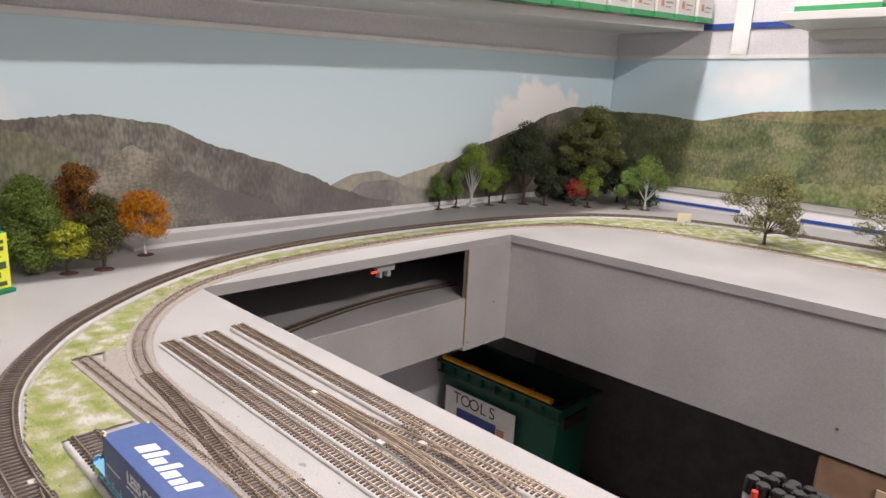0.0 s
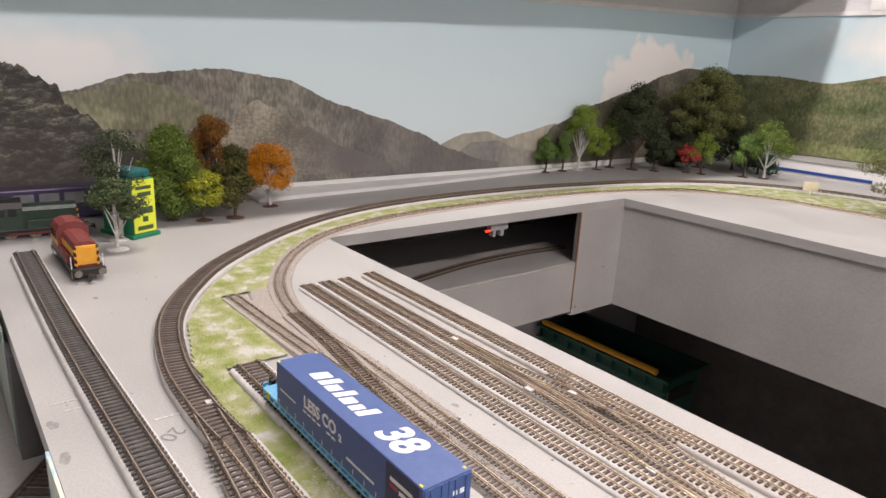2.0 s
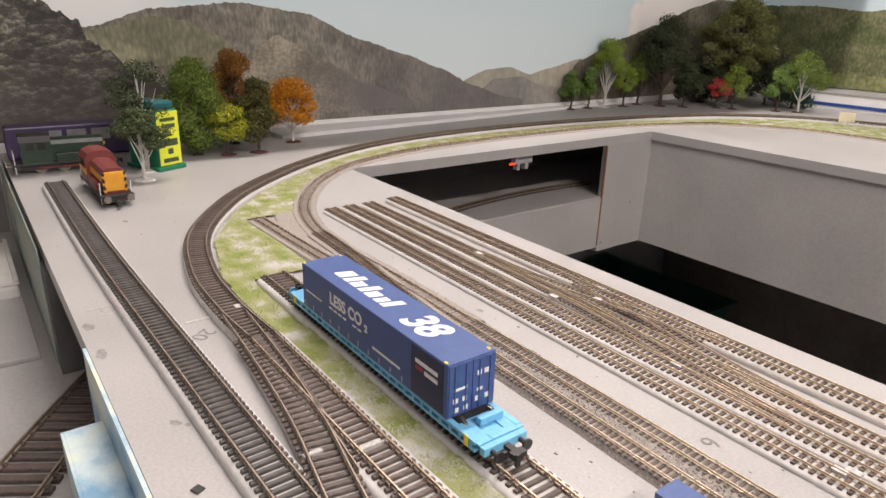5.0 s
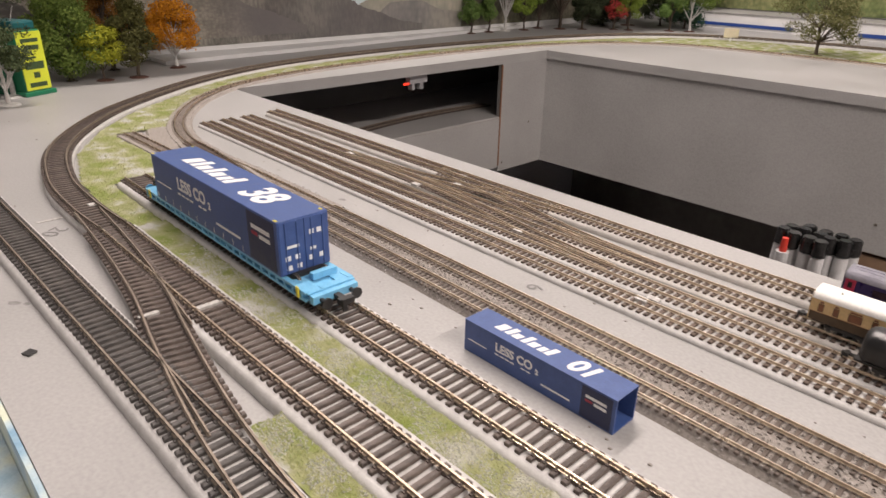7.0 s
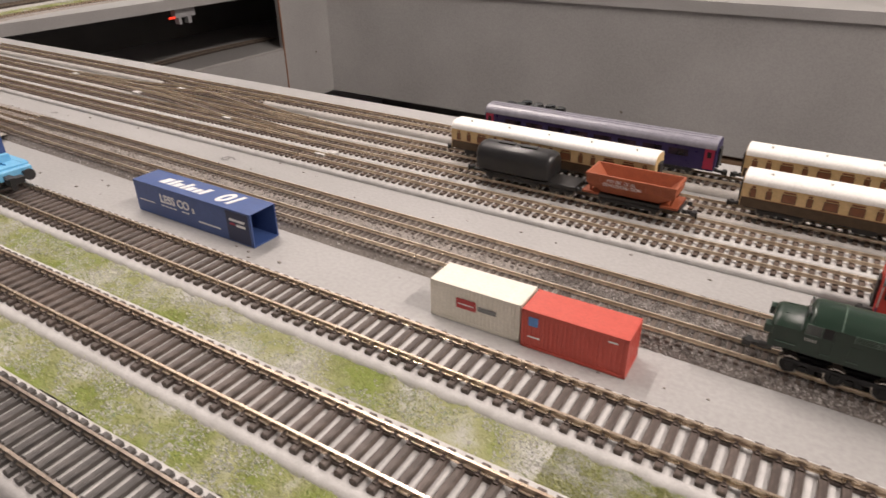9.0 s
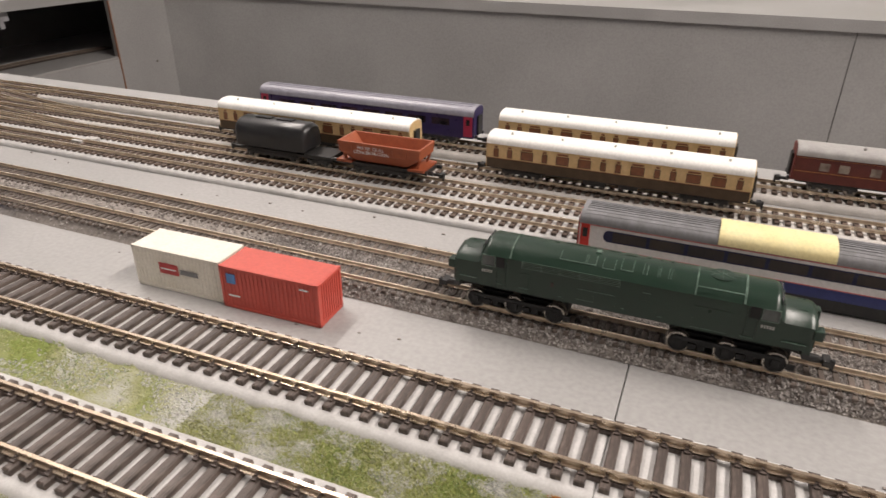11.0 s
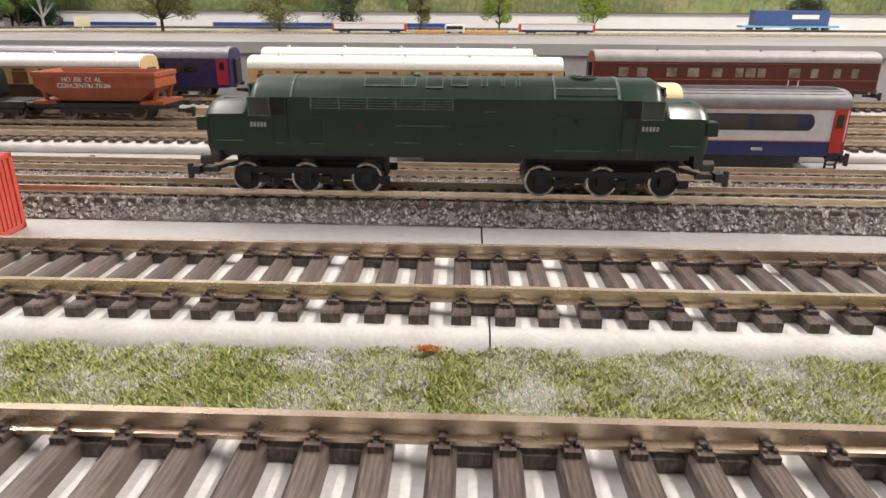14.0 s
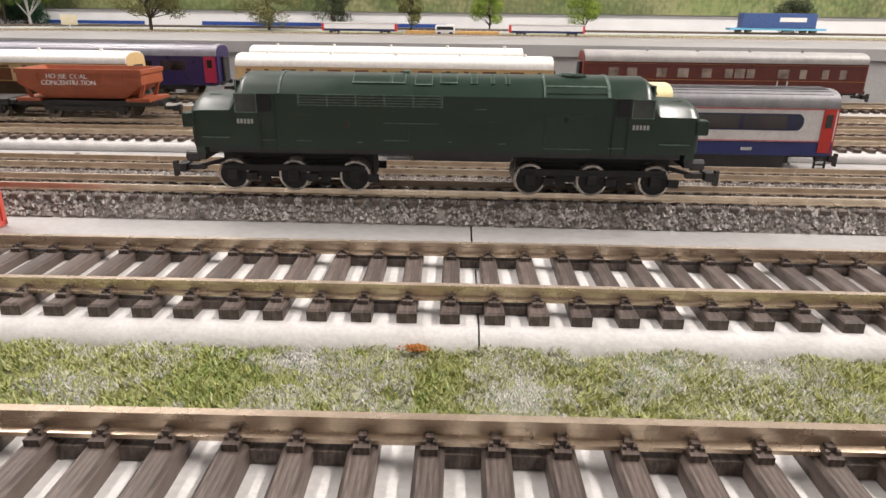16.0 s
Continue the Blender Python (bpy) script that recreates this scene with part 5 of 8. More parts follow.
    crest = mat("crest_red", (0.050, 0.018, 0.012), (0.03, 0.02, 0.013), 900, 0.5)
    side_panels("crest", [(-e + 0.0348, -e + 0.0358, 0.0148, 0.0163)], hw, crest, root, "dull red crest", 0.0002)
    part("underframe", box(-e + 0.003, e - 0.003, -W * 0.34, W * 0.34, 0.0084, 0.0103), M["black"], root)
    r = 0.0036
    rimm = mat("dull_steel_rim", (0.50, 0.46, 0.40), (0.26, 0.24, 0.21), 500, 0.28, 0.85)
    for cx in (-0.0341, 0.0341):
        axles = [cx - 0.0141, cx, cx + 0.0141]
        bg = bogie(root, cx, axles, r, 0.0052, deep_black)
        for ax in axles:
            for s in (-1, 1):
                y = s * 0.0070
                part("wheel_face", cyl(r * 0.90, 0.0007, "y", (ax, y - s * 0.0002, r), 24), deep_black, bg, "black wheel face")
                ring = bmesh.new()
                n = 30
                angle = [6.2832 * i / n for i in range(n)]
                outer = [ring.verts.new((ax + r * math.cos(a), y + s * 0.0003, r + r * math.sin(a))) for a in angle]
                inner = [ring.verts.new((ax + r * 0.86 * math.cos(a), y + s * 0.0005, r + r * 0.86 * math.sin(a))) for a in angle]
                back = [ring.verts.new((v.co.x, y - s * 0.0006, v.co.z)) for v in outer]
                deep = [ring.verts.new((v.co.x, y - s * 0.0002, v.co.z)) for v in inner]
                for i in range(n):
                    j = (i + 1) % n
                    ring.faces.new((outer[i], outer[j], inner[j], inner[i]))
                    ring.faces.new((back[i], back[j], outer[j], outer[i]))
                    ring.faces.new((inner[i], inner[j], deep[j], deep[i]))
                bmesh.ops.recalc_face_normals(ring, faces=ring.faces[:])
                part("rim", ring, rimm, bg, "bright steel rim", True)
                part("axle_box", box(ax - 0.0012, ax + 0.0012, *sorted((y, y + s * 0.0013)), r - 0.0011, r + 0.0015, 0.0002), deep_black, bg)
                part("spring", box(ax + 0.0030, ax + 0.0055, *sorted((y, y + s * 0.0009)), r - 0.0013, r + 0.0006, 0.0002), deep_black, bg)
        for s in (-1, 1):
            part("side_frame", box(cx - 0.0165, cx + 0.0165, *sorted((s * 0.0072, s * 0.0080)), r + 0.0010, r + 0.0026, 0.0003), deep_black, bg)
        part("bogie_block", box(cx - 0.0172, cx + 0.0180, -0.0042, 0.0042, 0.0024, 0.0098), deep_black, root)
    return root


green_diesel()


def coach(label, at, L, scheme, windows, roof_mat, end_mat=None, W=0.0165, vents=(), ribs=0, doors=(), door_mat=None, stripes=(), turn=0.0, win_z=(0.0118, 0.0158), win_frame=None, group="coaches in the storage sidings", win_mat=None, zs=0.0188, zr=0.0232, lower_label=""):
    """A coach: body sides in bands, windows, roof, two bogies. scheme: (z0, z1, material, label) from the sole bar up."""
    root = thing("railway_coach", label, "railway coach", at, turn, group)
    e, hw = L / 2, W / 2
    for z0, z1, m, lab in scheme:
        part("side_band", box(-e, e, -hw, hw, z0, z1, 0.0002), m, root, lab)
    part("roof", extrude_x(arc_section(W + 0.0006, zs - 0.0004, zs, zr, 13, 0.8), -e - 0.0002, e + 0.0002), roof_mat, root, "", True)
    for s in (-1, 1):
        part("end_wall", extrude_x(arc_section(W * 0.97, 0.0056, zs, zr - 0.0006, 13, 0.8), *sorted((s * e, s * (e + 0.0005)))), end_mat or scheme[-1][2], root)
        part("gangway", box(*sorted((s * (e + 0.0004), s * (e + 0.0019))), -0.0032, 0.0032, 0.0062, 0.0178, 0.0004), M["black"], root, "black corridor connection")
        coupling(root, s * e, s, 0.0026)
        for y in (-0.0056, 0.0056):
            part("buffer", cyl(0.0010, 0.0018, "x", (s * (e + 0.0011), y, 0.0058), 12), M["black"], root)
    if win_frame:
        side_panels("window_frame", [(a - 0.0003, b + 0.0003, win_z[0] - 0.0003, win_z[1] + 0.0003) for a, b in windows], hw, win_frame, root, "", 0.00012)
    side_panels("window", [(a, b, *win_z) for a, b in windows], hw, win_mat or M["glass"], root, "", 0.0002)
    if doors:
        side_panels("door", [(a, b, 0.0062, zs - 0.0006) for a, b in doors], hw, door_mat, root, "coloured end door", 0.00025)
        side_panels("door_window", [((a + b) / 2 - 0.0011, (a + b) / 2 + 0.0011, 0.0130, 0.0165) for a, b in doors], hw, M["glass"], root, "dark window", 0.0004)
    for z0, z1, m in stripes:
        side_panels("stripe", [(-e, e, z0, z1)], hw, m, root, "", 0.00018)
    for x in vents:
        part("roof_vent", cyl(0.0007, 0.0024, "z", (x, -0.0030, zr - 0.0002), 10), roof_mat, root)
    for i in range(ribs):
        y = -hw * 0.8 + 1.6 * hw * i / max(ribs - 1, 1)
        z = zs + (zr - zs) * math.sqrt(max(0, 1 - (y / hw) ** 2)) ** 0.8
        part("roof_rib", box(-e + 0.002, e - 0.002, y - 0.00025, y + 0.00025, z - 0.0006, z + 0.0003), roof_mat, root)
    part("underframe", boxes((-e + 0.002, e - 0.002, -hw * 0.85, hw * 0.85, 0.0046, 0.0058), (-0.013, -0.002, -hw * 0.8, hw * 0.8, 0.0024, 0.0047), (0.005, 0.014, -hw * 0.8, hw * 0.8, 0.0028, 0.0047)), M["black"], root)
    for cx in (-e * 0.70, e * 0.70):
        bogie(root, cx, [cx - 0.0082, cx + 0.0082], 0.0030, 0.0056, M["black"])
    return root


cream = mat("coach_cream", (0.62, 0.44, 0.21), (0.68, 0.49, 0.25), 300, 0.42)
choc = mat("coach_brown", (0.065, 0.040, 0.020), (0.085, 0.055, 0.030), 300, 0.4)
whiter = mat("coach_white_roof", (0.86, 0.85, 0.81), (0.82, 0.81, 0.77), 200, 0.45)
winbrown = mat("window_brown", (0.23, 0.09, 0.04), (0.18, 0.07, 0.035), 500, 0.4)
gwr_scheme = [(0.0056, 0.0108, choc, "brown lower panels"), (0.0108, 0.0188, cream, "cream upper panels")]


def gwr_windows(L):
    e = L / 2
    rows, x = [], -e + 0.004
    kinds = [0.0022, 0.0022, 0.0060, 0.0022, 0.0060, 0.0060, 0.0022, 0.0022, 0.0060, 0.0022, 0.0022, 0.0060, 0.0060, 0.0022]
    gap = (L - 0.008 - sum(kinds)) / (len(kinds) - 1)
    for k in kinds:
        rows.append((x, x + k))
        x += k + gap
    return rows


for lab, at, L in (("cream and brown coach with white roof beside a black wagon", (-0.206, YARD[2], RT_Y), 0.130), ("cream and brown coach with white roof on storage siding", (-0.0305, YARD[2] - 0.001, RT_Y), 0.129),
                   ("cream and brown coach with white roof beside the well", (-0.038, YARD[3] + 0.001, RT_Y + 0.0014), 0.126)):
    gwr = coach(lab, at, L, gwr_scheme, gwr_windows(L), whiter, cream, vents=[-L / 2 + 0.012 + i * 0.0265 for i in range(5)], win_frame=choc, win_mat=winbrown)
    side_panels("top_light", [(a + 0.0002, b - 0.0002, 0.0165, 0.0174) for a, b in gwr_windows(L)], 0.00825, winbrown, gwr, "small brown top light", 0.0002)
    side_panels("waist_line", [(-L / 2, L / 2, 0.0107, 0.0110)], 0.00825, winbrown, gwr, "thin brown line", 0.00016)

purple = mat("coach_purple", (0.026, 0.018, 0.082), (0.034, 0.022, 0.10), 200, 0.3)
purple_roof = mat("coach_purple_roof", (0.23, 0.225, 0.265), (0.28, 0.275, 0.32), 260, 0.35)
magenta = mat("door_magenta", (0.42, 0.02, 0.07), (0.36, 0.02, 0.06), 300, 0.4)
# dark windows; the reddish patches in their colour imitate reflections
coach("purple coach with magenta end doors on storage siding", (-0.192, YARD[3] + 0.001, RT_Y + 0.0014), 0.150, [(0.0050, 0.0188, purple, "purple sides")],
      [(-0.060 + i * 0.0155, -0.060 + i * 0.0155 + 0.0115) for i in range(8)], purple_roof, purple, doors=((-0.0745, -0.0690), (0.0690, 0.0745)), door_mat=magenta, zs=0.0186, zr=0.0234, ribs=5, win_mat=mat("window_painted_reflection", (0.012, 0.011, 0.016), (0.07, 0.045, 0.06), 130, 0.15))

maroon = mat("coach_maroon", (0.095, 0.018, 0.013), (0.12, 0.022, 0.016), 260, 0.38)
maroon_end = mat("coach_maroon_end", (0.17, 0.030, 0.022), (0.15, 0.028, 0.02), 260, 0.4)
greyroof = mat("coach_grey_roof", (0.32, 0.31, 0.30), (0.38, 0.37, 0.355), 200, 0.5)
lining = mat("lining_orange", (0.45, 0.20, 0.05), (0.4, 0.17, 0.04), 400, 0.5)
mar = coach("maroon coach with grey roof on storage siding", (0.1178, YARD[3] + 0.001, RT_Y + 0.0014), 0.128, [(0.0056, 0.0188, maroon, "maroon sides")],
            [(-0.053, -0.0485), (-0.0445, -0.040), (-0.031, -0.0265), (-0.0215, -0.0165), (-0.0105, -0.006), (0.000, 0.0035), (0.0045, 0.0090), (0.010, 0.0135), (0.024, 0.029), (0.034, 0.037), (0.044, 0.047), (0.052, 0.055)],
            greyroof, maroon_end, vents=[-0.035, -0.012, 0.012, 0.036], stripes=((0.0106, 0.0108, lining), (0.0176, 0.0177, lining)), win_mat=mat("pale_window", (0.34, 0.29, 0.24), (0.16, 0.12, 0.10), 160, 0.2))
for x in (0.024, 0.0285):
    part("wire_loop", boxes((x, x + 0.0003, -0.0092, -0.0087, 0.0012, 0.0108)), M["letter"], mar, "thin pale wire")

ic_white = mat("coach_white", (0.66, 0.65, 0.64), (0.72, 0.71, 0.70), 250, 0.35)
ic_blue = mat("coach_blue", (0.025, 0.035, 0.14), (0.03, 0.042, 0.17), 250, 0.33)
ic_red = mat("coach_red", (0.55, 0.035, 0.025), (0.5, 0.03, 0.02), 250, 0.4)
ic_roof = mat("coach_ribbed_roof", (0.17, 0.17, 0.175), (0.22, 0.22, 0.23), 250, 0.5)
ic_line = mat("coach_pink_line", (0.46, 0.11, 0.12), (0.55, 0.20, 0.20), 500, 0.45)
winblue = mat("window_band_blue", (0.012, 0.016, 0.055), (0.02, 0.025, 0.075), 300, 0.15)
mk3 = coach("white, blue and red coach with ribbed roof on bare board", (0.0402, 0.1222, 0.0), 0.163,
            [(0.0052, 0.0090, ic_blue, "blue lower band"), (0.0090, 0.0186, ic_white, "white sides")],
            [(-0.066 + i * 0.0165, -0.066 + i * 0.0165 + 0.0150) for i in range(8)], ic_roof, ic_red, W=0.0172, ribs=9,
            doors=((-0.0808, -0.0766), (0.0766, 0.0808)), door_mat=ic_red, stripes=((0.0091, 0.0094, ic_line), (0.0177, 0.0181, ic_line)), win_z=(0.0126, 0.0162), win_mat=mat("brown_window", (0.045, 0.040, 0.040), (0.024, 0.024, 0.034), 90, 0.15), win_frame=winblue, turn=-0.4, zs=0.0186, zr=0.0228)
for side in (-1, 1):
    bm = bmesh.new()
    rim = [(c * 0.0680 + 0.00225 * math.cos(w), 0.01435 + 0.00225 * math.sin(w)) for c, w0 in ((1, -90), (-1, 90)) for w in [radians(w0 + 18 * k) for k in range(11)]]
    inn, out = [[bm.verts.new((x, side * y, z)) for x, z in rim] for y in (0.0085, 0.0087)]
    bm.faces.new(out)
    for i in range(len(rim)):
        j = (i + 1) % len(rim)
        bm.faces.new((inn[i], inn[j], out[j], out[i]))
    bmesh.ops.recalc_face_normals(bm, faces=bm.faces[:])
    part("window_band", bm, winblue, mk3, "dark blue window band with rounded ends")
    part("skirt", box(-0.066, 0.066, *sorted((side * 0.0070, side * 0.0078)), 0.0004, 0.0054, 0.0003), M["black"], mk3, "black underframe skirt")
mk3.scale = (0.871, 1.0, 1.12)
side_panels("number_mark", [(0.050 + i * 0.0008, 0.0505 + i * 0.0008, 0.0066, 0.0074) for i in range(5)], 0.0086, M["letter"], mk3, "white number mark", 0.0003)
patchm = mat("cream_patch", (0.76, 0.66, 0.34), (0.80, 0.71, 0.40), 120, 0.55)
part("roof_patch", extrude_x(arc_section(0.0182, 0.0184, 0.0188, 0.0236, 13, 0.8), -0.0215, 0.0241), patchm, mk3, "pale yellow replacement roof section", True)
ladder_side = part("step_ladder", boxes((0.0765, 0.0769, -0.0088, -0.0080, 0.0002, 0.0050), (0.0801, 0.0805, -0.0088, -0.0080, 0.0002, 0.0050), (0.0765, 0.0805, -0.0088, -0.0080, 0.0048, 0.0052)), M["black"], mk3)
for i in range(4):
    part("step", box(0.0768, 0.0802, -0.0087, -0.0081, 0.0002 + i * 0.0012, 0.0006 + i * 0.0012), M["black"], ladder_side)


def hopper():
    root = thing("hopper_wagon", "orange brown open coal hopper wagon on storage siding", "wagon", (-0.1455, YARD[1], RT_Y))
    org = mat("hopper_orange", (0.29, 0.072, 0.028), (0.34, 0.088, 0.034), 220, 0.55, bump=0.2)
    t, w0, w1 = 0.0006, 0.0092, 0.0060
    l0, l1 = 0.0235, 0.0150
    zt, zb = 0.0185, 0.0075
    bm = bmesh.new()

    def ring(l, w, z):
        return [bm.verts.new(p) for p in ((-l, -w, z), (l, -w, z), (l, w, z), (-l, w, z))]
    o1, o2, o3 = ring(l1, w1, zb), ring(l0, w0, zb + 0.0055), ring(l0, w0, zt)
    i3, i1 = ring(l0 - t, w0 - t, zt), ring(l1 - t, w1 - t, zb + 0.002)
    for a, b in ((o1, o2), (o2, o3), (o3, i3), (i3, i1)):
        for i in range(4):
            j = (i + 1) % 4
            bm.faces.new((a[i], a[j], b[j], b[i]))
    bm.faces.new(o1[::-1])
    bm.faces.new(i1)
    bmesh.ops.recalc_face_normals(bm, faces=bm.faces[:])
    tub = part("tub", bm, org, root, "open tapered tub")
    part("rim", boxes((-l0 - 0.0004, l0 + 0.0004, -w0 - 0.0005, -w0, zt - 0.0016, zt), (-l0 - 0.0004, l0 + 0.0004, w0, w0 + 0.0005, zt - 0.0016, zt),
                      (-l0 - 0.0005, -l0, -w0, w0, zt - 0.0016, zt), (l0, l0 + 0.0005, -w0, w0, zt - 0.0016, zt)), org, root)
    for x in (-0.016, -0.008, 0.0, 0.008, 0.016):
        side_panels("side_rib", [(x - 0.0003, x + 0.0003, zb + 0.0056, zt - 0.0016)], w0, org, root, "", 0.0004)
    for s in (-1, 1):
        part("end_platform", box(*sorted((s * 0.0165, s * 0.0255)), -0.0088, 0.0088, 0.0066, 0.0078), org, root)
        for y in (-0.0062, 0.0062):
            m = Matrix.Translation((s * 0.0218, y, 0.0100)) @ Matrix.Rotation(s * radians(18), 4, "Y")
            bm = bmesh.new()
            bm_box(bm, -0.0006, 0.0006, -0.0005, 0.0005, -0.0030, 0.0036, m)
            part("end_strut", bm, org, root)
        coupling(root, s * 0.027, s, 0.0030)
        for y in (-0.0058, 0.0058):
            part("buffer", cyl(0.0011, 0.0024, "x", (s * 0.0285, y, 0.0060), 12), M["black"], root)
    part("underframe", boxes((-0.0265, 0.0265, -0.0072, 0.0072, 0.0050, 0.0068)), M["black"], root)
    bogie(root, 0, [-0.0135, 0.0135], 0.0031, 0.0057, M["black"])
    m = Matrix.Translation((-0.0045, -w0 - 0.0003, 0.0158)) @ Matrix.Rotation(radians(90), 4, "X")
    lettering("HOUSE  COAL", 0.0024, root, M["letter"], m)
    lettering("CONCENTRATION", 0.0024, root, M["letter"], Matrix.Translation((-0.0040, -w0 - 0.0003, 0.0135)) @ Matrix.Rotation(radians(90), 4, "X"))


hopper()


def black_wagon():
    root = thing("tank_wagon", "black model tank wagon with curved top on storage siding", "wagon", (-0.2145, YARD[1], RT_Y))
    blk = mat("wagon_black", (0.013, 0.013, 0.014), (0.018, 0.018, 0.018), 150, 0.30, bscale=700)
    sec = arc_section(0.0185, 0.0080, 0.0140, 0.0226, 17, 0.9)
    rings = [(-0.0240, [(y * 0.70, 0.0092 + (z - 0.0080) * 0.76) for y, z in sec]), (-0.0226, [(y * 0.92, 0.0080 + (z - 0.0080) * 0.94) for y, z in sec]), (-0.0205, sec), (0.0205, sec), (0.0228, [(y * 0.93, 0.0080 + (z - 0.0080) * 0.95) for y, z in sec]), (0.0240, [(y * 0.74, 0.0092 + (z - 0.0080) * 0.78) for y, z in sec])]
    part("body", loft(rings), blk, root, "", True)
    part("filler_hatch", boxes((-0.012, -0.002, -0.002, 0.002, 0.0220, 0.0231), (0.002, 0.012, -0.002, 0.002, 0.0220, 0.0231)), blk, root)
    part("belly", extrude_x([(-0.006, 0.0055), (0.006, 0.0055), (0.0085, 0.0087), (-0.0085, 0.0087)], -0.017, 0.017), blk, root)
    part("underframe", box(-0.0255, 0.0255, -0.0070, 0.0070, 0.0048, 0.0060), M["black"], root)
    bogie(root, 0, [-0.0140, 0.0140], 0.0031, 0.0057, M["black"])
    for s in (-1, 1):
        coupling(root, s * 0.025, s, 0.0030)


black_wagon()
bm_truck = thing("flat_wagon", "low black flat wagon between the tank wagon and hopper", "wagon", (-0.1840, YARD[1], RT_Y))
part("deck", box(-0.0085, 0.0085, -0.0075, 0.0075, 0.0046, 0.0072, 0.0004), M["black"], bm_truck)
bogie(bm_truck, 0, [-0.0045, 0.0045], 0.0028, 0.0056, M["black"])

# ---- containers ----
cblue = mat("container_blue", (0.042, 0.082, 0.235), (0.055, 0.10, 0.27), 150, 0.42, bscale=900)
cblue_dark = mat("container_navy", (0.012, 0.018, 0.06), (0.016, 0.022, 0.07), 200, 0.42)
tagy = mat("tag_yellow", (0.70, 0.60, 0.05), (0.62, 0.52, 0.05), 300, 0.5)
skyblue = mat("wagon_sky_blue", (0.15, 0.44, 0.70), (0.19, 0.50, 0.75), 200, 0.4)


def bars(root, x0, x1, y0, y1, z, gap, n, material, shear=0.0, name="print_bar", label="white print drawn as bars"):
    """Plain bars standing in for lettering, on a top face."""
    w = (x1 - x0) / n
    for i in range(n):
        bm = bmesh.new()
        a = x0 + i * w
        vs = [bm.verts.new((a + (shear if k in (2, 3) else 0) + (0 if k in (0, 3) else w - gap), y0 if k in (0, 1) else y1, z)) for k in range(4)]
        f = bm.faces.new(vs)
        bmesh.ops.recalc_face_normals(bm, faces=[f])
        r = bmesh.ops.extrude_face_region(bm, geom=[f])
        bmesh.ops.translate(bm, verts=[v for v in r["geom"] if isinstance(v, bmesh.types.BMVert)], vec=(0, 0, 0.00012))
        bmesh.ops.recalc_face_normals(bm, faces=bm.faces[:])
        part(name, bm, material, root, label)


def big_container(root, x0, x1, y0, y1, z0, z1, k=1.0, number="38", open_end=False):
    if open_end:
        t = 0.0007
        part("shell", boxes((x0, x1, y0, y0 + t, z0, z1), (x0, x1, y1 - t, y1, z0, z1), (x0, x0 + t, y0 + t, y1 - t, z0, z1), (x0 + t, x1, y0 + t, y1 - t, z0, z0 + t)), cblue, root, "blue shell open at one end")
        part("roof", box(x0 - 0.0001, x1 + 0.0001, y0 - 0.0001, y1 + 0.0001, z1, z1 + 0.0003), cblue, root, "blue roof panel")
    else:
        part("shell", box(x0, x1, y0, y1, z0, z1, 0.0004), cblue, root, "blue ribbed shell")
        part("roof", box(x0 + 0.0003, x1 - 0.0003, y0 + 0.0003, y1 - 0.0003, z1 - 0.0001, z1 + 0.0002), cblue, root, "blue roof panel")
    L, W, H = x1 - x0, y1 - y0, z1 - z0
    top = Matrix.Translation((0, 0, z1 + (0.0003 if open_end else 0.0002)))
    # logo on the roof as plain slanted shapes, then the number
    xa, yb, yt = x0 + L * 0.17, y0 + W * 0.30, y0 + W * 0.74
    ww = L * 0.052
    for i, (dx, w, h) in enumerate(((0, 1.25, 1.0), (1.38, 0.8, 1.15), (2.3, 1.1, 0.72), (3.55, 0.75, 1.15), (4.45, 1.1, 0.72), (5.7, 0.8, 0.72), (6.6, 0.75, 1.15))):
        bm = bmesh.new()
        a, b = xa + dx * ww, xa + (dx + w * 0.84) * ww
        sh = W * 0.12
        zz = z1 + (0.0003 if open_end else 0.0002)
        hy = yb + (yt - yb) * h * 0.86
        lo = [bm.verts.new((p, q, zz)) for p, q in ((a, yb), (b, yb), (b + sh * h, hy), (a + sh * h, hy))]
        hi = [bm.verts.new((v.co.x, v.co.y, zz + 0.00012)) for v in lo]
        bm.faces.new(hi)
        for p in range(4):
            q = (p + 1) % 4
            bm.faces.new((lo[p], lo[q], hi[q], hi[p]))
        part("logo_shape", bm, M["letter"], root, "white printed logo shape")
    m = Matrix.Translation((x0 + L * 0.735, y0 + W * 0.5, z1 + (0.0004 if open_end else 0.0003)))
    lettering(number, W * 0.86, root, M["letter"], m, "number_print", 0.0001, 0.3, W * 0.028)
    side = lambda x, z: Matrix.Translation((x, y0 - 0.0001, z)) @ Matrix.Rotation(radians(90), 4, "X")
    lettering("LESS CO", H * 0.36, root, M["letter"], side(x0 + L * 0.365, z0 + H * 0.64), "side_print", 0.00006, 0.0, H * 0.012)
    lettering("2", H * 0.20, root, M["letter"], side(x0 + L * 0.365 + H * 0.82, z0 + H * 0.55), "side_print", 0.00006, 0.0, H * 0.012)
    for i in range(7):
        if i != 4:
            xx = x0 + L * (0.235 + 0.037 * i)
            part("underline_bar", box(xx, xx + L * 0.027, y0 - 0.00016, y0, z0 + H * 0.40, z0 + H * 0.44), M["letter"], root)
    part("print_bar", box(x0 + L * 0.03, x0 + L * 0.17, y0 - 0.00014, y0, z0 + H * 0.40, z0 + H * 0.43), M["letter"], root, "line of small white print as a bar")
    part("print_bar", box(x0 + L * 0.56, x0 + L * 0.74, y0 - 0.00014, y0, z0 + H * 0.25, z0 + H * 0.30), M["letter"], root, "line of small white print as a bar")
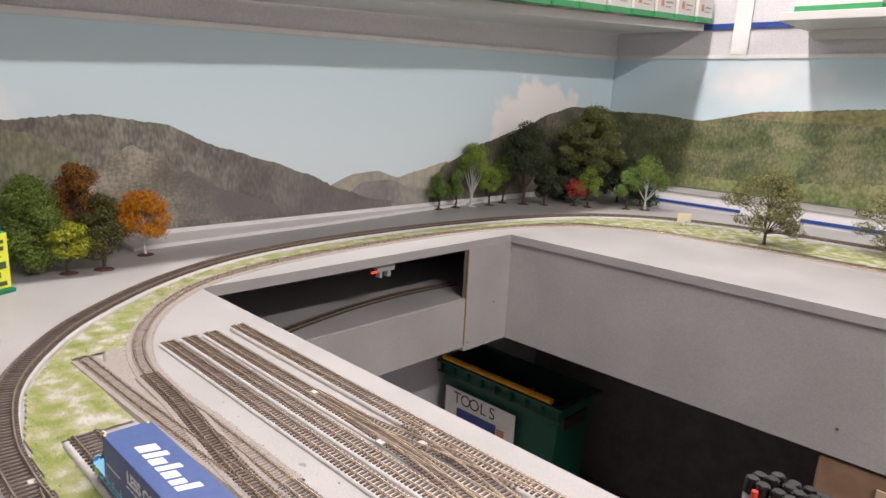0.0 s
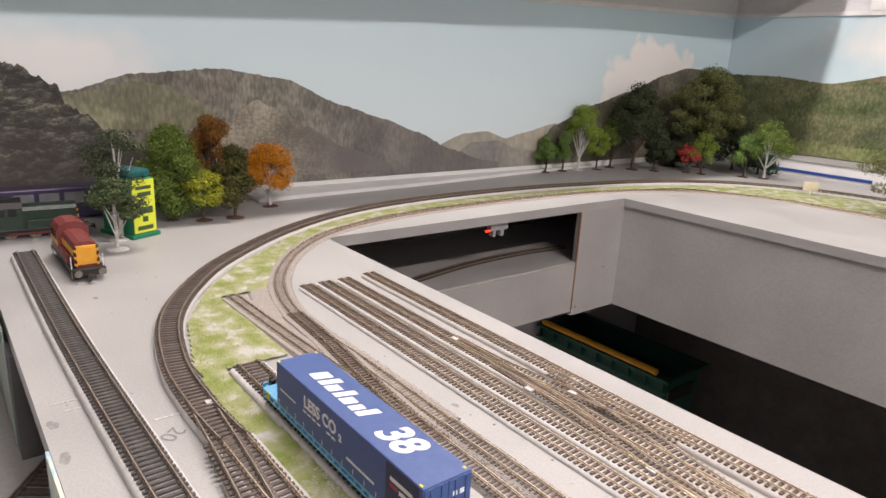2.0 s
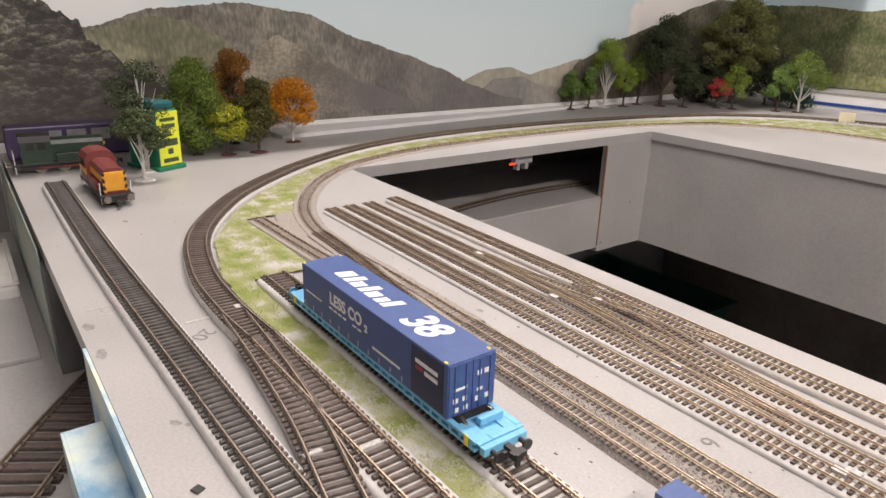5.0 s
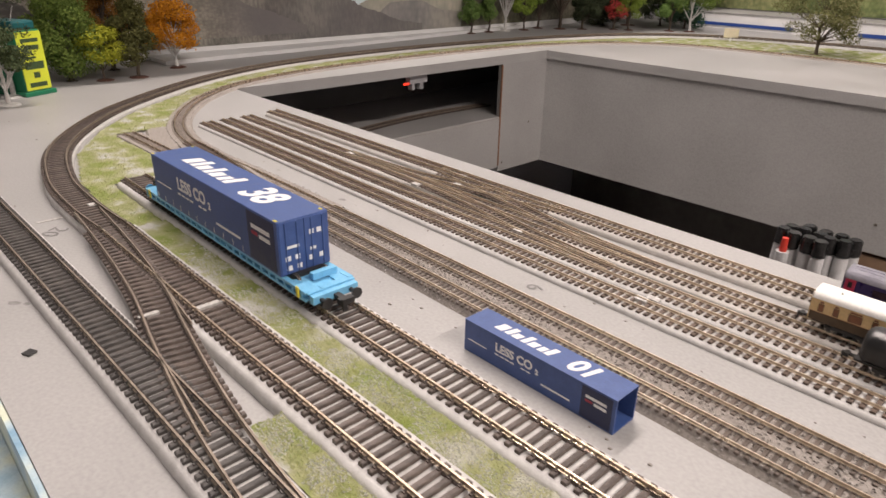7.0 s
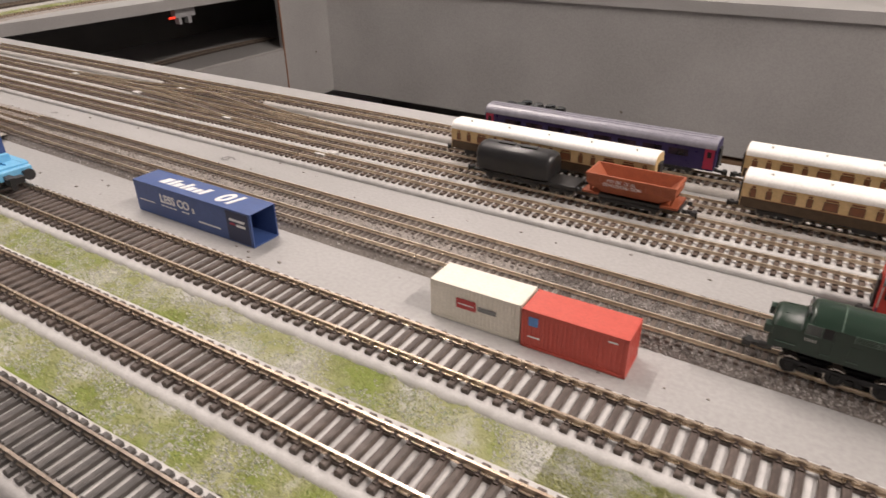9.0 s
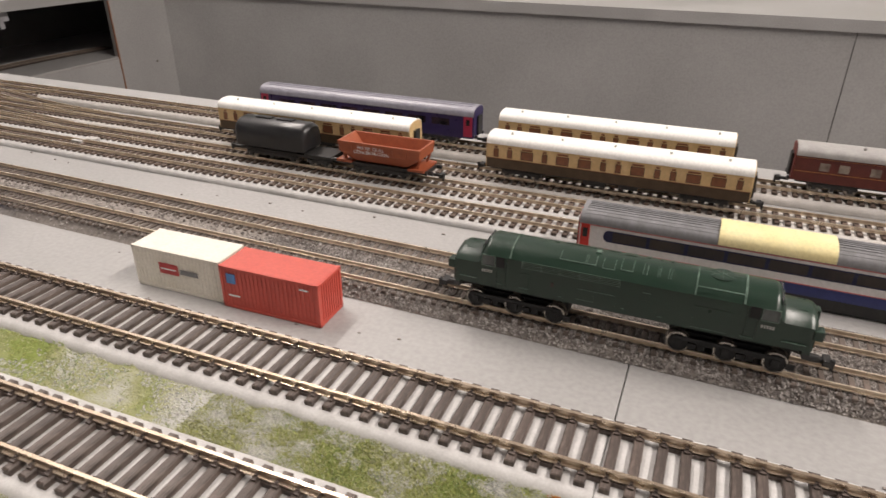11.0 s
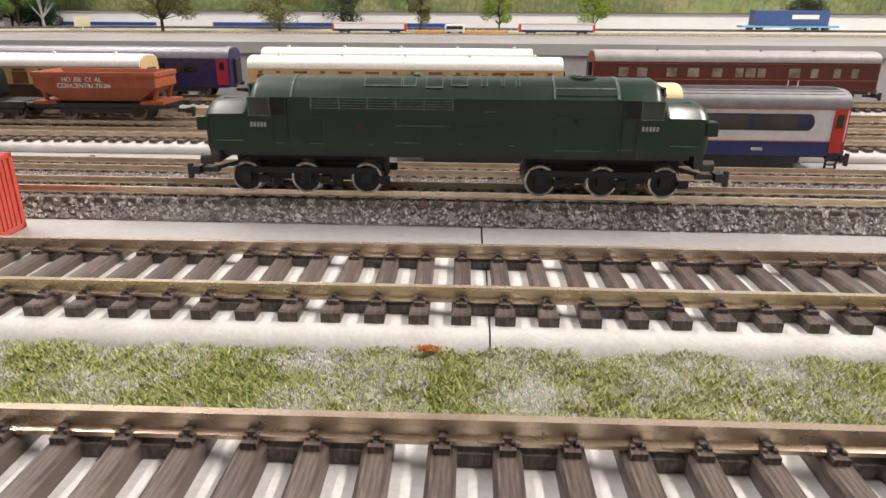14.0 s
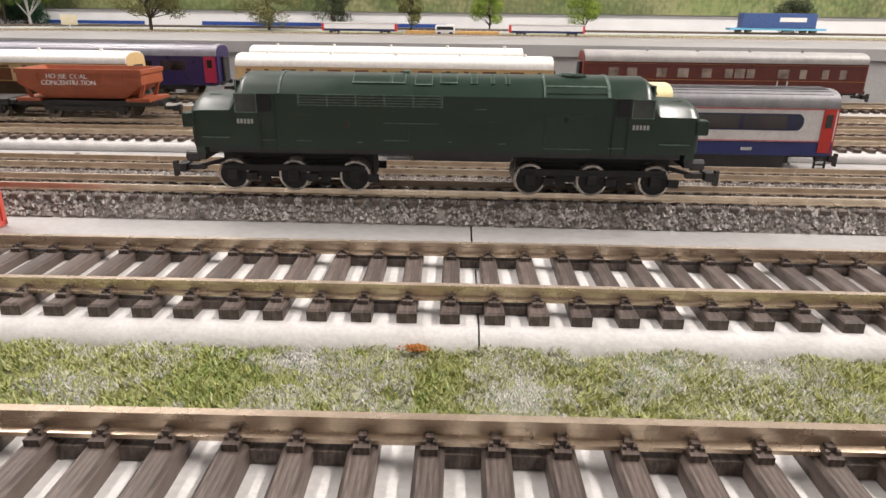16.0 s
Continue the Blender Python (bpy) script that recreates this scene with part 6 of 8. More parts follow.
    part("dark_panel", box(x0 + L * 0.805, x1 - L * 0.02, y0 - 0.00012, y0, z0 + H * 0.04, z0 + H * 0.96), cblue_dark, root, "navy end panel")
    red = mat("logo_red", (0.40, 0.03, 0.06), None, 300, 0.5)
    part("logo_shape", box(x0 + L * 0.83, x0 + L * 0.95, y0 - 0.0002, y0, z0 + H * 0.66, z0 + H * 0.74), M["letter"], root, "white printed logo shape")
    part("logo_shape", box(x0 + L * 0.83, x0 + L * 0.87, y0 - 0.0002, y0, z0 + H * 0.54, z0 + H * 0.61), red, root, "red printed logo shape")
    part("logo_shape", box(x0 + L * 0.88, x0 + L * 0.95, y0 - 0.0002, y0, z0 + H * 0.52, z0 + H * 0.60), M["letter"], root, "white printed logo shape")


wag = thing("container_wagon", "light blue container wagon carrying a long blue container", "wagon", (-0.577, 0.0008, RT_B))
zt = 0.0092   # deck above the rail
part("deck", boxes((-0.1165, 0.1165, -0.0125, 0.0125, zt - 0.0022, zt - 0.0006)), skyblue, wag, "light blue deck")
for s in (-1, 1):
    y0, y1 = sorted((s * 0.0128, s * 0.0162))
    part("side_beam", boxes((-0.1165, 0.114, y0, y1, zt - 0.0055, zt - 0.0038), (-0.1165, 0.114, y0, y1, zt - 0.0012, zt + 0.0006),
                            *[(x / 1000, x / 1000 + 0.0022, y0, y1, zt - 0.0040, zt - 0.0010) for x in range(-116, 112, 9)]), skyblue, wag, "light blue side beam with openings")
    e = s * 0.1165
    part("end_beam", box(*sorted((e, e + s * 0.004)), -0.0150, 0.0150, zt - 0.0055, zt - 0.0005, 0.0004), skyblue, wag)
    part("end_deck", boxes((*sorted((s * 0.096, s * 0.1165)), -0.0155, -0.006, zt - 0.0006, zt + 0.0004), (*sorted((s * 0.096, s * 0.1165)), 0.006, 0.0155, zt - 0.0006, zt + 0.0004), (*sorted((s * 0.1115, s * 0.1165)), -0.006, 0.006, zt - 0.0006, zt + 0.0006)), skyblue, wag)
    part("winch_post", boxes((*sorted((s * 0.100, s * 0.104)), -0.004, 0.012, zt + 0.0003, zt + 0.0042)), skyblue, wag)
    for y in (-0.0098, 0.0098):
        bm = cyl(0.0014, 0.006, "x", (e + s * 0.0065, y, zt - 0.0035), 14)
        cyl(0.0033, 0.0012, "x", (e + s * 0.0098, y, zt - 0.0035), 20, bm=bm)
        part("buffer", bm, M["black"] if s > 0 else skyblue, wag, "black buffer")
    part("hand_brake_tag", box(*sorted((s * 0.106, s * 0.1085)), -0.0172, -0.0163, zt - 0.0045, zt + 0.0018), tagy, wag, "yellow brake handle")
    coupling(wag, e + s * 0.003, s, 0.0045, 2.0)
    cx = s * 0.082
    bogie(wag, cx, [cx - 0.0125, cx + 0.0125], 0.0058, 0.0104, M["black"])
big = thing("shipping_container", "long blue shipping container with white roof print on the wagon", "container", (0, 0, 0))
big_container(big, -0.6675, -0.4870, -0.0160, 0.0176, 0.0211, 0.0545)
for i in range(26):
    x = -0.664 + i * 0.0066
    part("corrugation", box(x, x + 0.0004, -0.01612, -0.016, 0.0222, 0.0262), M["letter"], big, "small pale tick mark") if i % 2 == 0 and i < 22 else None
for y in (-0.0148, 0.0150):
    for x in (-0.6655, -0.4905):
        part("corner_tag", box(x - 0.0013, x + 0.0013, y - 0.0008, y + 0.0008, 0.0546, 0.0549), tagy, big, "yellow corner tag")
# end doors with lock bars and print
part("door", box(-0.4870, -0.4864, -0.0152, 0.0005, 0.0218, 0.0538), cblue, big, "blue end door")
part("door", box(-0.4870, -0.4864, 0.0011, 0.0168, 0.0218, 0.0538), cblue, big, "blue end door")
for y in (-0.0115, -0.0040, 0.0055, 0.0130):
    part("lock_bar", cyl(0.0005, 0.031, "z", (-0.4861, y, 0.0378), 8), cblue, big)
for y0, y1, z0, z1 in ((-0.012, -0.003, 0.0375, 0.0392), (0.004, 0.007, 0.043, 0.046), (0.009, 0.012, 0.043, 0.046), (-0.0125, -0.009, 0.030, 0.033), (-0.006, -0.003, 0.030, 0.033), (0.004, 0.008, 0.033, 0.035), (0.010, 0.0135, 0.027, 0.030), (0.003, 0.006, 0.027, 0.030), (-0.012, -0.0085, 0.024, 0.027), (-0.005, -0.002, 0.024, 0.027)):
    part("print_bar", box(-0.4864, -0.4862, y0, y1, z0, z1), M["letter"], big, "small white print as a bar")

small = thing("container_shell", "empty blue container shell open at one end on bare board", "container", (0, 0, 0))
big_container(small, -0.3875, -0.2950, 0.0342, 0.0510, 0.0002, 0.0183, number="01", open_end=True)


def box_container(label, x0, x1, y0, y1, z1, body, roof_mat, turn=0.0):
    cx, cy = (x0 + x1) / 2, (y0 + y1) / 2
    root = thing("shipping_container", label, "container", (cx, cy, 0.0002), turn)
    L, W = (x1 - x0) / 2, (y1 - y0) / 2
    part("shell", box(-L + 0.0004, L - 0.0004, -W + 0.0004, W - 0.0004, 0, z1 - 0.0003, 0.0002), body, root)
    rows = []
    for sx in (-1, 1):
        for sy in (-1, 1):
            rows.append((*sorted((sx * L, sx * (L - 0.0012))), *sorted((sy * W, sy * (W - 0.0012))), 0, z1))
    for sy in (-1, 1):
        a = sorted((sy * W, sy * (W - 0.0009)))
        rows += [(-L, L, *a, 0, 0.0012), (-L, L, *a, z1 - 0.001, z1 - 0.0001)]
    for sx in (-1, 1):
        a = sorted((sx * L, sx * (L - 0.0009)))
        rows += [(*a, -W, W, 0, 0.0012), (*a, -W, W, z1 - 0.001, z1 - 0.0002)]
    part("frame", boxes(*rows), body, root)
    n = 22
    for sy in (-1, 1):
        a = sorted((sy * (W - 0.00045), sy * (W - 0.00015)))
        part("side_corrugation", boxes(*[(-L + 0.0015 + i * (2 * L - 0.003) / n, -L + 0.0015 + (i + 0.5) * (2 * L - 0.003) / n, *a, 0.0012, z1 - 0.001) for i in range(n)]), body, root)
    for sx in (-1, 1):
        a = sorted((sx * (L - 0.00045), sx * (L - 0.00010)))
        part("end_corrugation", boxes(*[(*a, -W + 0.0014 + i * (2 * W - 0.0028) / 9, -W + 0.0014 + (i + 0.55) * (2 * W - 0.0028) / 9, 0.0012, z1 - 0.001) for i in range(9)]), body, root)
    part("roof", box(-L + 0.0006, L - 0.0006, -W + 0.0006, W - 0.0006, z1 - 0.0004, z1 - 0.00005), roof_mat, root)
    return root, L, W


redm = mat("container_red", (0.52, 0.082, 0.058), (0.57, 0.098, 0.070), 120, 0.45)
whm = mat("container_white", (0.76, 0.72, 0.62), (0.80, 0.76, 0.67), 120, 0.5)
rc, L, W = box_container("red shipping container on bare board beside the track", -0.1455, -0.1040, 0.0318, 0.0478, 0.0172, redm, redm, 1.2)
part("logo_panel", box(-L + 0.003, -L + 0.0068, -W - 0.0002, -W, 0.0105, 0.0145), mat("logo_blue", (0.10, 0.25, 0.55), None, 300, 0.5), rc, "small blue printed square")
part("print_bar", box(L - 0.0075, L - 0.004, -W - 0.0002, -W, 0.0140, 0.0146), M["letter"], rc, "small white print as a bar")
part("print_bar", box(-L + 0.003, -L + 0.008, -W - 0.0002, -W, 0.0052, 0.0058), M["letter"], rc, "small white print as a bar")
wc, L, W = box_container("off-white shipping container touching the red one", -0.1875, -0.1467, 0.0322, 0.0480, 0.0172, whm, whm, 1.2)
part("logo_panel", box(-0.008, 0.001, -W - 0.0002, -W, 0.0075, 0.0120), mat("logo_dark_red", (0.45, 0.04, 0.04), None, 300, 0.5), wc, "dark red printed block")
part("logo_panel", box(-0.007, 0.0, -W - 0.0003, -W, 0.0094, 0.0099), M["letter"], wc, "pale line across the printed block")
part("print_bar", box(0.002, 0.010, -W - 0.0002, -W, 0.0085, 0.0105), mat("print_grey", (0.2, 0.2, 0.2), None, 300, 0.5), wc, "grey print as a bar")

# ---- shelves above the layout ----
shelf_mat = mat("shelf_white", (0.60, 0.595, 0.58), (0.66, 0.655, 0.64), 5, 0.5)
greenbox = mat("box_green", (0.04, 0.30, 0.10), (0.05, 0.34, 0.12), 60, 0.5)
boxwhite = mat("box_white", (0.66, 0.65, 0.62), (0.72, 0.71, 0.68), 40, 0.55)
boxred = mat("box_red_print", (0.50, 0.17, 0.12), (0.56, 0.24, 0.18), 60, 0.5)
bm = bmesh.new()
plan = [(0, -1.9), (0.245, -1.9), (0.245, 0.45), (0.315, 1.313), (0, 1.313)]
lo, hi = [[bm.verts.new((x, y, z)) for x, y in plan] for z in (0, 0.022)]
bm.faces.new(lo[::-1])
bm.faces.new(hi)
for i in range(5):
    bm.faces.new((lo[i], lo[(i + 1) % 5], hi[(i + 1) % 5], hi[i]))
shelf = tagged(part("wall_shelf", bm, shelf_mat), "long white shelf above the printed backdrop", "shelf")
shelf.matrix_basis = Matrix.Translation((X0 + 0.002, 0.73, 0.485)) @ Matrix.Rotation(radians(3.4), 4, "X")
shelf_r = tagged(part("wall_shelf", box(-0.87, X1, 1.79, YB - 0.005, 0.552, 0.574, 0.002), shelf_mat), "long white shelf on the back wall", "shelf")
tagged(part("shelf_batten", box(-0.845, X1, YB - 0.045, YB - 0.003, 0.527, 0.5518, 0.002), shelf_mat), "white wooden batten carrying the back shelf", "batten")


def shelf_box(label, m, sx, sy, sz):
    root = thing("model_box", label, "box", group="boxes on the shelves")
    root.matrix_basis = m
    part("carton", box(-sx, sx, -sy, sy, 0.0005, sz, 0.001), boxwhite, root)
    part("lid_edge", boxes((-sx - 0.0008, sx + 0.0008, -sy - 0.0008, sy + 0.0008, 0.0005, 0.016)), greenbox, root, "green printed edge")
    part("print_block", boxes((sx + 0.0004, sx + 0.0012, -sy * 0.6, -sy * 0.3, sz * 0.38, sz * 0.62)), boxred, root, "red printed block")
    part("print_bar", boxes((sx + 0.0004, sx + 0.0012, -sy * 0.1, sy * 0.7, sz * 0.50, sz * 0.56)), M["raw_edge"], root, "line of grey print as a bar")
    part("print_bar", boxes((sx + 0.0004, sx + 0.0012, -sy * 0.1, sy * 0.5, sz * 0.36, sz * 0.40)), M["raw_edge"], root, "line of grey print as a bar")
    return root


for i in range(11):
    y = 0.09 + i * 0.118
    shelf_box("white model box with green edge lying on the shelf", shelf.matrix_basis @ pose(0.195 + max(0, y - 0.5) * 0.06, y - 0.02, 0.022, 0, 0, random.uniform(-2, 2)), 0.10, 0.056, 0.085)
for i in range(6):
    shelf_box("white model box with green edge lying on the shelf", pose(-0.74 + i * 0.22, 1.91, 0.574, 0, 0, 90 + random.uniform(-2, 2)), 0.10, 0.10, 0.05)

# ---- model trees ----
bark = mat("tree_bark", (0.055, 0.04, 0.028), (0.09, 0.068, 0.05), 300, 0.9, bump=0.8)
birch = mat("white_trunk", (0.66, 0.65, 0.62), (0.5, 0.49, 0.46), 300, 0.8, bump=0.6)
basebrown = mat("tree_base_brown", (0.075, 0.032, 0.022), (0.11, 0.05, 0.035), 300, 0.8, bump=0.5)


def limb(bm, a, b, r0, r1, seg=7):
    d = (b - a)
    m = Matrix.Translation((a + b) / 2) @ d.to_track_quat("Z", "Y").to_matrix().to_4x4()
    bmesh.ops.create_cone(bm, cap_ends=True, segments=seg, radius1=r0, radius2=r1, depth=d.length, matrix=m)


def leaf_mat(name, cols):
    return island_mat(name, cols, 0.85, 60)


def model_tree(label, x, y, h, spread, cols, clumps=16, leaves=2600, trunk_mat=bark, base=True, crown_from=0.3, seed=0, group="model trees", leaf=0.0024, droop=0.0, name="model_tree", base_mat=None, flat=0.8, clump=(0.30, 0.48)):
    rnd = random.Random(seed)
    root = thing(name, label, "tree", (x, y, 0.0), rnd.uniform(0, 360), group)
    bm = bmesh.new()
    r = 0.016 * h + 0.0012
    pts = [Vector((0, 0, 0.0))]
    for i in range(1, 6):
        pts.append(Vector((rnd.gauss(0, 0.014) * h, rnd.gauss(0, 0.014) * h, h * 0.85 * i / 5)))
    for i in range(5):
        limb(bm, pts[i], pts[i + 1], r * (1 - i * 0.17), r * (1 - (i + 1) * 0.17), 8)
    for i in range(6):
        a = i * 1.05 + rnd.uniform(-0.2, 0.2)
        limb(bm, Vector((0, 0, 0.003)), Vector((math.cos(a) * r * 2.6, math.sin(a) * r * 2.6, 0.0004)), r * 0.5, r * 0.15, 5)
    centres = []
    for i in range(clumps):
        a = rnd.uniform(0, 6.283)
        u = (i + 0.5) / clumps
        z = h * (crown_from + (0.96 - crown_from) * u)
        prof = math.sin(math.pi * min(1, (0.22 + 0.78 * u))) ** 0.6
        d = spread * prof * rnd.uniform(0.35, 0.85)
        c = Vector((math.cos(a) * d, math.sin(a) * d, z - droop * h * d / spread))
        centres.append((c, spread * rnd.uniform(*clump)))
        start = pts[min(4, max(1, int(u * 4.2)))]
        limb(bm, start, start.lerp(c, 0.85), r * 0.38, r * 0.10, 5)
    part("trunk", bm, trunk_mat, root, "", True)
    vs, fs = [], []
    for _ in range(int(leaves * 3.0)):
        c, cr = rnd.choice(centres)
        v = Vector((rnd.gauss(0, 1), rnd.gauss(0, 1), rnd.gauss(0, 1)))
        v.normalize()
        d = cr * (rnd.uniform(0.72, 1.04) if rnd.random() < 0.86 else rnd.uniform(0.9, 1.3))
        p = c + Vector((v.x * d, v.y * d, v.z * d * flat))
        q = leaf * 0.72 * rnd.uniform(0.6, 1.3)
        face = (v + Vector((rnd.gauss(0, 1), rnd.gauss(0, 1), rnd.gauss(0, 1))) * 0.42).normalized()
        n1 = face.orthogonal().normalized()
        n1 = (n1 * math.cos(rnd.uniform(0, 6.28)) + face.cross(n1) * math.sin(rnd.uniform(0, 6.28))).normalized()
        n2 = face.cross(n1).normalized()
        k = len(vs)
        vs += [p - n1 * q, p + n2 * q * 0.7, p + n1 * q, p - n2 * q * 0.7 + face * q * 0.3]
        fs.append((k, k + 1, k + 2, k + 3))
    me = bpy.data.meshes.new("crown")
    me.from_pydata(vs, [], fs)
    me.materials.append(leaf_mat("leaves", cols))
    ob = new("crown", me)
    ob.parent = root
    if base:
        bm = bmesh.new()
        bmesh.ops.create_uvsphere(bm, u_segments=18, v_segments=8, radius=0.5)
        bm.transform(Matrix.Diagonal((0.020 + 0.10 * h, 0.017 + 0.085 * h, 0.006, 1)))
        for v in bm.verts:
            v.co.z = max(v.co.z, -0.0003)
            v.co += Vector((1, 1, 0)) * 0.0015 * noise.noise(v.co * 300 + Vector((seed, 0, 0)))
        part("base", bm, base_mat or basebrown, root, "moulded plastic base", True)
    return root


G_MID = [(0.06, 0.10, 0.02), (0.10, 0.155, 0.03), (0.15, 0.21, 0.04), (0.20, 0.26, 0.06)]
G_FRESH = [(0.055, 0.11, 0.025), (0.095, 0.17, 0.04), (0.15, 0.235, 0.06), (0.20, 0.29, 0.08)]
G_DARK = [(0.026, 0.034, 0.019), (0.042, 0.054, 0.028), (0.060, 0.075, 0.038), (0.085, 0.10, 0.052)]
G_TALL = [(0.07, 0.08, 0.030), (0.115, 0.13, 0.045), (0.165, 0.18, 0.062), (0.23, 0.24, 0.09)]
G_LIME = [(0.11, 0.17, 0.025), (0.17, 0.25, 0.035), (0.24, 0.33, 0.05), (0.31, 0.39, 0.075)]
G_YEL = [(0.17, 0.19, 0.012), (0.26, 0.28, 0.02), (0.35, 0.36, 0.03), (0.43, 0.43, 0.04)]
RUST = [(0.12, 0.05, 0.012), (0.18, 0.08, 0.018), (0.25, 0.115, 0.025), (0.31, 0.15, 0.035)]
ORANGE = [(0.32, 0.11, 0.008), (0.46, 0.17, 0.010), (0.58, 0.235, 0.014), (0.66, 0.29, 0.022)]
OLIVE = [(0.07, 0.075, 0.026), (0.11, 0.115, 0.04), (0.165, 0.165, 0.065), (0.25, 0.24, 0.12)]
OLIVE_DARK = [(0.035, 0.038, 0.012), (0.06, 0.062, 0.018), (0.09, 0.09, 0.026), (0.125, 0.12, 0.04)]
RED = [(0.35, 0.03, 0.03), (0.5, 0.05, 0.05), (0.6, 0.09, 0.08), (0.68, 0.14, 0.12)]

# left group below the backdrop
model_tree("dark green model tree with a white plaster trunk", -1.206, -0.006, 0.100, 0.040, [(0.03, 0.045, 0.02), (0.05, 0.07, 0.03), (0.075, 0.10, 0.042), (0.10, 0.13, 0.06)], 16, 1700, birch, True, 0.50, 1, base_mat=birch, flat=0.5)
model_tree("dark green open model tree with a white trunk", -1.262, 0.012, 0.158, 0.048, G_DARK, 15, 1300, birch, True, 0.52, 7, flat=0.55, base_mat=birch)
model_tree("bushy bright green model tree", -1.340, 0.108, 0.150, 0.052, G_MID, 44, 8200, bark, False, 0.14, 2, clump=(0.34, 0.50))
model_tree("small yellow green model tree", -1.318, 0.151, 0.082, 0.037, G_YEL, 16, 2000, bark, True, 0.42, 3, flat=0.65)
model_tree("rust brown autumn model tree", -1.410, 0.195, 0.160, 0.043, RUST, 24, 3800, bark, False, 0.40, 4)
model_tree("slender dark olive model tree", -1.315, 0.202, 0.122, 0.036, OLIVE_DARK, 26, 3600, bark, True, 0.24, 5)
model_tree("bright orange autumn model tree", -1.375, 0.292, 0.110, 0.054, ORANGE, 24, 3600, birch, True, 0.36, 6, flat=0.65)

# corner group on the far board
model_tree("small green weeping model tree", -1.470, 1.130, 0.104, 0.033, G_FRESH, 16, 1700, bark, True, 0.45, 11, droop=0.25)
model_tree("small green weeping model tree", -1.468, 1.197, 0.112, 0.033, G_FRESH, 16, 1700, bark, True, 0.45, 12, droop=0.25)
model_tree("light green model tree with a white trunk", -1.465, 1.259, 0.180, 0.052, G_LIME, 22, 2600, birch, True, 0.56, 13, base_mat=birch, flat=0.7)
model_tree("lime green model tree", -1.449, 1.323, 0.116, 0.038, G_LIME, 16, 1900, bark, True, 0.42, 14, flat=0.65)
model_tree("thin light green model tree", -1.462, 1.400, 0.142, 0.046, G_MID, 16, 1900, bark, True, 0.52, 15, flat=0.6)
model_tree("tall dark green model tree", -1.411, 1.440, 0.240, 0.080, G_DARK, 40, 5200, bark, True, 0.42, 16, leaf=0.0036, flat=0.75, clump=(0.26, 0.40))
model_tree("dark undergrowth model tree", -1.366, 1.485, 0.118, 0.045, G_DARK, 16, 2600, bark, True, 0.30, 17, leaf=0.0036)
model_tree("very tall olive green model tree", -1.362, 1.720, 0.302, 0.132, G_TALL, 54, 8600, bark, True, 0.34, 18, leaf=0.0036, flat=0.55, clump=(0.17, 0.30))
model_tree("small bright red model bush", -1.310, 1.565, 0.078, 0.034, RED, 12, 700, bark, True, 0.50, 19)
model_tree("lime green weeping model tree", -1.273, 1.585, 0.122, 0.040, G_LIME, 15, 1700, bark, True, 0.55, 20, droop=0.35)
model_tree("dark green undergrowth model tree", -1.290, 1.790, 0.150, 0.085, G_DARK, 24, 3800, bark, False, 0.18, 21, leaf=0.0036)
model_tree("dark green undergrowth model tree", -1.400, 1.640, 0.130, 0.07, G_DARK, 18, 3400, bark, False, 0.14, 27, leaf=0.0036)
model_tree("dark green model bush", -1.200, 1.775, 0.125, 0.060, [(0.02, 0.05, 0.028), (0.035, 0.08, 0.045), (0.05, 0.105, 0.06)], 16, 2600, bark, False, 0.15, 22, leaf=0.0036)
model_tree("green weeping model tree", -1.187, 1.665, 0.124, 0.042, G_FRESH, 15, 1800, bark, True, 0.48, 23, droop=0.2)
model_tree("green model tree with a pale trunk", -1.145, 1.705, 0.160, 0.062, G_MID, 18, 2200, birch, True, 0.42, 24, flat=0.65)
model_tree("olive green open model tree on the grass", -0.713, 1.462, 0.172, 0.104, OLIVE, 34, 4600, bark, True, 0.24, 25, leaf=0.0026, flat=0.6, clump=(0.20, 0.34))
model_tree("olive green open model bush", -0.485, 1.615, 0.150, 0.085, OLIVE, 22, 3000, bark, True, 0.15, 26, leaf=0.0026, flat=0.65, clump=(0.22, 0.36))
model_tree("dark green model tree near the back wall", -0.36, 1.80, 0.11, 0.055, G_DARK, 16, 2400, bark, True, 0.25, 31)
model_tree("dark olive model tree near the back wall", -0.13, 1.62, 0.10, 0.035, OLIVE, 14, 1800, bark, True, 0.3, 32)
model_tree("lime green model tree near the back wall", 0.07, 1.75, 0.105, 0.050, G_LIME, 14, 2000, bark, True, 0.3, 33)
model_tree("lime green model tree near the back wall", 0.32, 1.75, 0.11, 0.050, G_LIME, 14, 2000, bark, True, 0.3, 34)
model_tree("dark green model tree near the back wall", 0.86, 1.72, 0.09, 0.055, G_DARK, 16, 2400, bark, True, 0.2, 35)

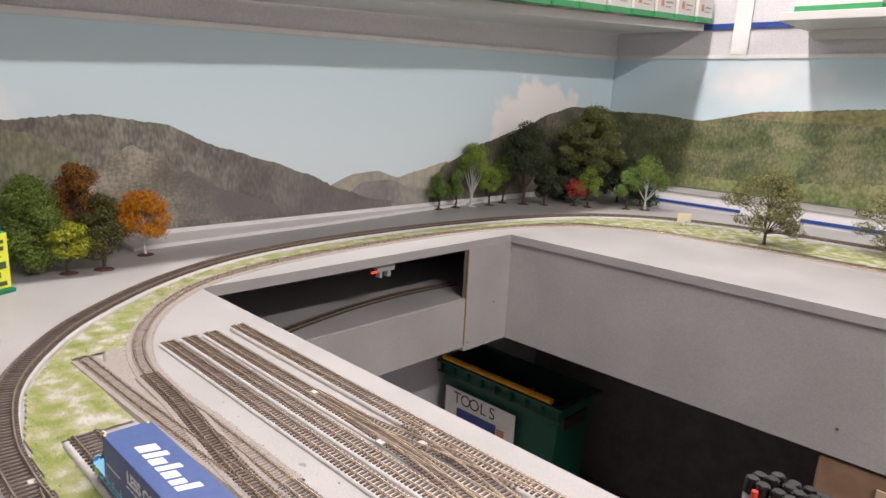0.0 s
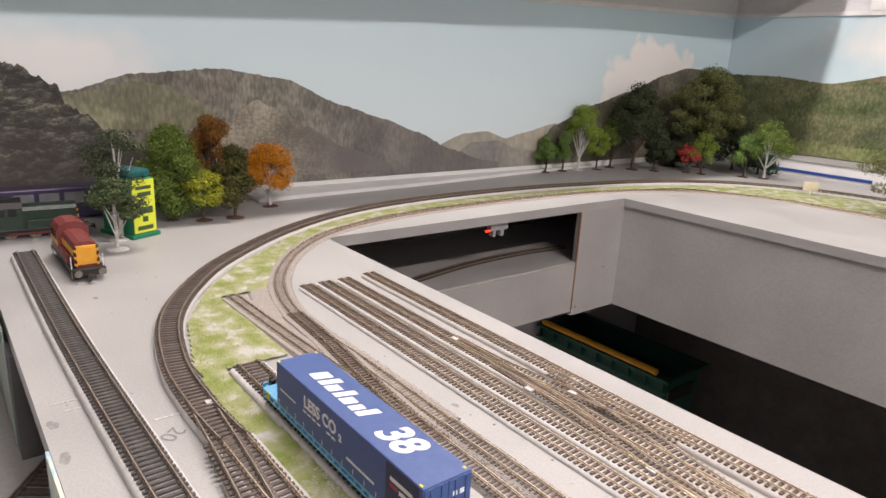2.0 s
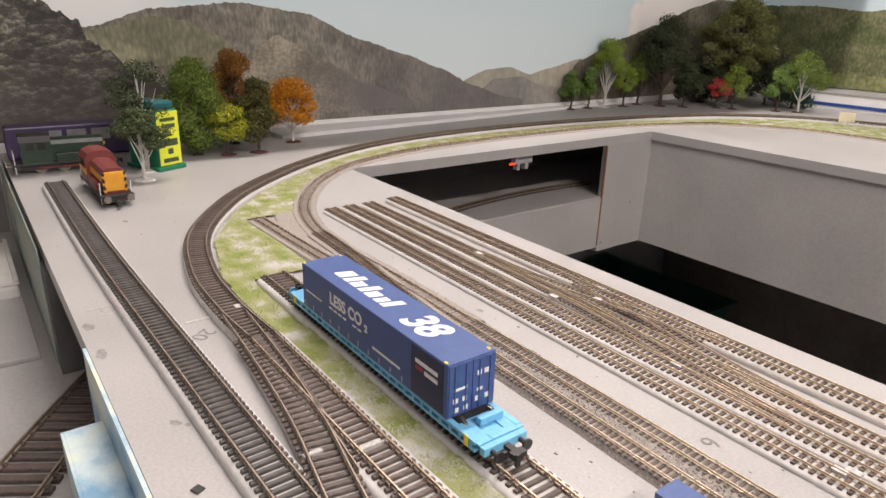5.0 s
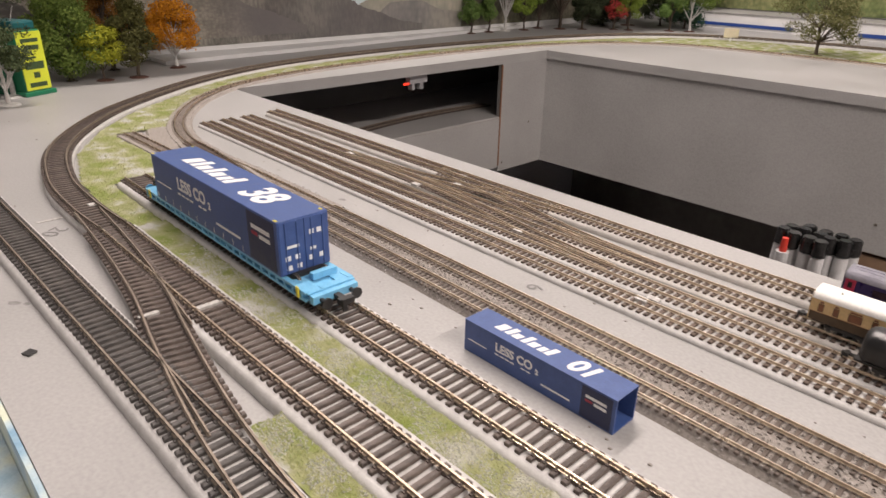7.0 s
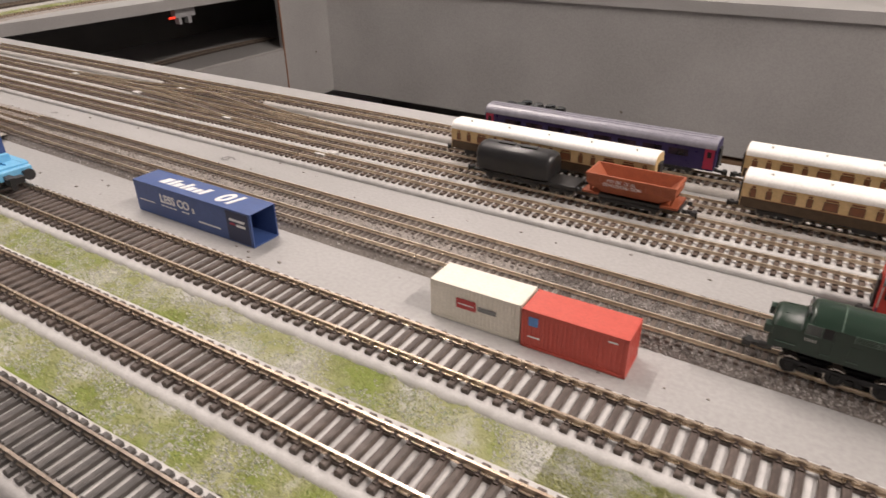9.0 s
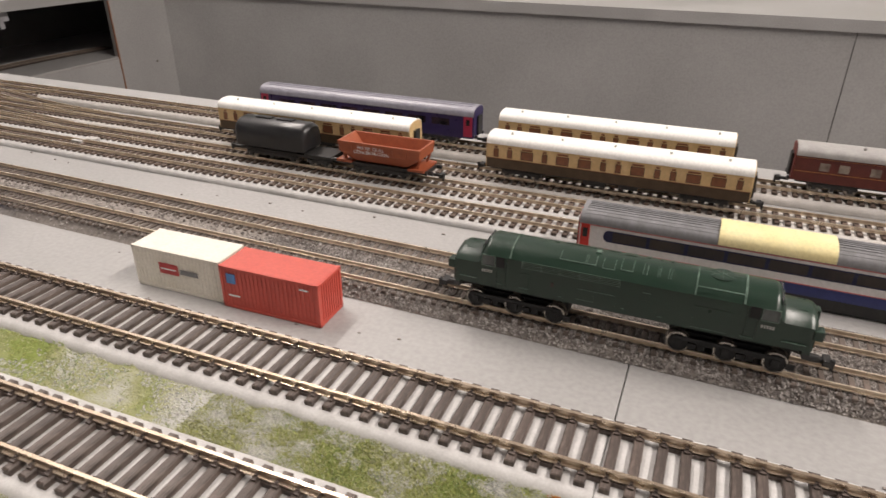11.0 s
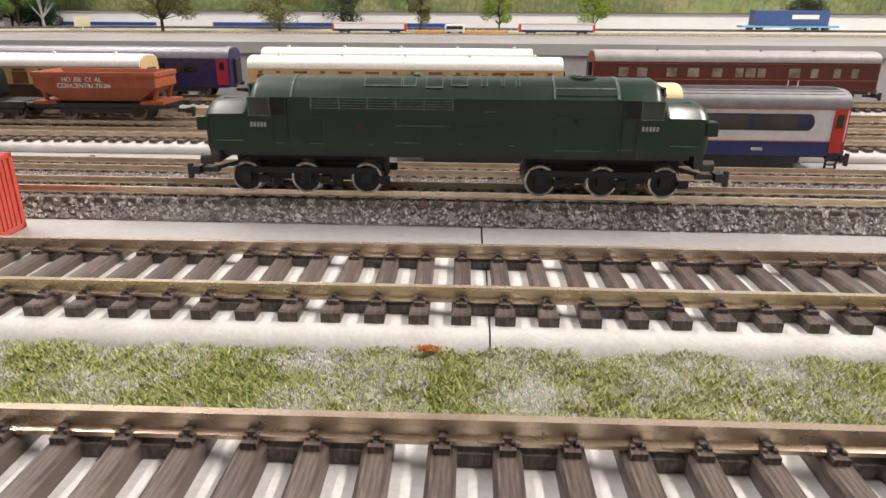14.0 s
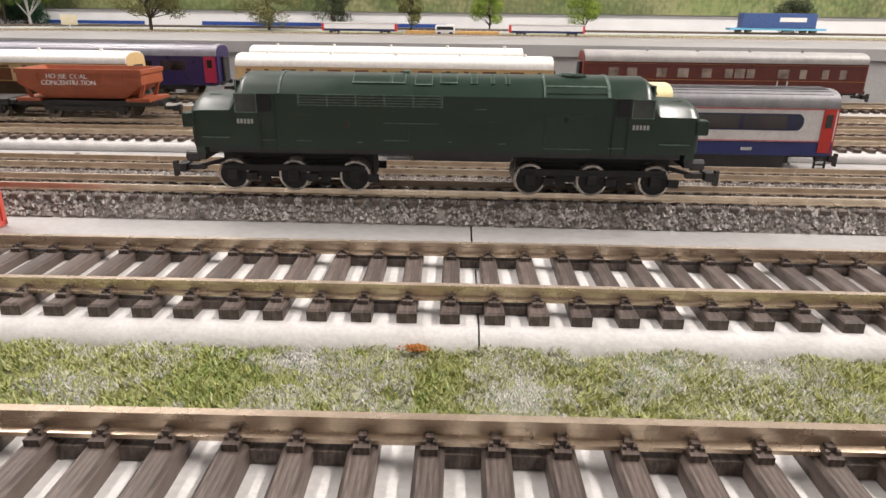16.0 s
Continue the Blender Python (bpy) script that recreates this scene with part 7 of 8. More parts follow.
# ---- things on the far board ----
board_sign = thing("trackside_sign", "small cream card sign on the grass", "sign", (-0.950, 1.548, 0.0), 40)
part("post", box(-0.0015, 0.0015, -0.0012, 0.0012, 0, 0.012), M["white"], board_sign)
part("board", box(-0.018, 0.018, -0.001, 0.001, 0.011, 0.034), mat("cream_card", (0.70, 0.62, 0.46), (0.74, 0.67, 0.52), 60, 0.6), board_sign)
for x in (-0.225, 0.180):
    c = thing("railway_coach", "pale grey coach with red ends on the far track", "railway coach", (x, 1.40, 0.0051), group="coaches on the far track")
    part("body", box(-0.080, 0.080, -0.0085, 0.0085, 0.006, 0.019, 0.0008), ic_white, c)
    part("lower_band", box(-0.0802, 0.0802, -0.0087, 0.0087, 0.004, 0.0085), cblue_dark, c)
    part("roof", extrude_x(arc_section(0.0175, 0.0185, 0.0188, 0.0225), -0.080, 0.080), greyroof, c)
    for s in (-1, 1):
        part("end_panel", box(*sorted((s * 0.0765, s * 0.0812)), -0.0089, 0.0089, 0.0045, 0.0195), ic_red, c, "red end")
        bogie(c, s * 0.055, [s * 0.055 - 0.008, s * 0.055 + 0.008], 0.003, 0.0056, M["black"])
plat = thing("platform_strip", "orange brown platform strip by the far track", "platform", (-0.02, 1.46, 0.0))
part("slab", box(-0.11, 0.10, -0.012, 0.012, 0.0, 0.010, 0.001), mat("platform_orange", (0.48, 0.26, 0.07), (0.55, 0.33, 0.12), 40, 0.7), plat)
car = thing("model_van", "small white and dark model van on the far board", "model vehicle", (-0.040, 1.425, 0.0))
part("body", box(-0.022, 0.022, -0.010, 0.010, 0.004, 0.024, 0.004), ic_white, car, "", True)
part("windows", box(-0.018, 0.018, -0.0103, 0.0103, 0.013, 0.020), M["glass"], car)
for sx in (-0.013, 0.013):
    for sy in (-0.0095, 0.0095):
        part("wheel", cyl(0.0045, 0.003, "y", (sx, sy, 0.0045), 14), M["black"], car)
w2 = thing("container_wagon", "blue container on a light blue wagon on the far track", "wagon", (0.78, 1.65, RT_B))
part("deck", box(-0.118, 0.118, -0.016, 0.016, 0.006, 0.011, 0.0005), skyblue, w2)
for s in (-1, 1):
    bogie(w2, s * 0.08, [s * 0.08 - 0.012, s * 0.08 + 0.012], 0.0058, 0.0104, M["black"])
c2 = tagged(part("shipping_container", box(0.69, 0.87, 1.633, 1.667, RT_B + 0.0112, RT_B + 0.046, 0.0005), cblue), "long blue shipping container on the far wagon", "container")
part("print_bar", box(0.78, 0.845, 1.6325, 1.633, RT_B + 0.026, RT_B + 0.036), M["letter"], c2, "white print as a bar")

# ---- shunters and lineside things at the far left ----
mar2 = mat("shunter_maroon", (0.15, 0.030, 0.028), (0.19, 0.045, 0.04), 150, 0.42)
gold = mat("shunter_orange", (0.76, 0.37, 0.03), (0.80, 0.42, 0.04), 150, 0.45)


def shunter(label, at, turn, body_mat, nose_mat, band=None, roof_mat=None):
    root = thing("shunting_locomotive", label, "locomotive", at, turn, "shunting locomotives")
    part("footplate", box(-0.056, 0.056, -0.0160, 0.0160, 0.0105, 0.0130, 0.0004), M["black"], root)
    sec = [(-0.0105, 0.013), (0.0105, 0.013), (0.0115, 0.034), (0.0095, 0.0385), (0.0045, 0.0405), (-0.0045, 0.0405), (-0.0095, 0.0385), (-0.0115, 0.034)]
    part("bonnet", extrude_x(sec, -0.012, 0.049), body_mat, root, "long bonnet")
    part("cab", extrude_x([(-0.0155, 0.013), (0.0155, 0.013), (0.0158, 0.038), (0.012, 0.0445), (0.005, 0.0475), (-0.005, 0.0475), (-0.012, 0.0445), (-0.0158, 0.038)], -0.046, -0.012), body_mat, root, "rounded cab")
    part("cab_roof", extrude_x([(-0.0164, 0.0385), (0.0164, 0.0385), (0.0125, 0.0452), (0.005, 0.0483), (-0.005, 0.0483), (-0.0125, 0.0452)], -0.047, -0.0115), roof_mat or body_mat, root)
    part("grille", box(0.049, 0.0505, -0.0095, 0.0095, 0.016, 0.0365, 0.0004), nose_mat, root, "orange yellow radiator grille")
    part("grille_bars", boxes(*[(0.0504, 0.0510, -0.0085, 0.0085, 0.018 + i * 0.0022, 0.0188 + i * 0.0022) for i in range(8)]), nose_mat, root)
    for sy in (-1, 1):
        for i in range(6):
            m = Matrix.Translation((0.0505, sy * 0.0105, 0.0165 + i * 0.0037)) @ Matrix.Rotation(radians(sy * 40), 4, "X")
            bm = bmesh.new()
            bm_box(bm, -0.0012, 0.0008, -0.0016, 0.0016, -0.0008, 0.0008, m)
            part("wasp_stripe", bm, M["black"] if i % 2 else nose_mat, root, "black and yellow stripe")
        part("side_box", box(-0.008, 0.030, *sorted((sy * 0.0108, sy * 0.0156)), 0.013, 0.023, 0.0005), body_mat, root)
        part("cab_window", boxes((-0.040, -0.031, *sorted((sy * 0.0156, sy * 0.0161)), 0.029, 0.0375), (-0.027, -0.018, *sorted((sy * 0.0156, sy * 0.0161)), 0.029, 0.0375)), M["glass"], root)
        if band:
            part("side_band", box(-0.0465, 0.046, *sorted((sy * 0.0114, sy * 0.0118)), 0.0255, 0.0325), band, root, "orange side band")
            part("side_band", box(-0.0465, -0.0115, *sorted((sy * 0.0157, sy * 0.0160)), 0.0225, 0.0285), band, root, "orange side band")
        part("handrail", boxes((0.050, 0.0508, sy * 0.0150 - 0.0004, sy * 0.0150 + 0.0004, 0.002, 0.026), (-0.055, -0.0542, sy * 0.0150 - 0.0004, sy * 0.0150 + 0.0004, 0.002, 0.026)), M["letter"], root, "white handrail")
        part("frame", box(-0.050, 0.050, *sorted((sy * 0.0110, sy * 0.0122)), 0.005, 0.0106), M["black"], root)
        for x in (-0.027, 0.0, 0.027):
            w = cyl(0.0078, 0.0022, "y", (x, sy * 0.0094, 0.0078), 24)
            cyl(0.002, 0.0036, "y", (x, sy * 0.0098, 0.0078), 12, bm=w)
            part("wheel", w, M["wheel"], root)
        part("coupling_rod", box(-0.029, 0.029, *sorted((sy * 0.0124, sy * 0.0130)), 0.0062, 0.0076), mat("rod_red", (0.25, 0.03, 0.02), None, 200, 0.5), root)
    for s in (-1, 1):
        part("buffer_beam", box(*sorted((s * 0.056, s * 0.058)), -0.0158, 0.0158, 0.0062, 0.0128), M["black"], root)
        for y in (-0.0112, 0.0112):
            bm = cyl(0.0018, 0.006, "x", (s * 0.0605, y, 0.0105), 14)
            cyl(0.0037, 0.0012, "x", (s * 0.0638, y, 0.0105), 18, bm=bm)
            part("buffer", bm, M["wheel"], root)
    coupling(root, 0.058, 1, 0.006, 1.8)
    return root


sh = shunter("maroon and orange shunting locomotive with striped yellow nose", (-1.150, -0.064, 0.0), 1, mar2, gold, gold)
sh.scale = (1.14, 1.14, 1.14)
dgreen = mat("shunter_green", (0.016, 0.036, 0.024), (0.022, 0.046, 0.03), 200, 0.4)
sh = shunter("dark green shunting locomotive standing on the bare board", (-1.328, -0.088, 0.0), 88, dgreen, gold, None, M["black"])
sh.scale = (1.10, 1.10, 1.18)
pc = thing("railway_coach", "dark purple coach body lying against the backdrop", "railway coach", (-1.43, -0.04, 0.0), 90)
part("body", box(-0.110, 0.110, -0.018, 0.018, 0.002, 0.052, 0.003), mat("old_purple", (0.045, 0.033, 0.085), (0.06, 0.045, 0.11), 80, 0.4), pc)
for i in range(4):
    part("window", box(-0.062 + i * 0.034, -0.035 + i * 0.034, -0.0186, -0.0180, 0.026, 0.044), mat("pale_window", (0.20, 0.20, 0.21), (0.26, 0.26, 0.27), 60, 0.3), pc, "grey window")
card = tagged(part("paper_scrap", box(-1.345, -1.318, -0.128, -0.108, 0.0486, 0.0492), mat("paper_tan", (0.62, 0.48, 0.33), (0.68, 0.55, 0.40), 90, 0.7)), "small curled tan paper lying on the green locomotive", "paper")

# green plastic case with a yellow label
case = thing("plastic_case", "green plastic case with a yellow label standing upright", "case", (-1.285, 0.030, 0.0), 24)
cg = mat("case_green", (0.008, 0.16, 0.075), (0.012, 0.20, 0.095), 60, 0.35)
part("shell", box(-0.034, 0.034, -0.020, 0.020, 0.0, 0.088, 0.003), cg, case)
part("base_rim", box(-0.037, 0.037, -0.024, 0.024, 0.0, 0.006, 0.001), cg, case)
part("rib", boxes((-0.030, 0.030, 0.0198, 0.022, 0.015, 0.020), (-0.0345, -0.0325, -0.016, 0.016, 0.010, 0.080)), cg, case)
part("lid", box(-0.026, 0.030, -0.017, 0.017, 0.088, 0.100, 0.003), mat("case_teal", (0.006, 0.10, 0.11), (0.01, 0.13, 0.14), 60, 0.4), case, "teal lid")
lab_y = mat("label_yellow", (0.72, 0.78, 0.04), (0.66, 0.74, 0.05), 60, 0.5)
ink = mat("label_ink", (0.05, 0.09, 0.03), None, 200, 0.6)
part("label", box(0.0336, 0.0346, -0.0185, 0.0185, 0.008, 0.086), lab_y, case, "bright yellow label")
for z0, z1, y0, y1 in ((0.072, 0.077, -0.013, 0.013), (0.062, 0.068, -0.010, 0.012), (0.050, 0.053, -0.010, 0.004), (0.036, 0.046, -0.014, 0.014), (0.024, 0.032, -0.004, 0.005), (0.012, 0.018, -0.013, 0.013)):
    part("print_bar", box(0.0345, 0.0350, y0, y1, z0, z1), ink, case, "dark print as a bar")

# ---- lower left: painted scenic panels and lower deck ----
painted = mat("painted_landscape", (0.20, 0.27, 0.22), (0.34, 0.33, 0.20), 14, 0.6, c3=(0.28, 0.34, 0.33))
skypaint = mat("painted_sky", (0.17, 0.32, 0.46), (0.62, 0.66, 0.52), 30, 0.55, c3=(0.44, 0.56, 0.60))
fp = thing("scenic_panel", "painted landscape panel fixed along the board edge", "panel", kind="structure")
part("sheet", box(-1.45, -0.968, Y0 - 0.0055, Y0 - 0.0045, -0.128, -0.0005), painted, fp)
structure("support_post", box(-0.985, -0.945, Y0 - 0.004, Y0 + 0.03, -0.13, -T), mat("post_dark", (0.07, 0.07, 0.07), (0.1, 0.1, 0.1), 30, 0.6), "dark grey post under the board edge", "post")
bx = thing("scenic_panel", "folded sky-painted card panel along the board edge", "panel", kind="structure")
part("top_sheet", box(-0.668, 0.2, Y0 - 0.026, Y0 - 0.0032, -0.030, -0.027), skypaint, bx)
part("front_sheet", box(-0.668, 0.2, Y0 - 0.028, Y0 - 0.0261, -0.100, -0.027), skypaint, bx)
part("back_lip", box(-0.722, 0.2, Y0 - 0.0030, Y0 - 0.0006, -0.075, 0.0012), skypaint, bx, "thin torn upright lip")
turf2 = tagged(part("grass_mat", box(-0.56, -0.2, -0.30, -0.195, -0.1298, -0.126), M["turf"]), "green grass mat on the lower deck", "grass", kind="stuff")
plate = thing("card_sheet", "grey painted card sheet lying on the lower deck", "card", (-1.085, -0.265, -0.1298))
part("sheet", box(-0.088, 0.092, -0.20, 0.090, 0.0, 0.006, 0.001), M["panel"], plate)
part("spot", cyl(0.004, 0.0006, "z", (-0.010, 0.052, 0.0063), 14), boxred, plate, "small red spot")
tray = thing("plastic_tray", "white plastic tray on the lower deck", "tray", (-1.27, -0.27, -0.1298))
part("base", box(-0.10, 0.095, -0.20, 0.094, 0.0, 0.022, 0.005), boxwhite, tray)
part("rim", boxes((-0.10, 0.095, 0.090, 0.0945, 0.0221, 0.026), (0.091, 0.0955, -0.20, 0.0945, 0.0221, 0.026)), boxwhite, tray)
pot = thing("plastic_tub", "white plastic tub standing on the tray", "tub", (-1.275, -0.235, -0.1076))
part("body", cyl(0.024, 0.034, "z", (0, 0, 0.017), 28, 0.026), boxwhite, pot)
part("lid", cyl(0.0275, 0.006, "z", (0, 0, 0.037), 28), boxwhite, pot)
knob = thing("controller", "black controller lying on the white tray", "controller", (-1.215, -0.262, -0.1076))
part("body", box(-0.030, 0.026, -0.030, 0.018, 0.0, 0.046, 0.004), M["black"], knob)
part("lever", box(0.000, 0.014, 0.0182, 0.036, 0.004, 0.012, 0.001), M["black"], knob)

# ---- things down in the well ----
tote_g = mat("tote_green", (0.008, 0.065, 0.043), (0.011, 0.08, 0.052), 20, 0.4)
tote = thing("storage_tote", "dark green plastic tote with a yellow bar handle", "tote", (-1.262, 1.274, -0.8998), 0)
TL, TW, TH = 0.210, 0.085, 0.44
bm = bmesh.new()
t = 0.004
loops = []
for l, w, z in ((TL * 0.86, TW * 0.86, 0), (TL, TW, TH), (TL - t, TW - t, TH), (TL * 0.86 - t, TW * 0.86 - t, t)):
    loops.append([bm.verts.new(p) for p in ((-l, -w, z), (l, -w, z), (l, w, z), (-l, w, z))])
for a, b in zip(loops, loops[1:]):
    for i in range(4):
        j = (i + 1) % 4
        bm.faces.new((a[i], a[j], b[j], b[i]))
bm.faces.new(loops[0][::-1])
bm.faces.new(loops[-1])
bmesh.ops.recalc_face_normals(bm, faces=bm.faces[:])
part("tub", bm, tote_g, tote)
part("rim", boxes((-TL - 0.014, TL + 0.014, -TW - 0.014, -TW + 0.002, TH - 0.008, TH), (-TL - 0.014, TL + 0.014, TW - 0.002, TW + 0.014, TH - 0.008, TH), (-TL - 0.014, -TL + 0.002, -TW, TW, TH - 0.008, TH), (TL - 0.002, TL + 0.014, -TW, TW, TH - 0.008, TH),
                  (-TL - 0.012, TL + 0.012, -TW - 0.012, -TW - 0.008, TH - 0.040, TH - 0.036)), tote_g, tote)
for i in range(9):
    x = -TL + i * TL / 4
    part("rim_rib", box(x - 0.0015, x + 0.0015, -TW - 0.012, -TW + 0.004, TH - 0.040, TH - 0.007), tote_g, tote)
part("bar_handle", cyl(0.0085, 2 * TL - 0.03, "x", (-0.010, -TW - 0.004, TH + 0.009), 18), mat("bar_yellow", (0.72, 0.36, 0.02), (0.66, 0.32, 0.02), 60, 0.4), tote, "orange yellow bar handle")
sheet = tagged(part("paper_label", box(-1.443, -1.181, 1.1745, 1.1755, -0.72, -0.53), boxwhite), "white paper label taped to the tote", "label")
for k, letter in enumerate("TOOLS"):
    lettering(letter, 0.050, sheet, M["black"], Matrix.Translation((-1.396 + k * 0.0335, 1.1743, -0.557)) @ Matrix.Rotation(radians(90), 4, "X"), "handwriting")
part("logo_shape", box(-1.395, -1.245, 1.1736, 1.1744, -0.615, -0.585), mat("logo_blue_ink", (0.04, 0.07, 0.25), None, 100, 0.6), sheet, "dark blue printed logo shape")
part("logo_shape", box(-1.242, -1.215, 1.1736, 1.1744, -0.615, -0.592), boxred, sheet, "red printed logo shape")
for k in range(3):
    part("print_bar", box(-1.38, -1.22 - 0.015 * k, 1.1736, 1.1744, -0.635 - k * 0.016, -0.630 - k * 0.016), M["black"], sheet, "small print as a bar")
redp = mat("red_tool_plastic", (0.5, 0.03, 0.02), (0.42, 0.03, 0.02), 60, 0.3)
tool = thing("hand_tool", "red handled tools lying inside the tote", "tool", (-1.15, 1.27, -0.52))
part("grip", cyl(0.007, 0.05, "x", (-0.01, -0.02, 0.026), 14), redp, tool)
part("grip", cyl(0.006, 0.04, "y", (-0.06, 0.0, 0.026), 14), redp, tool)
part("tray", box(-0.12, 0.10, -0.06, 0.06, -0.02, 0.018, 0.004), M["black"], tool)

cartonm = mat("cardboard", (0.20, 0.125, 0.075), (0.25, 0.16, 0.10), 30, 0.85)
carton = thing("cardboard_box", "brown cardboard box with a paper label in the well", "box", (-0.25, 1.02, -0.90))
part("body", box(-0.19, 0.30, 0.02, 0.40, 0.0, 0.638, 0.004), cartonm, carton)
part("flap", box(-0.195, 0.305, 0.030, 0.20, 0.6385, 0.642), cartonm, carton)
part("paper_label", box(-0.10, 0.06, 0.016, 0.0195, 0.555, 0.615), mat("label_tan", (0.42, 0.32, 0.22), (0.48, 0.38, 0.27), 60, 0.7), carton, "tan paper label")

cap = mat("cap_black", (0.012, 0.012, 0.013), (0.02, 0.02, 0.02), 100, 0.18)
plas = mat("bottle_clear_white", (0.52, 0.52, 0.52), (0.62, 0.62, 0.62), 120, 0.35)
lblue = mat("bottle_label_blue", (0.10, 0.16, 0.42), None, 100, 0.5)
tray = thing("bottle_rack", "dark rack holding paint bottles at the edge of the well", "rack", (-0.358, 0.500, -0.145))
part("shelf_plate", box(-0.045, 0.050, -0.036, 0.040, 0.0, 0.006, 0.001), M["black"], tray)
part("leg", box(-0.040, 0.045, -0.03, 0.03, -0.805, 0.0), M["black"], tray)
first = None
spots = [(i * 0.0142 + j * 0.003, j * 0.0142 - i * 0.002) for i in range(5) for j in range(3) if (i, j) not in ((0, 2), (4, 0))]
for n, (dx, dy) in enumerate(spots):
    at = pose(-0.388 + dx + 0.002 * math.sin(n * 2.1), 0.482 + dy, -0.1386, 2 * math.sin(n), 2 * math.cos(n * 1.7), n * 40)
    if first is None:
        first = thing("paint_bottle", "small paint bottle with black cap and white label", "bottle", group="paint bottles")
        first.matrix_basis = at
        part("body", cyl(0.0062, 0.072, "z", (0, 0, 0.0365), 18), plas, first)
        part("label", cyl(0.0064, 0.034, "z", (0, 0, 0.034), 18), boxwhite, first, "white label")
        part("label_print", boxes((-0.0030, 0.0030, -0.0068, -0.0063, 0.026, 0.042)), lblue, first, "blue printed shape")
        bm = cyl(0.0068, 0.016, "z", (0, 0, 0.0815), 20, 0.0064)
        bmesh.ops.bevel(bm, geom=[e for e in bm.edges if abs(e.verts[0].co.z - e.verts[1].co.z) < 1e-6 and e.verts[0].co.z > 0.085], offset=0.0012, segments=2, affect="EDGES")
        part("cap", bm, cap, first, "glossy black cap", True)
    else:
        copy_thing(first, at)
rb = thing("paint_bottle", "paint bottle with a red cap among the black ones", "bottle", (-0.377, 0.4660, -0.1386), group="paint bottles")
part("body", cyl(0.006, 0.070, "z", (0, 0, 0.036), 18), plas, rb)
part("cap", cyl(0.0035, 0.014, "z", (0, 0, 0.078), 16, 0.003), mat("cap_red", (0.62, 0.05, 0.03), None, 80, 0.35), rb, "red cap")

# signal box hung in the tunnel mouth
det = thing("train_detector", "grey detector bracket hanging inside the tunnel mouth", "detector", (-1.150, 0.66, -0.0185))
part("bracket", boxes((-0.006, 0.006, -0.022, 0.022, -0.016, 0.0), (-0.006, 0.006, -0.016, -0.010, -0.028, -0.016), (-0.006, 0.006, 0.004, 0.012, -0.028, -0.016)), mat("detector_grey", (0.35, 0.35, 0.36), None, 90, 0.5), det)
lampm = bpy.data.materials.new("red_indicator")
lampm.use_nodes = True
lampm.node_tree.nodes["Principled BSDF"].inputs["Base Color"].default_value = (0.5, 0.02, 0.01, 1)
lampm.node_tree.nodes["Principled BSDF"].inputs["Emission Color"].default_value = (1, 0.05, 0.02, 1)
lampm.node_tree.nodes["Principled BSDF"].inputs["Emission Strength"].default_value = 1.2
part("indicator", boxes((0.004, 0.0070, -0.036, -0.024, -0.0165, -0.013)), lampm, det, "glowing red indicator")

# ---- small marks on the boards ----
pencil = mat("pencil_mark", (0.22, 0.215, 0.21), None, 400, 0.8)
for txt, x, y, s, r in (("6", -0.408, 0.117, 0.016, 20), ("20", -0.700, -0.083, 0.018, 35)):
    mk = lettering(txt, s, None, pencil, Matrix.Translation((x, y, 0.0003)) @ Matrix.Rotation(radians(r - 90), 4, "Z"), "pencil_number", 0.00003)
    tagged(mk, "number written in pencil on the grey board", "marking")
pcs = [(-0.726, -0.0785, 0.010, 0.0016), (-0.790, -0.137, 0.010, 0.0014), (-0.775, -0.134, 0.006, 0.0012)]
for x, y, l, w in pcs:
    tagged(part("white_paint_mark", box(x - w * 0.7, x + w * 0.7, y - l, y + l, 0.0002, 0.0005), white_pad), "short white paint mark on the board", "marking")
bitm = thing("plastic_offcut", "small black square offcut lying on the board", "offcut", (-0.533, -0.1375, 0.0002), 25)
part("chip", box(-0.0027, 0.0027, -0.0026, 0.0026, 0, 0.0010, 0.0002), M["black"], bitm)
pieces("rust_spot", 260, lambda r: (-0.0079 + r.gauss(0, 0.0007), -0.0152 + r.gauss(0, 0.00025), 0.0056 + abs(r.gauss(0, 0.0003))), 0.00022, mat("rust_orange", (0.55, 0.24, 0.06), (0.46, 0.18, 0.04), 800, 0.8), "fuzzy orange rust spot on the foam edge", "stain", 0.9, 31)
rng = random.Random(77)
bm = bmesh.new()
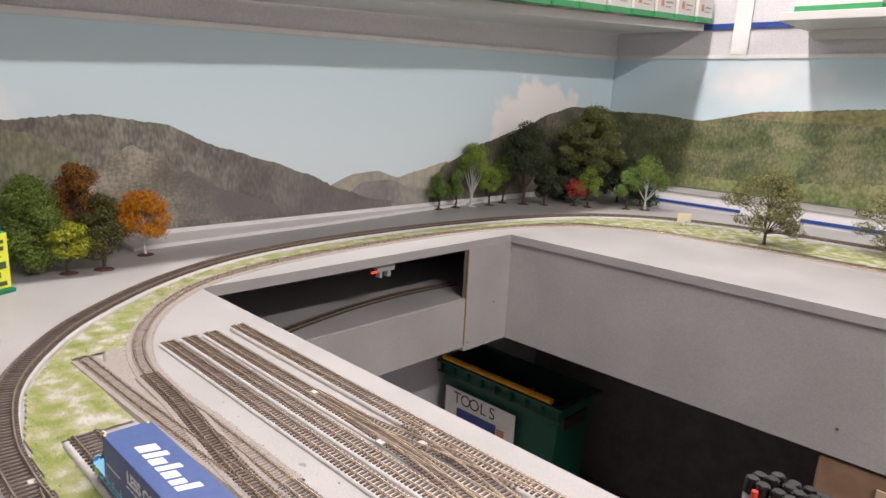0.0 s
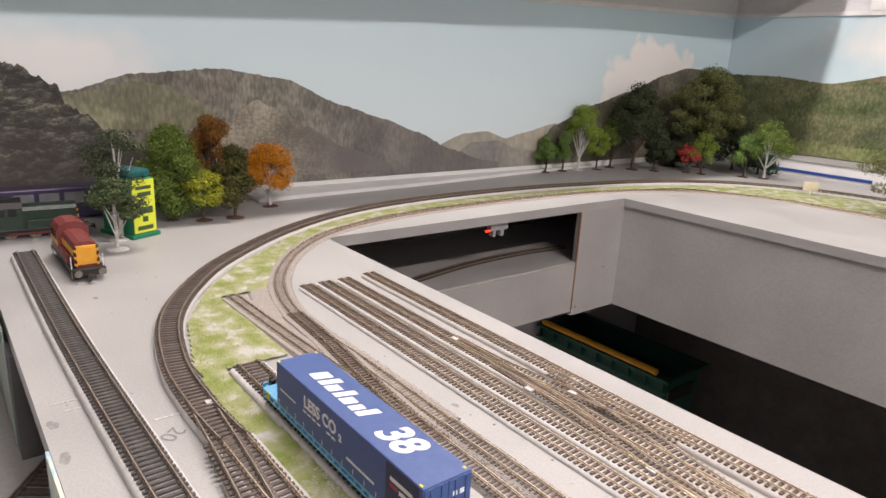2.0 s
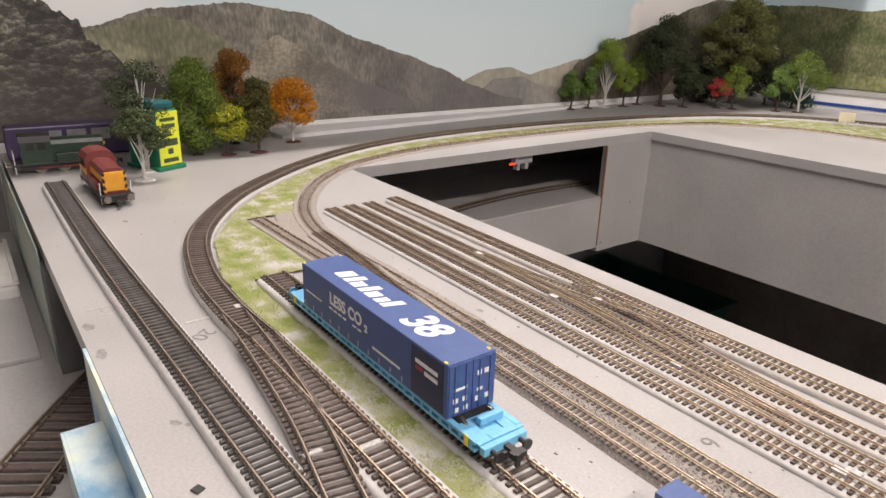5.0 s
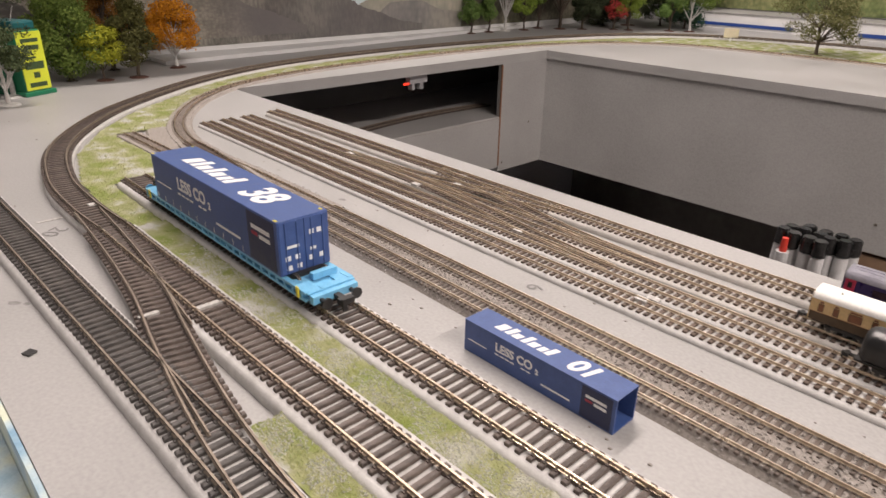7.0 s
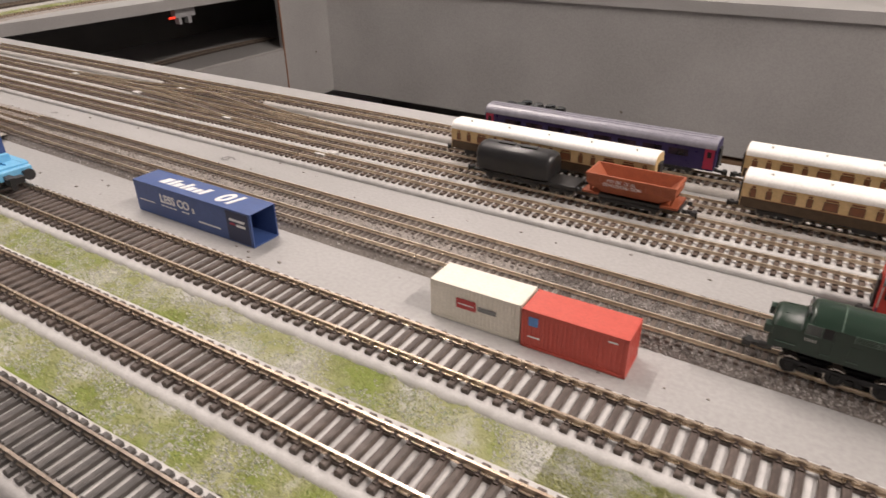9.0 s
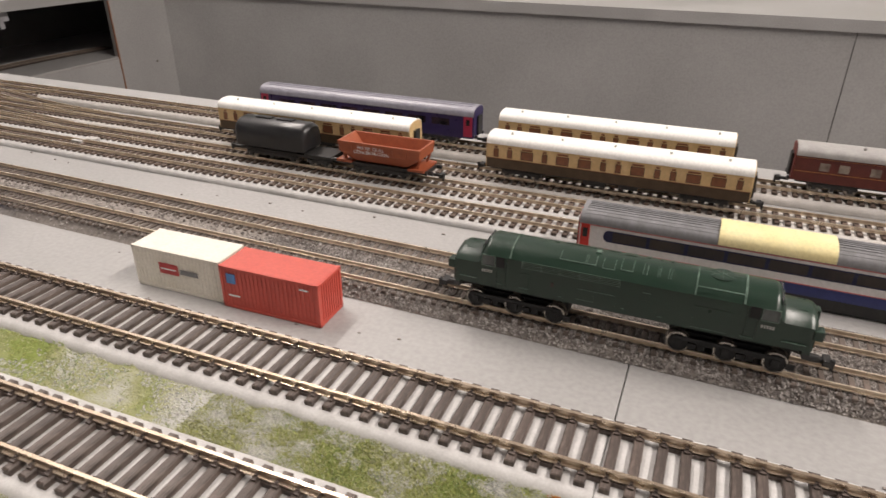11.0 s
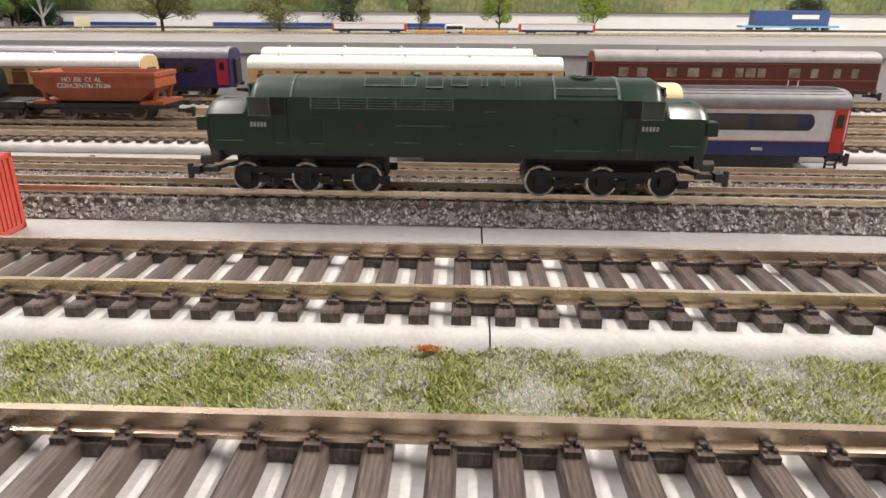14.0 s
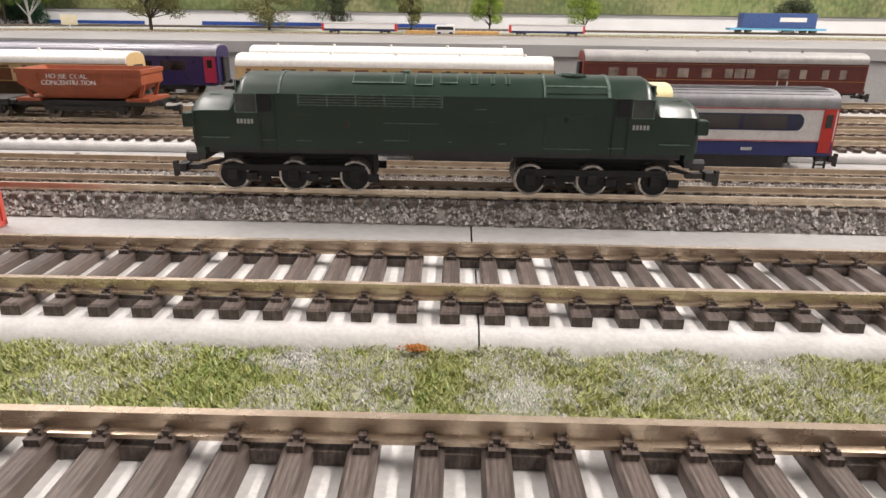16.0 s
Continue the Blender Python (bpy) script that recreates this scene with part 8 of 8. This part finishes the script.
for _ in range(120):
    zone = rng.random()
    if zone < 0.5:
        x, y = rng.uniform(-1.4, -0.75), rng.uniform(-0.15, 0.1)
    elif zone < 0.8:
        x, y = rng.uniform(-0.6, 0.4), rng.uniform(0.024, 0.05)
    else:
        x, y = rng.uniform(-0.8, 0.4), rng.uniform(0.108, 0.13)
    s = rng.uniform(0.0003, 0.0009)
    bm_box(bm, x - s, x + s, y - s * 0.7, y + s * 0.7, 0.0001, 0.0001 + s * 0.6)
tagged(part("board_crumbs", bm, M["ballast"]), "dark specks and crumbs on the grey board", "debris", kind="stuff")
for x, y, z in ((-1.132 + 0.0006, 0.985, -0.155), (-1.132 + 0.0006, 0.90, -0.236)):
    tagged(part("screw", cyl(0.0022, 0.0012, "x", (x, y, z), 12), M["wheel"]), "small screw head in the grey panel", "screw")
tagged(part("screw", cyl(0.0025, 0.0012, "y", (-0.42, HY1 + 0.0036, -0.205), 12), M["wheel"]), "small screw head in the grey panel", "screw")

smudge = mat("grey_smudge", (0.20, 0.195, 0.185), (0.29, 0.285, 0.275), 260, 0.7)
for n, (x, y, a, b, turn) in enumerate(((-0.7577, -0.1500, 0.0075, 0.0035, 10), (-0.7085, -0.1500, 0.0085, 0.0032, -8), (-0.5978, -0.1305, 0.0045, 0.0022, 30), (-0.5920, -0.1255, 0.0020, 0.0016, 0), (-0.94, -0.02, 0.005, 0.003, 40), (-1.02, -0.07, 0.004, 0.003, 0), (-0.62, 0.118, 0.004, 0.002, 15))):
    bm = bmesh.new()
    ring = []
    for k in range(26):
        w = 6.2832 * k / 26
        q = 1 + 0.35 * noise.noise((math.cos(w) * 1.7, math.sin(w) * 1.7, n * 3.1)) + 0.2 * noise.noise((math.cos(w) * 5, math.sin(w) * 5, n))
        ring.append(bm.verts.new((a * q * math.cos(w), b * q * math.sin(w), 0.00025)))
    bm.faces.new(ring)
    spot = part("board_smudge", bm, smudge)
    spot.matrix_basis = pose(x, y, 0, 0, 0, turn)
    tagged(spot, "faint grey smudge on the painted board", "stain")
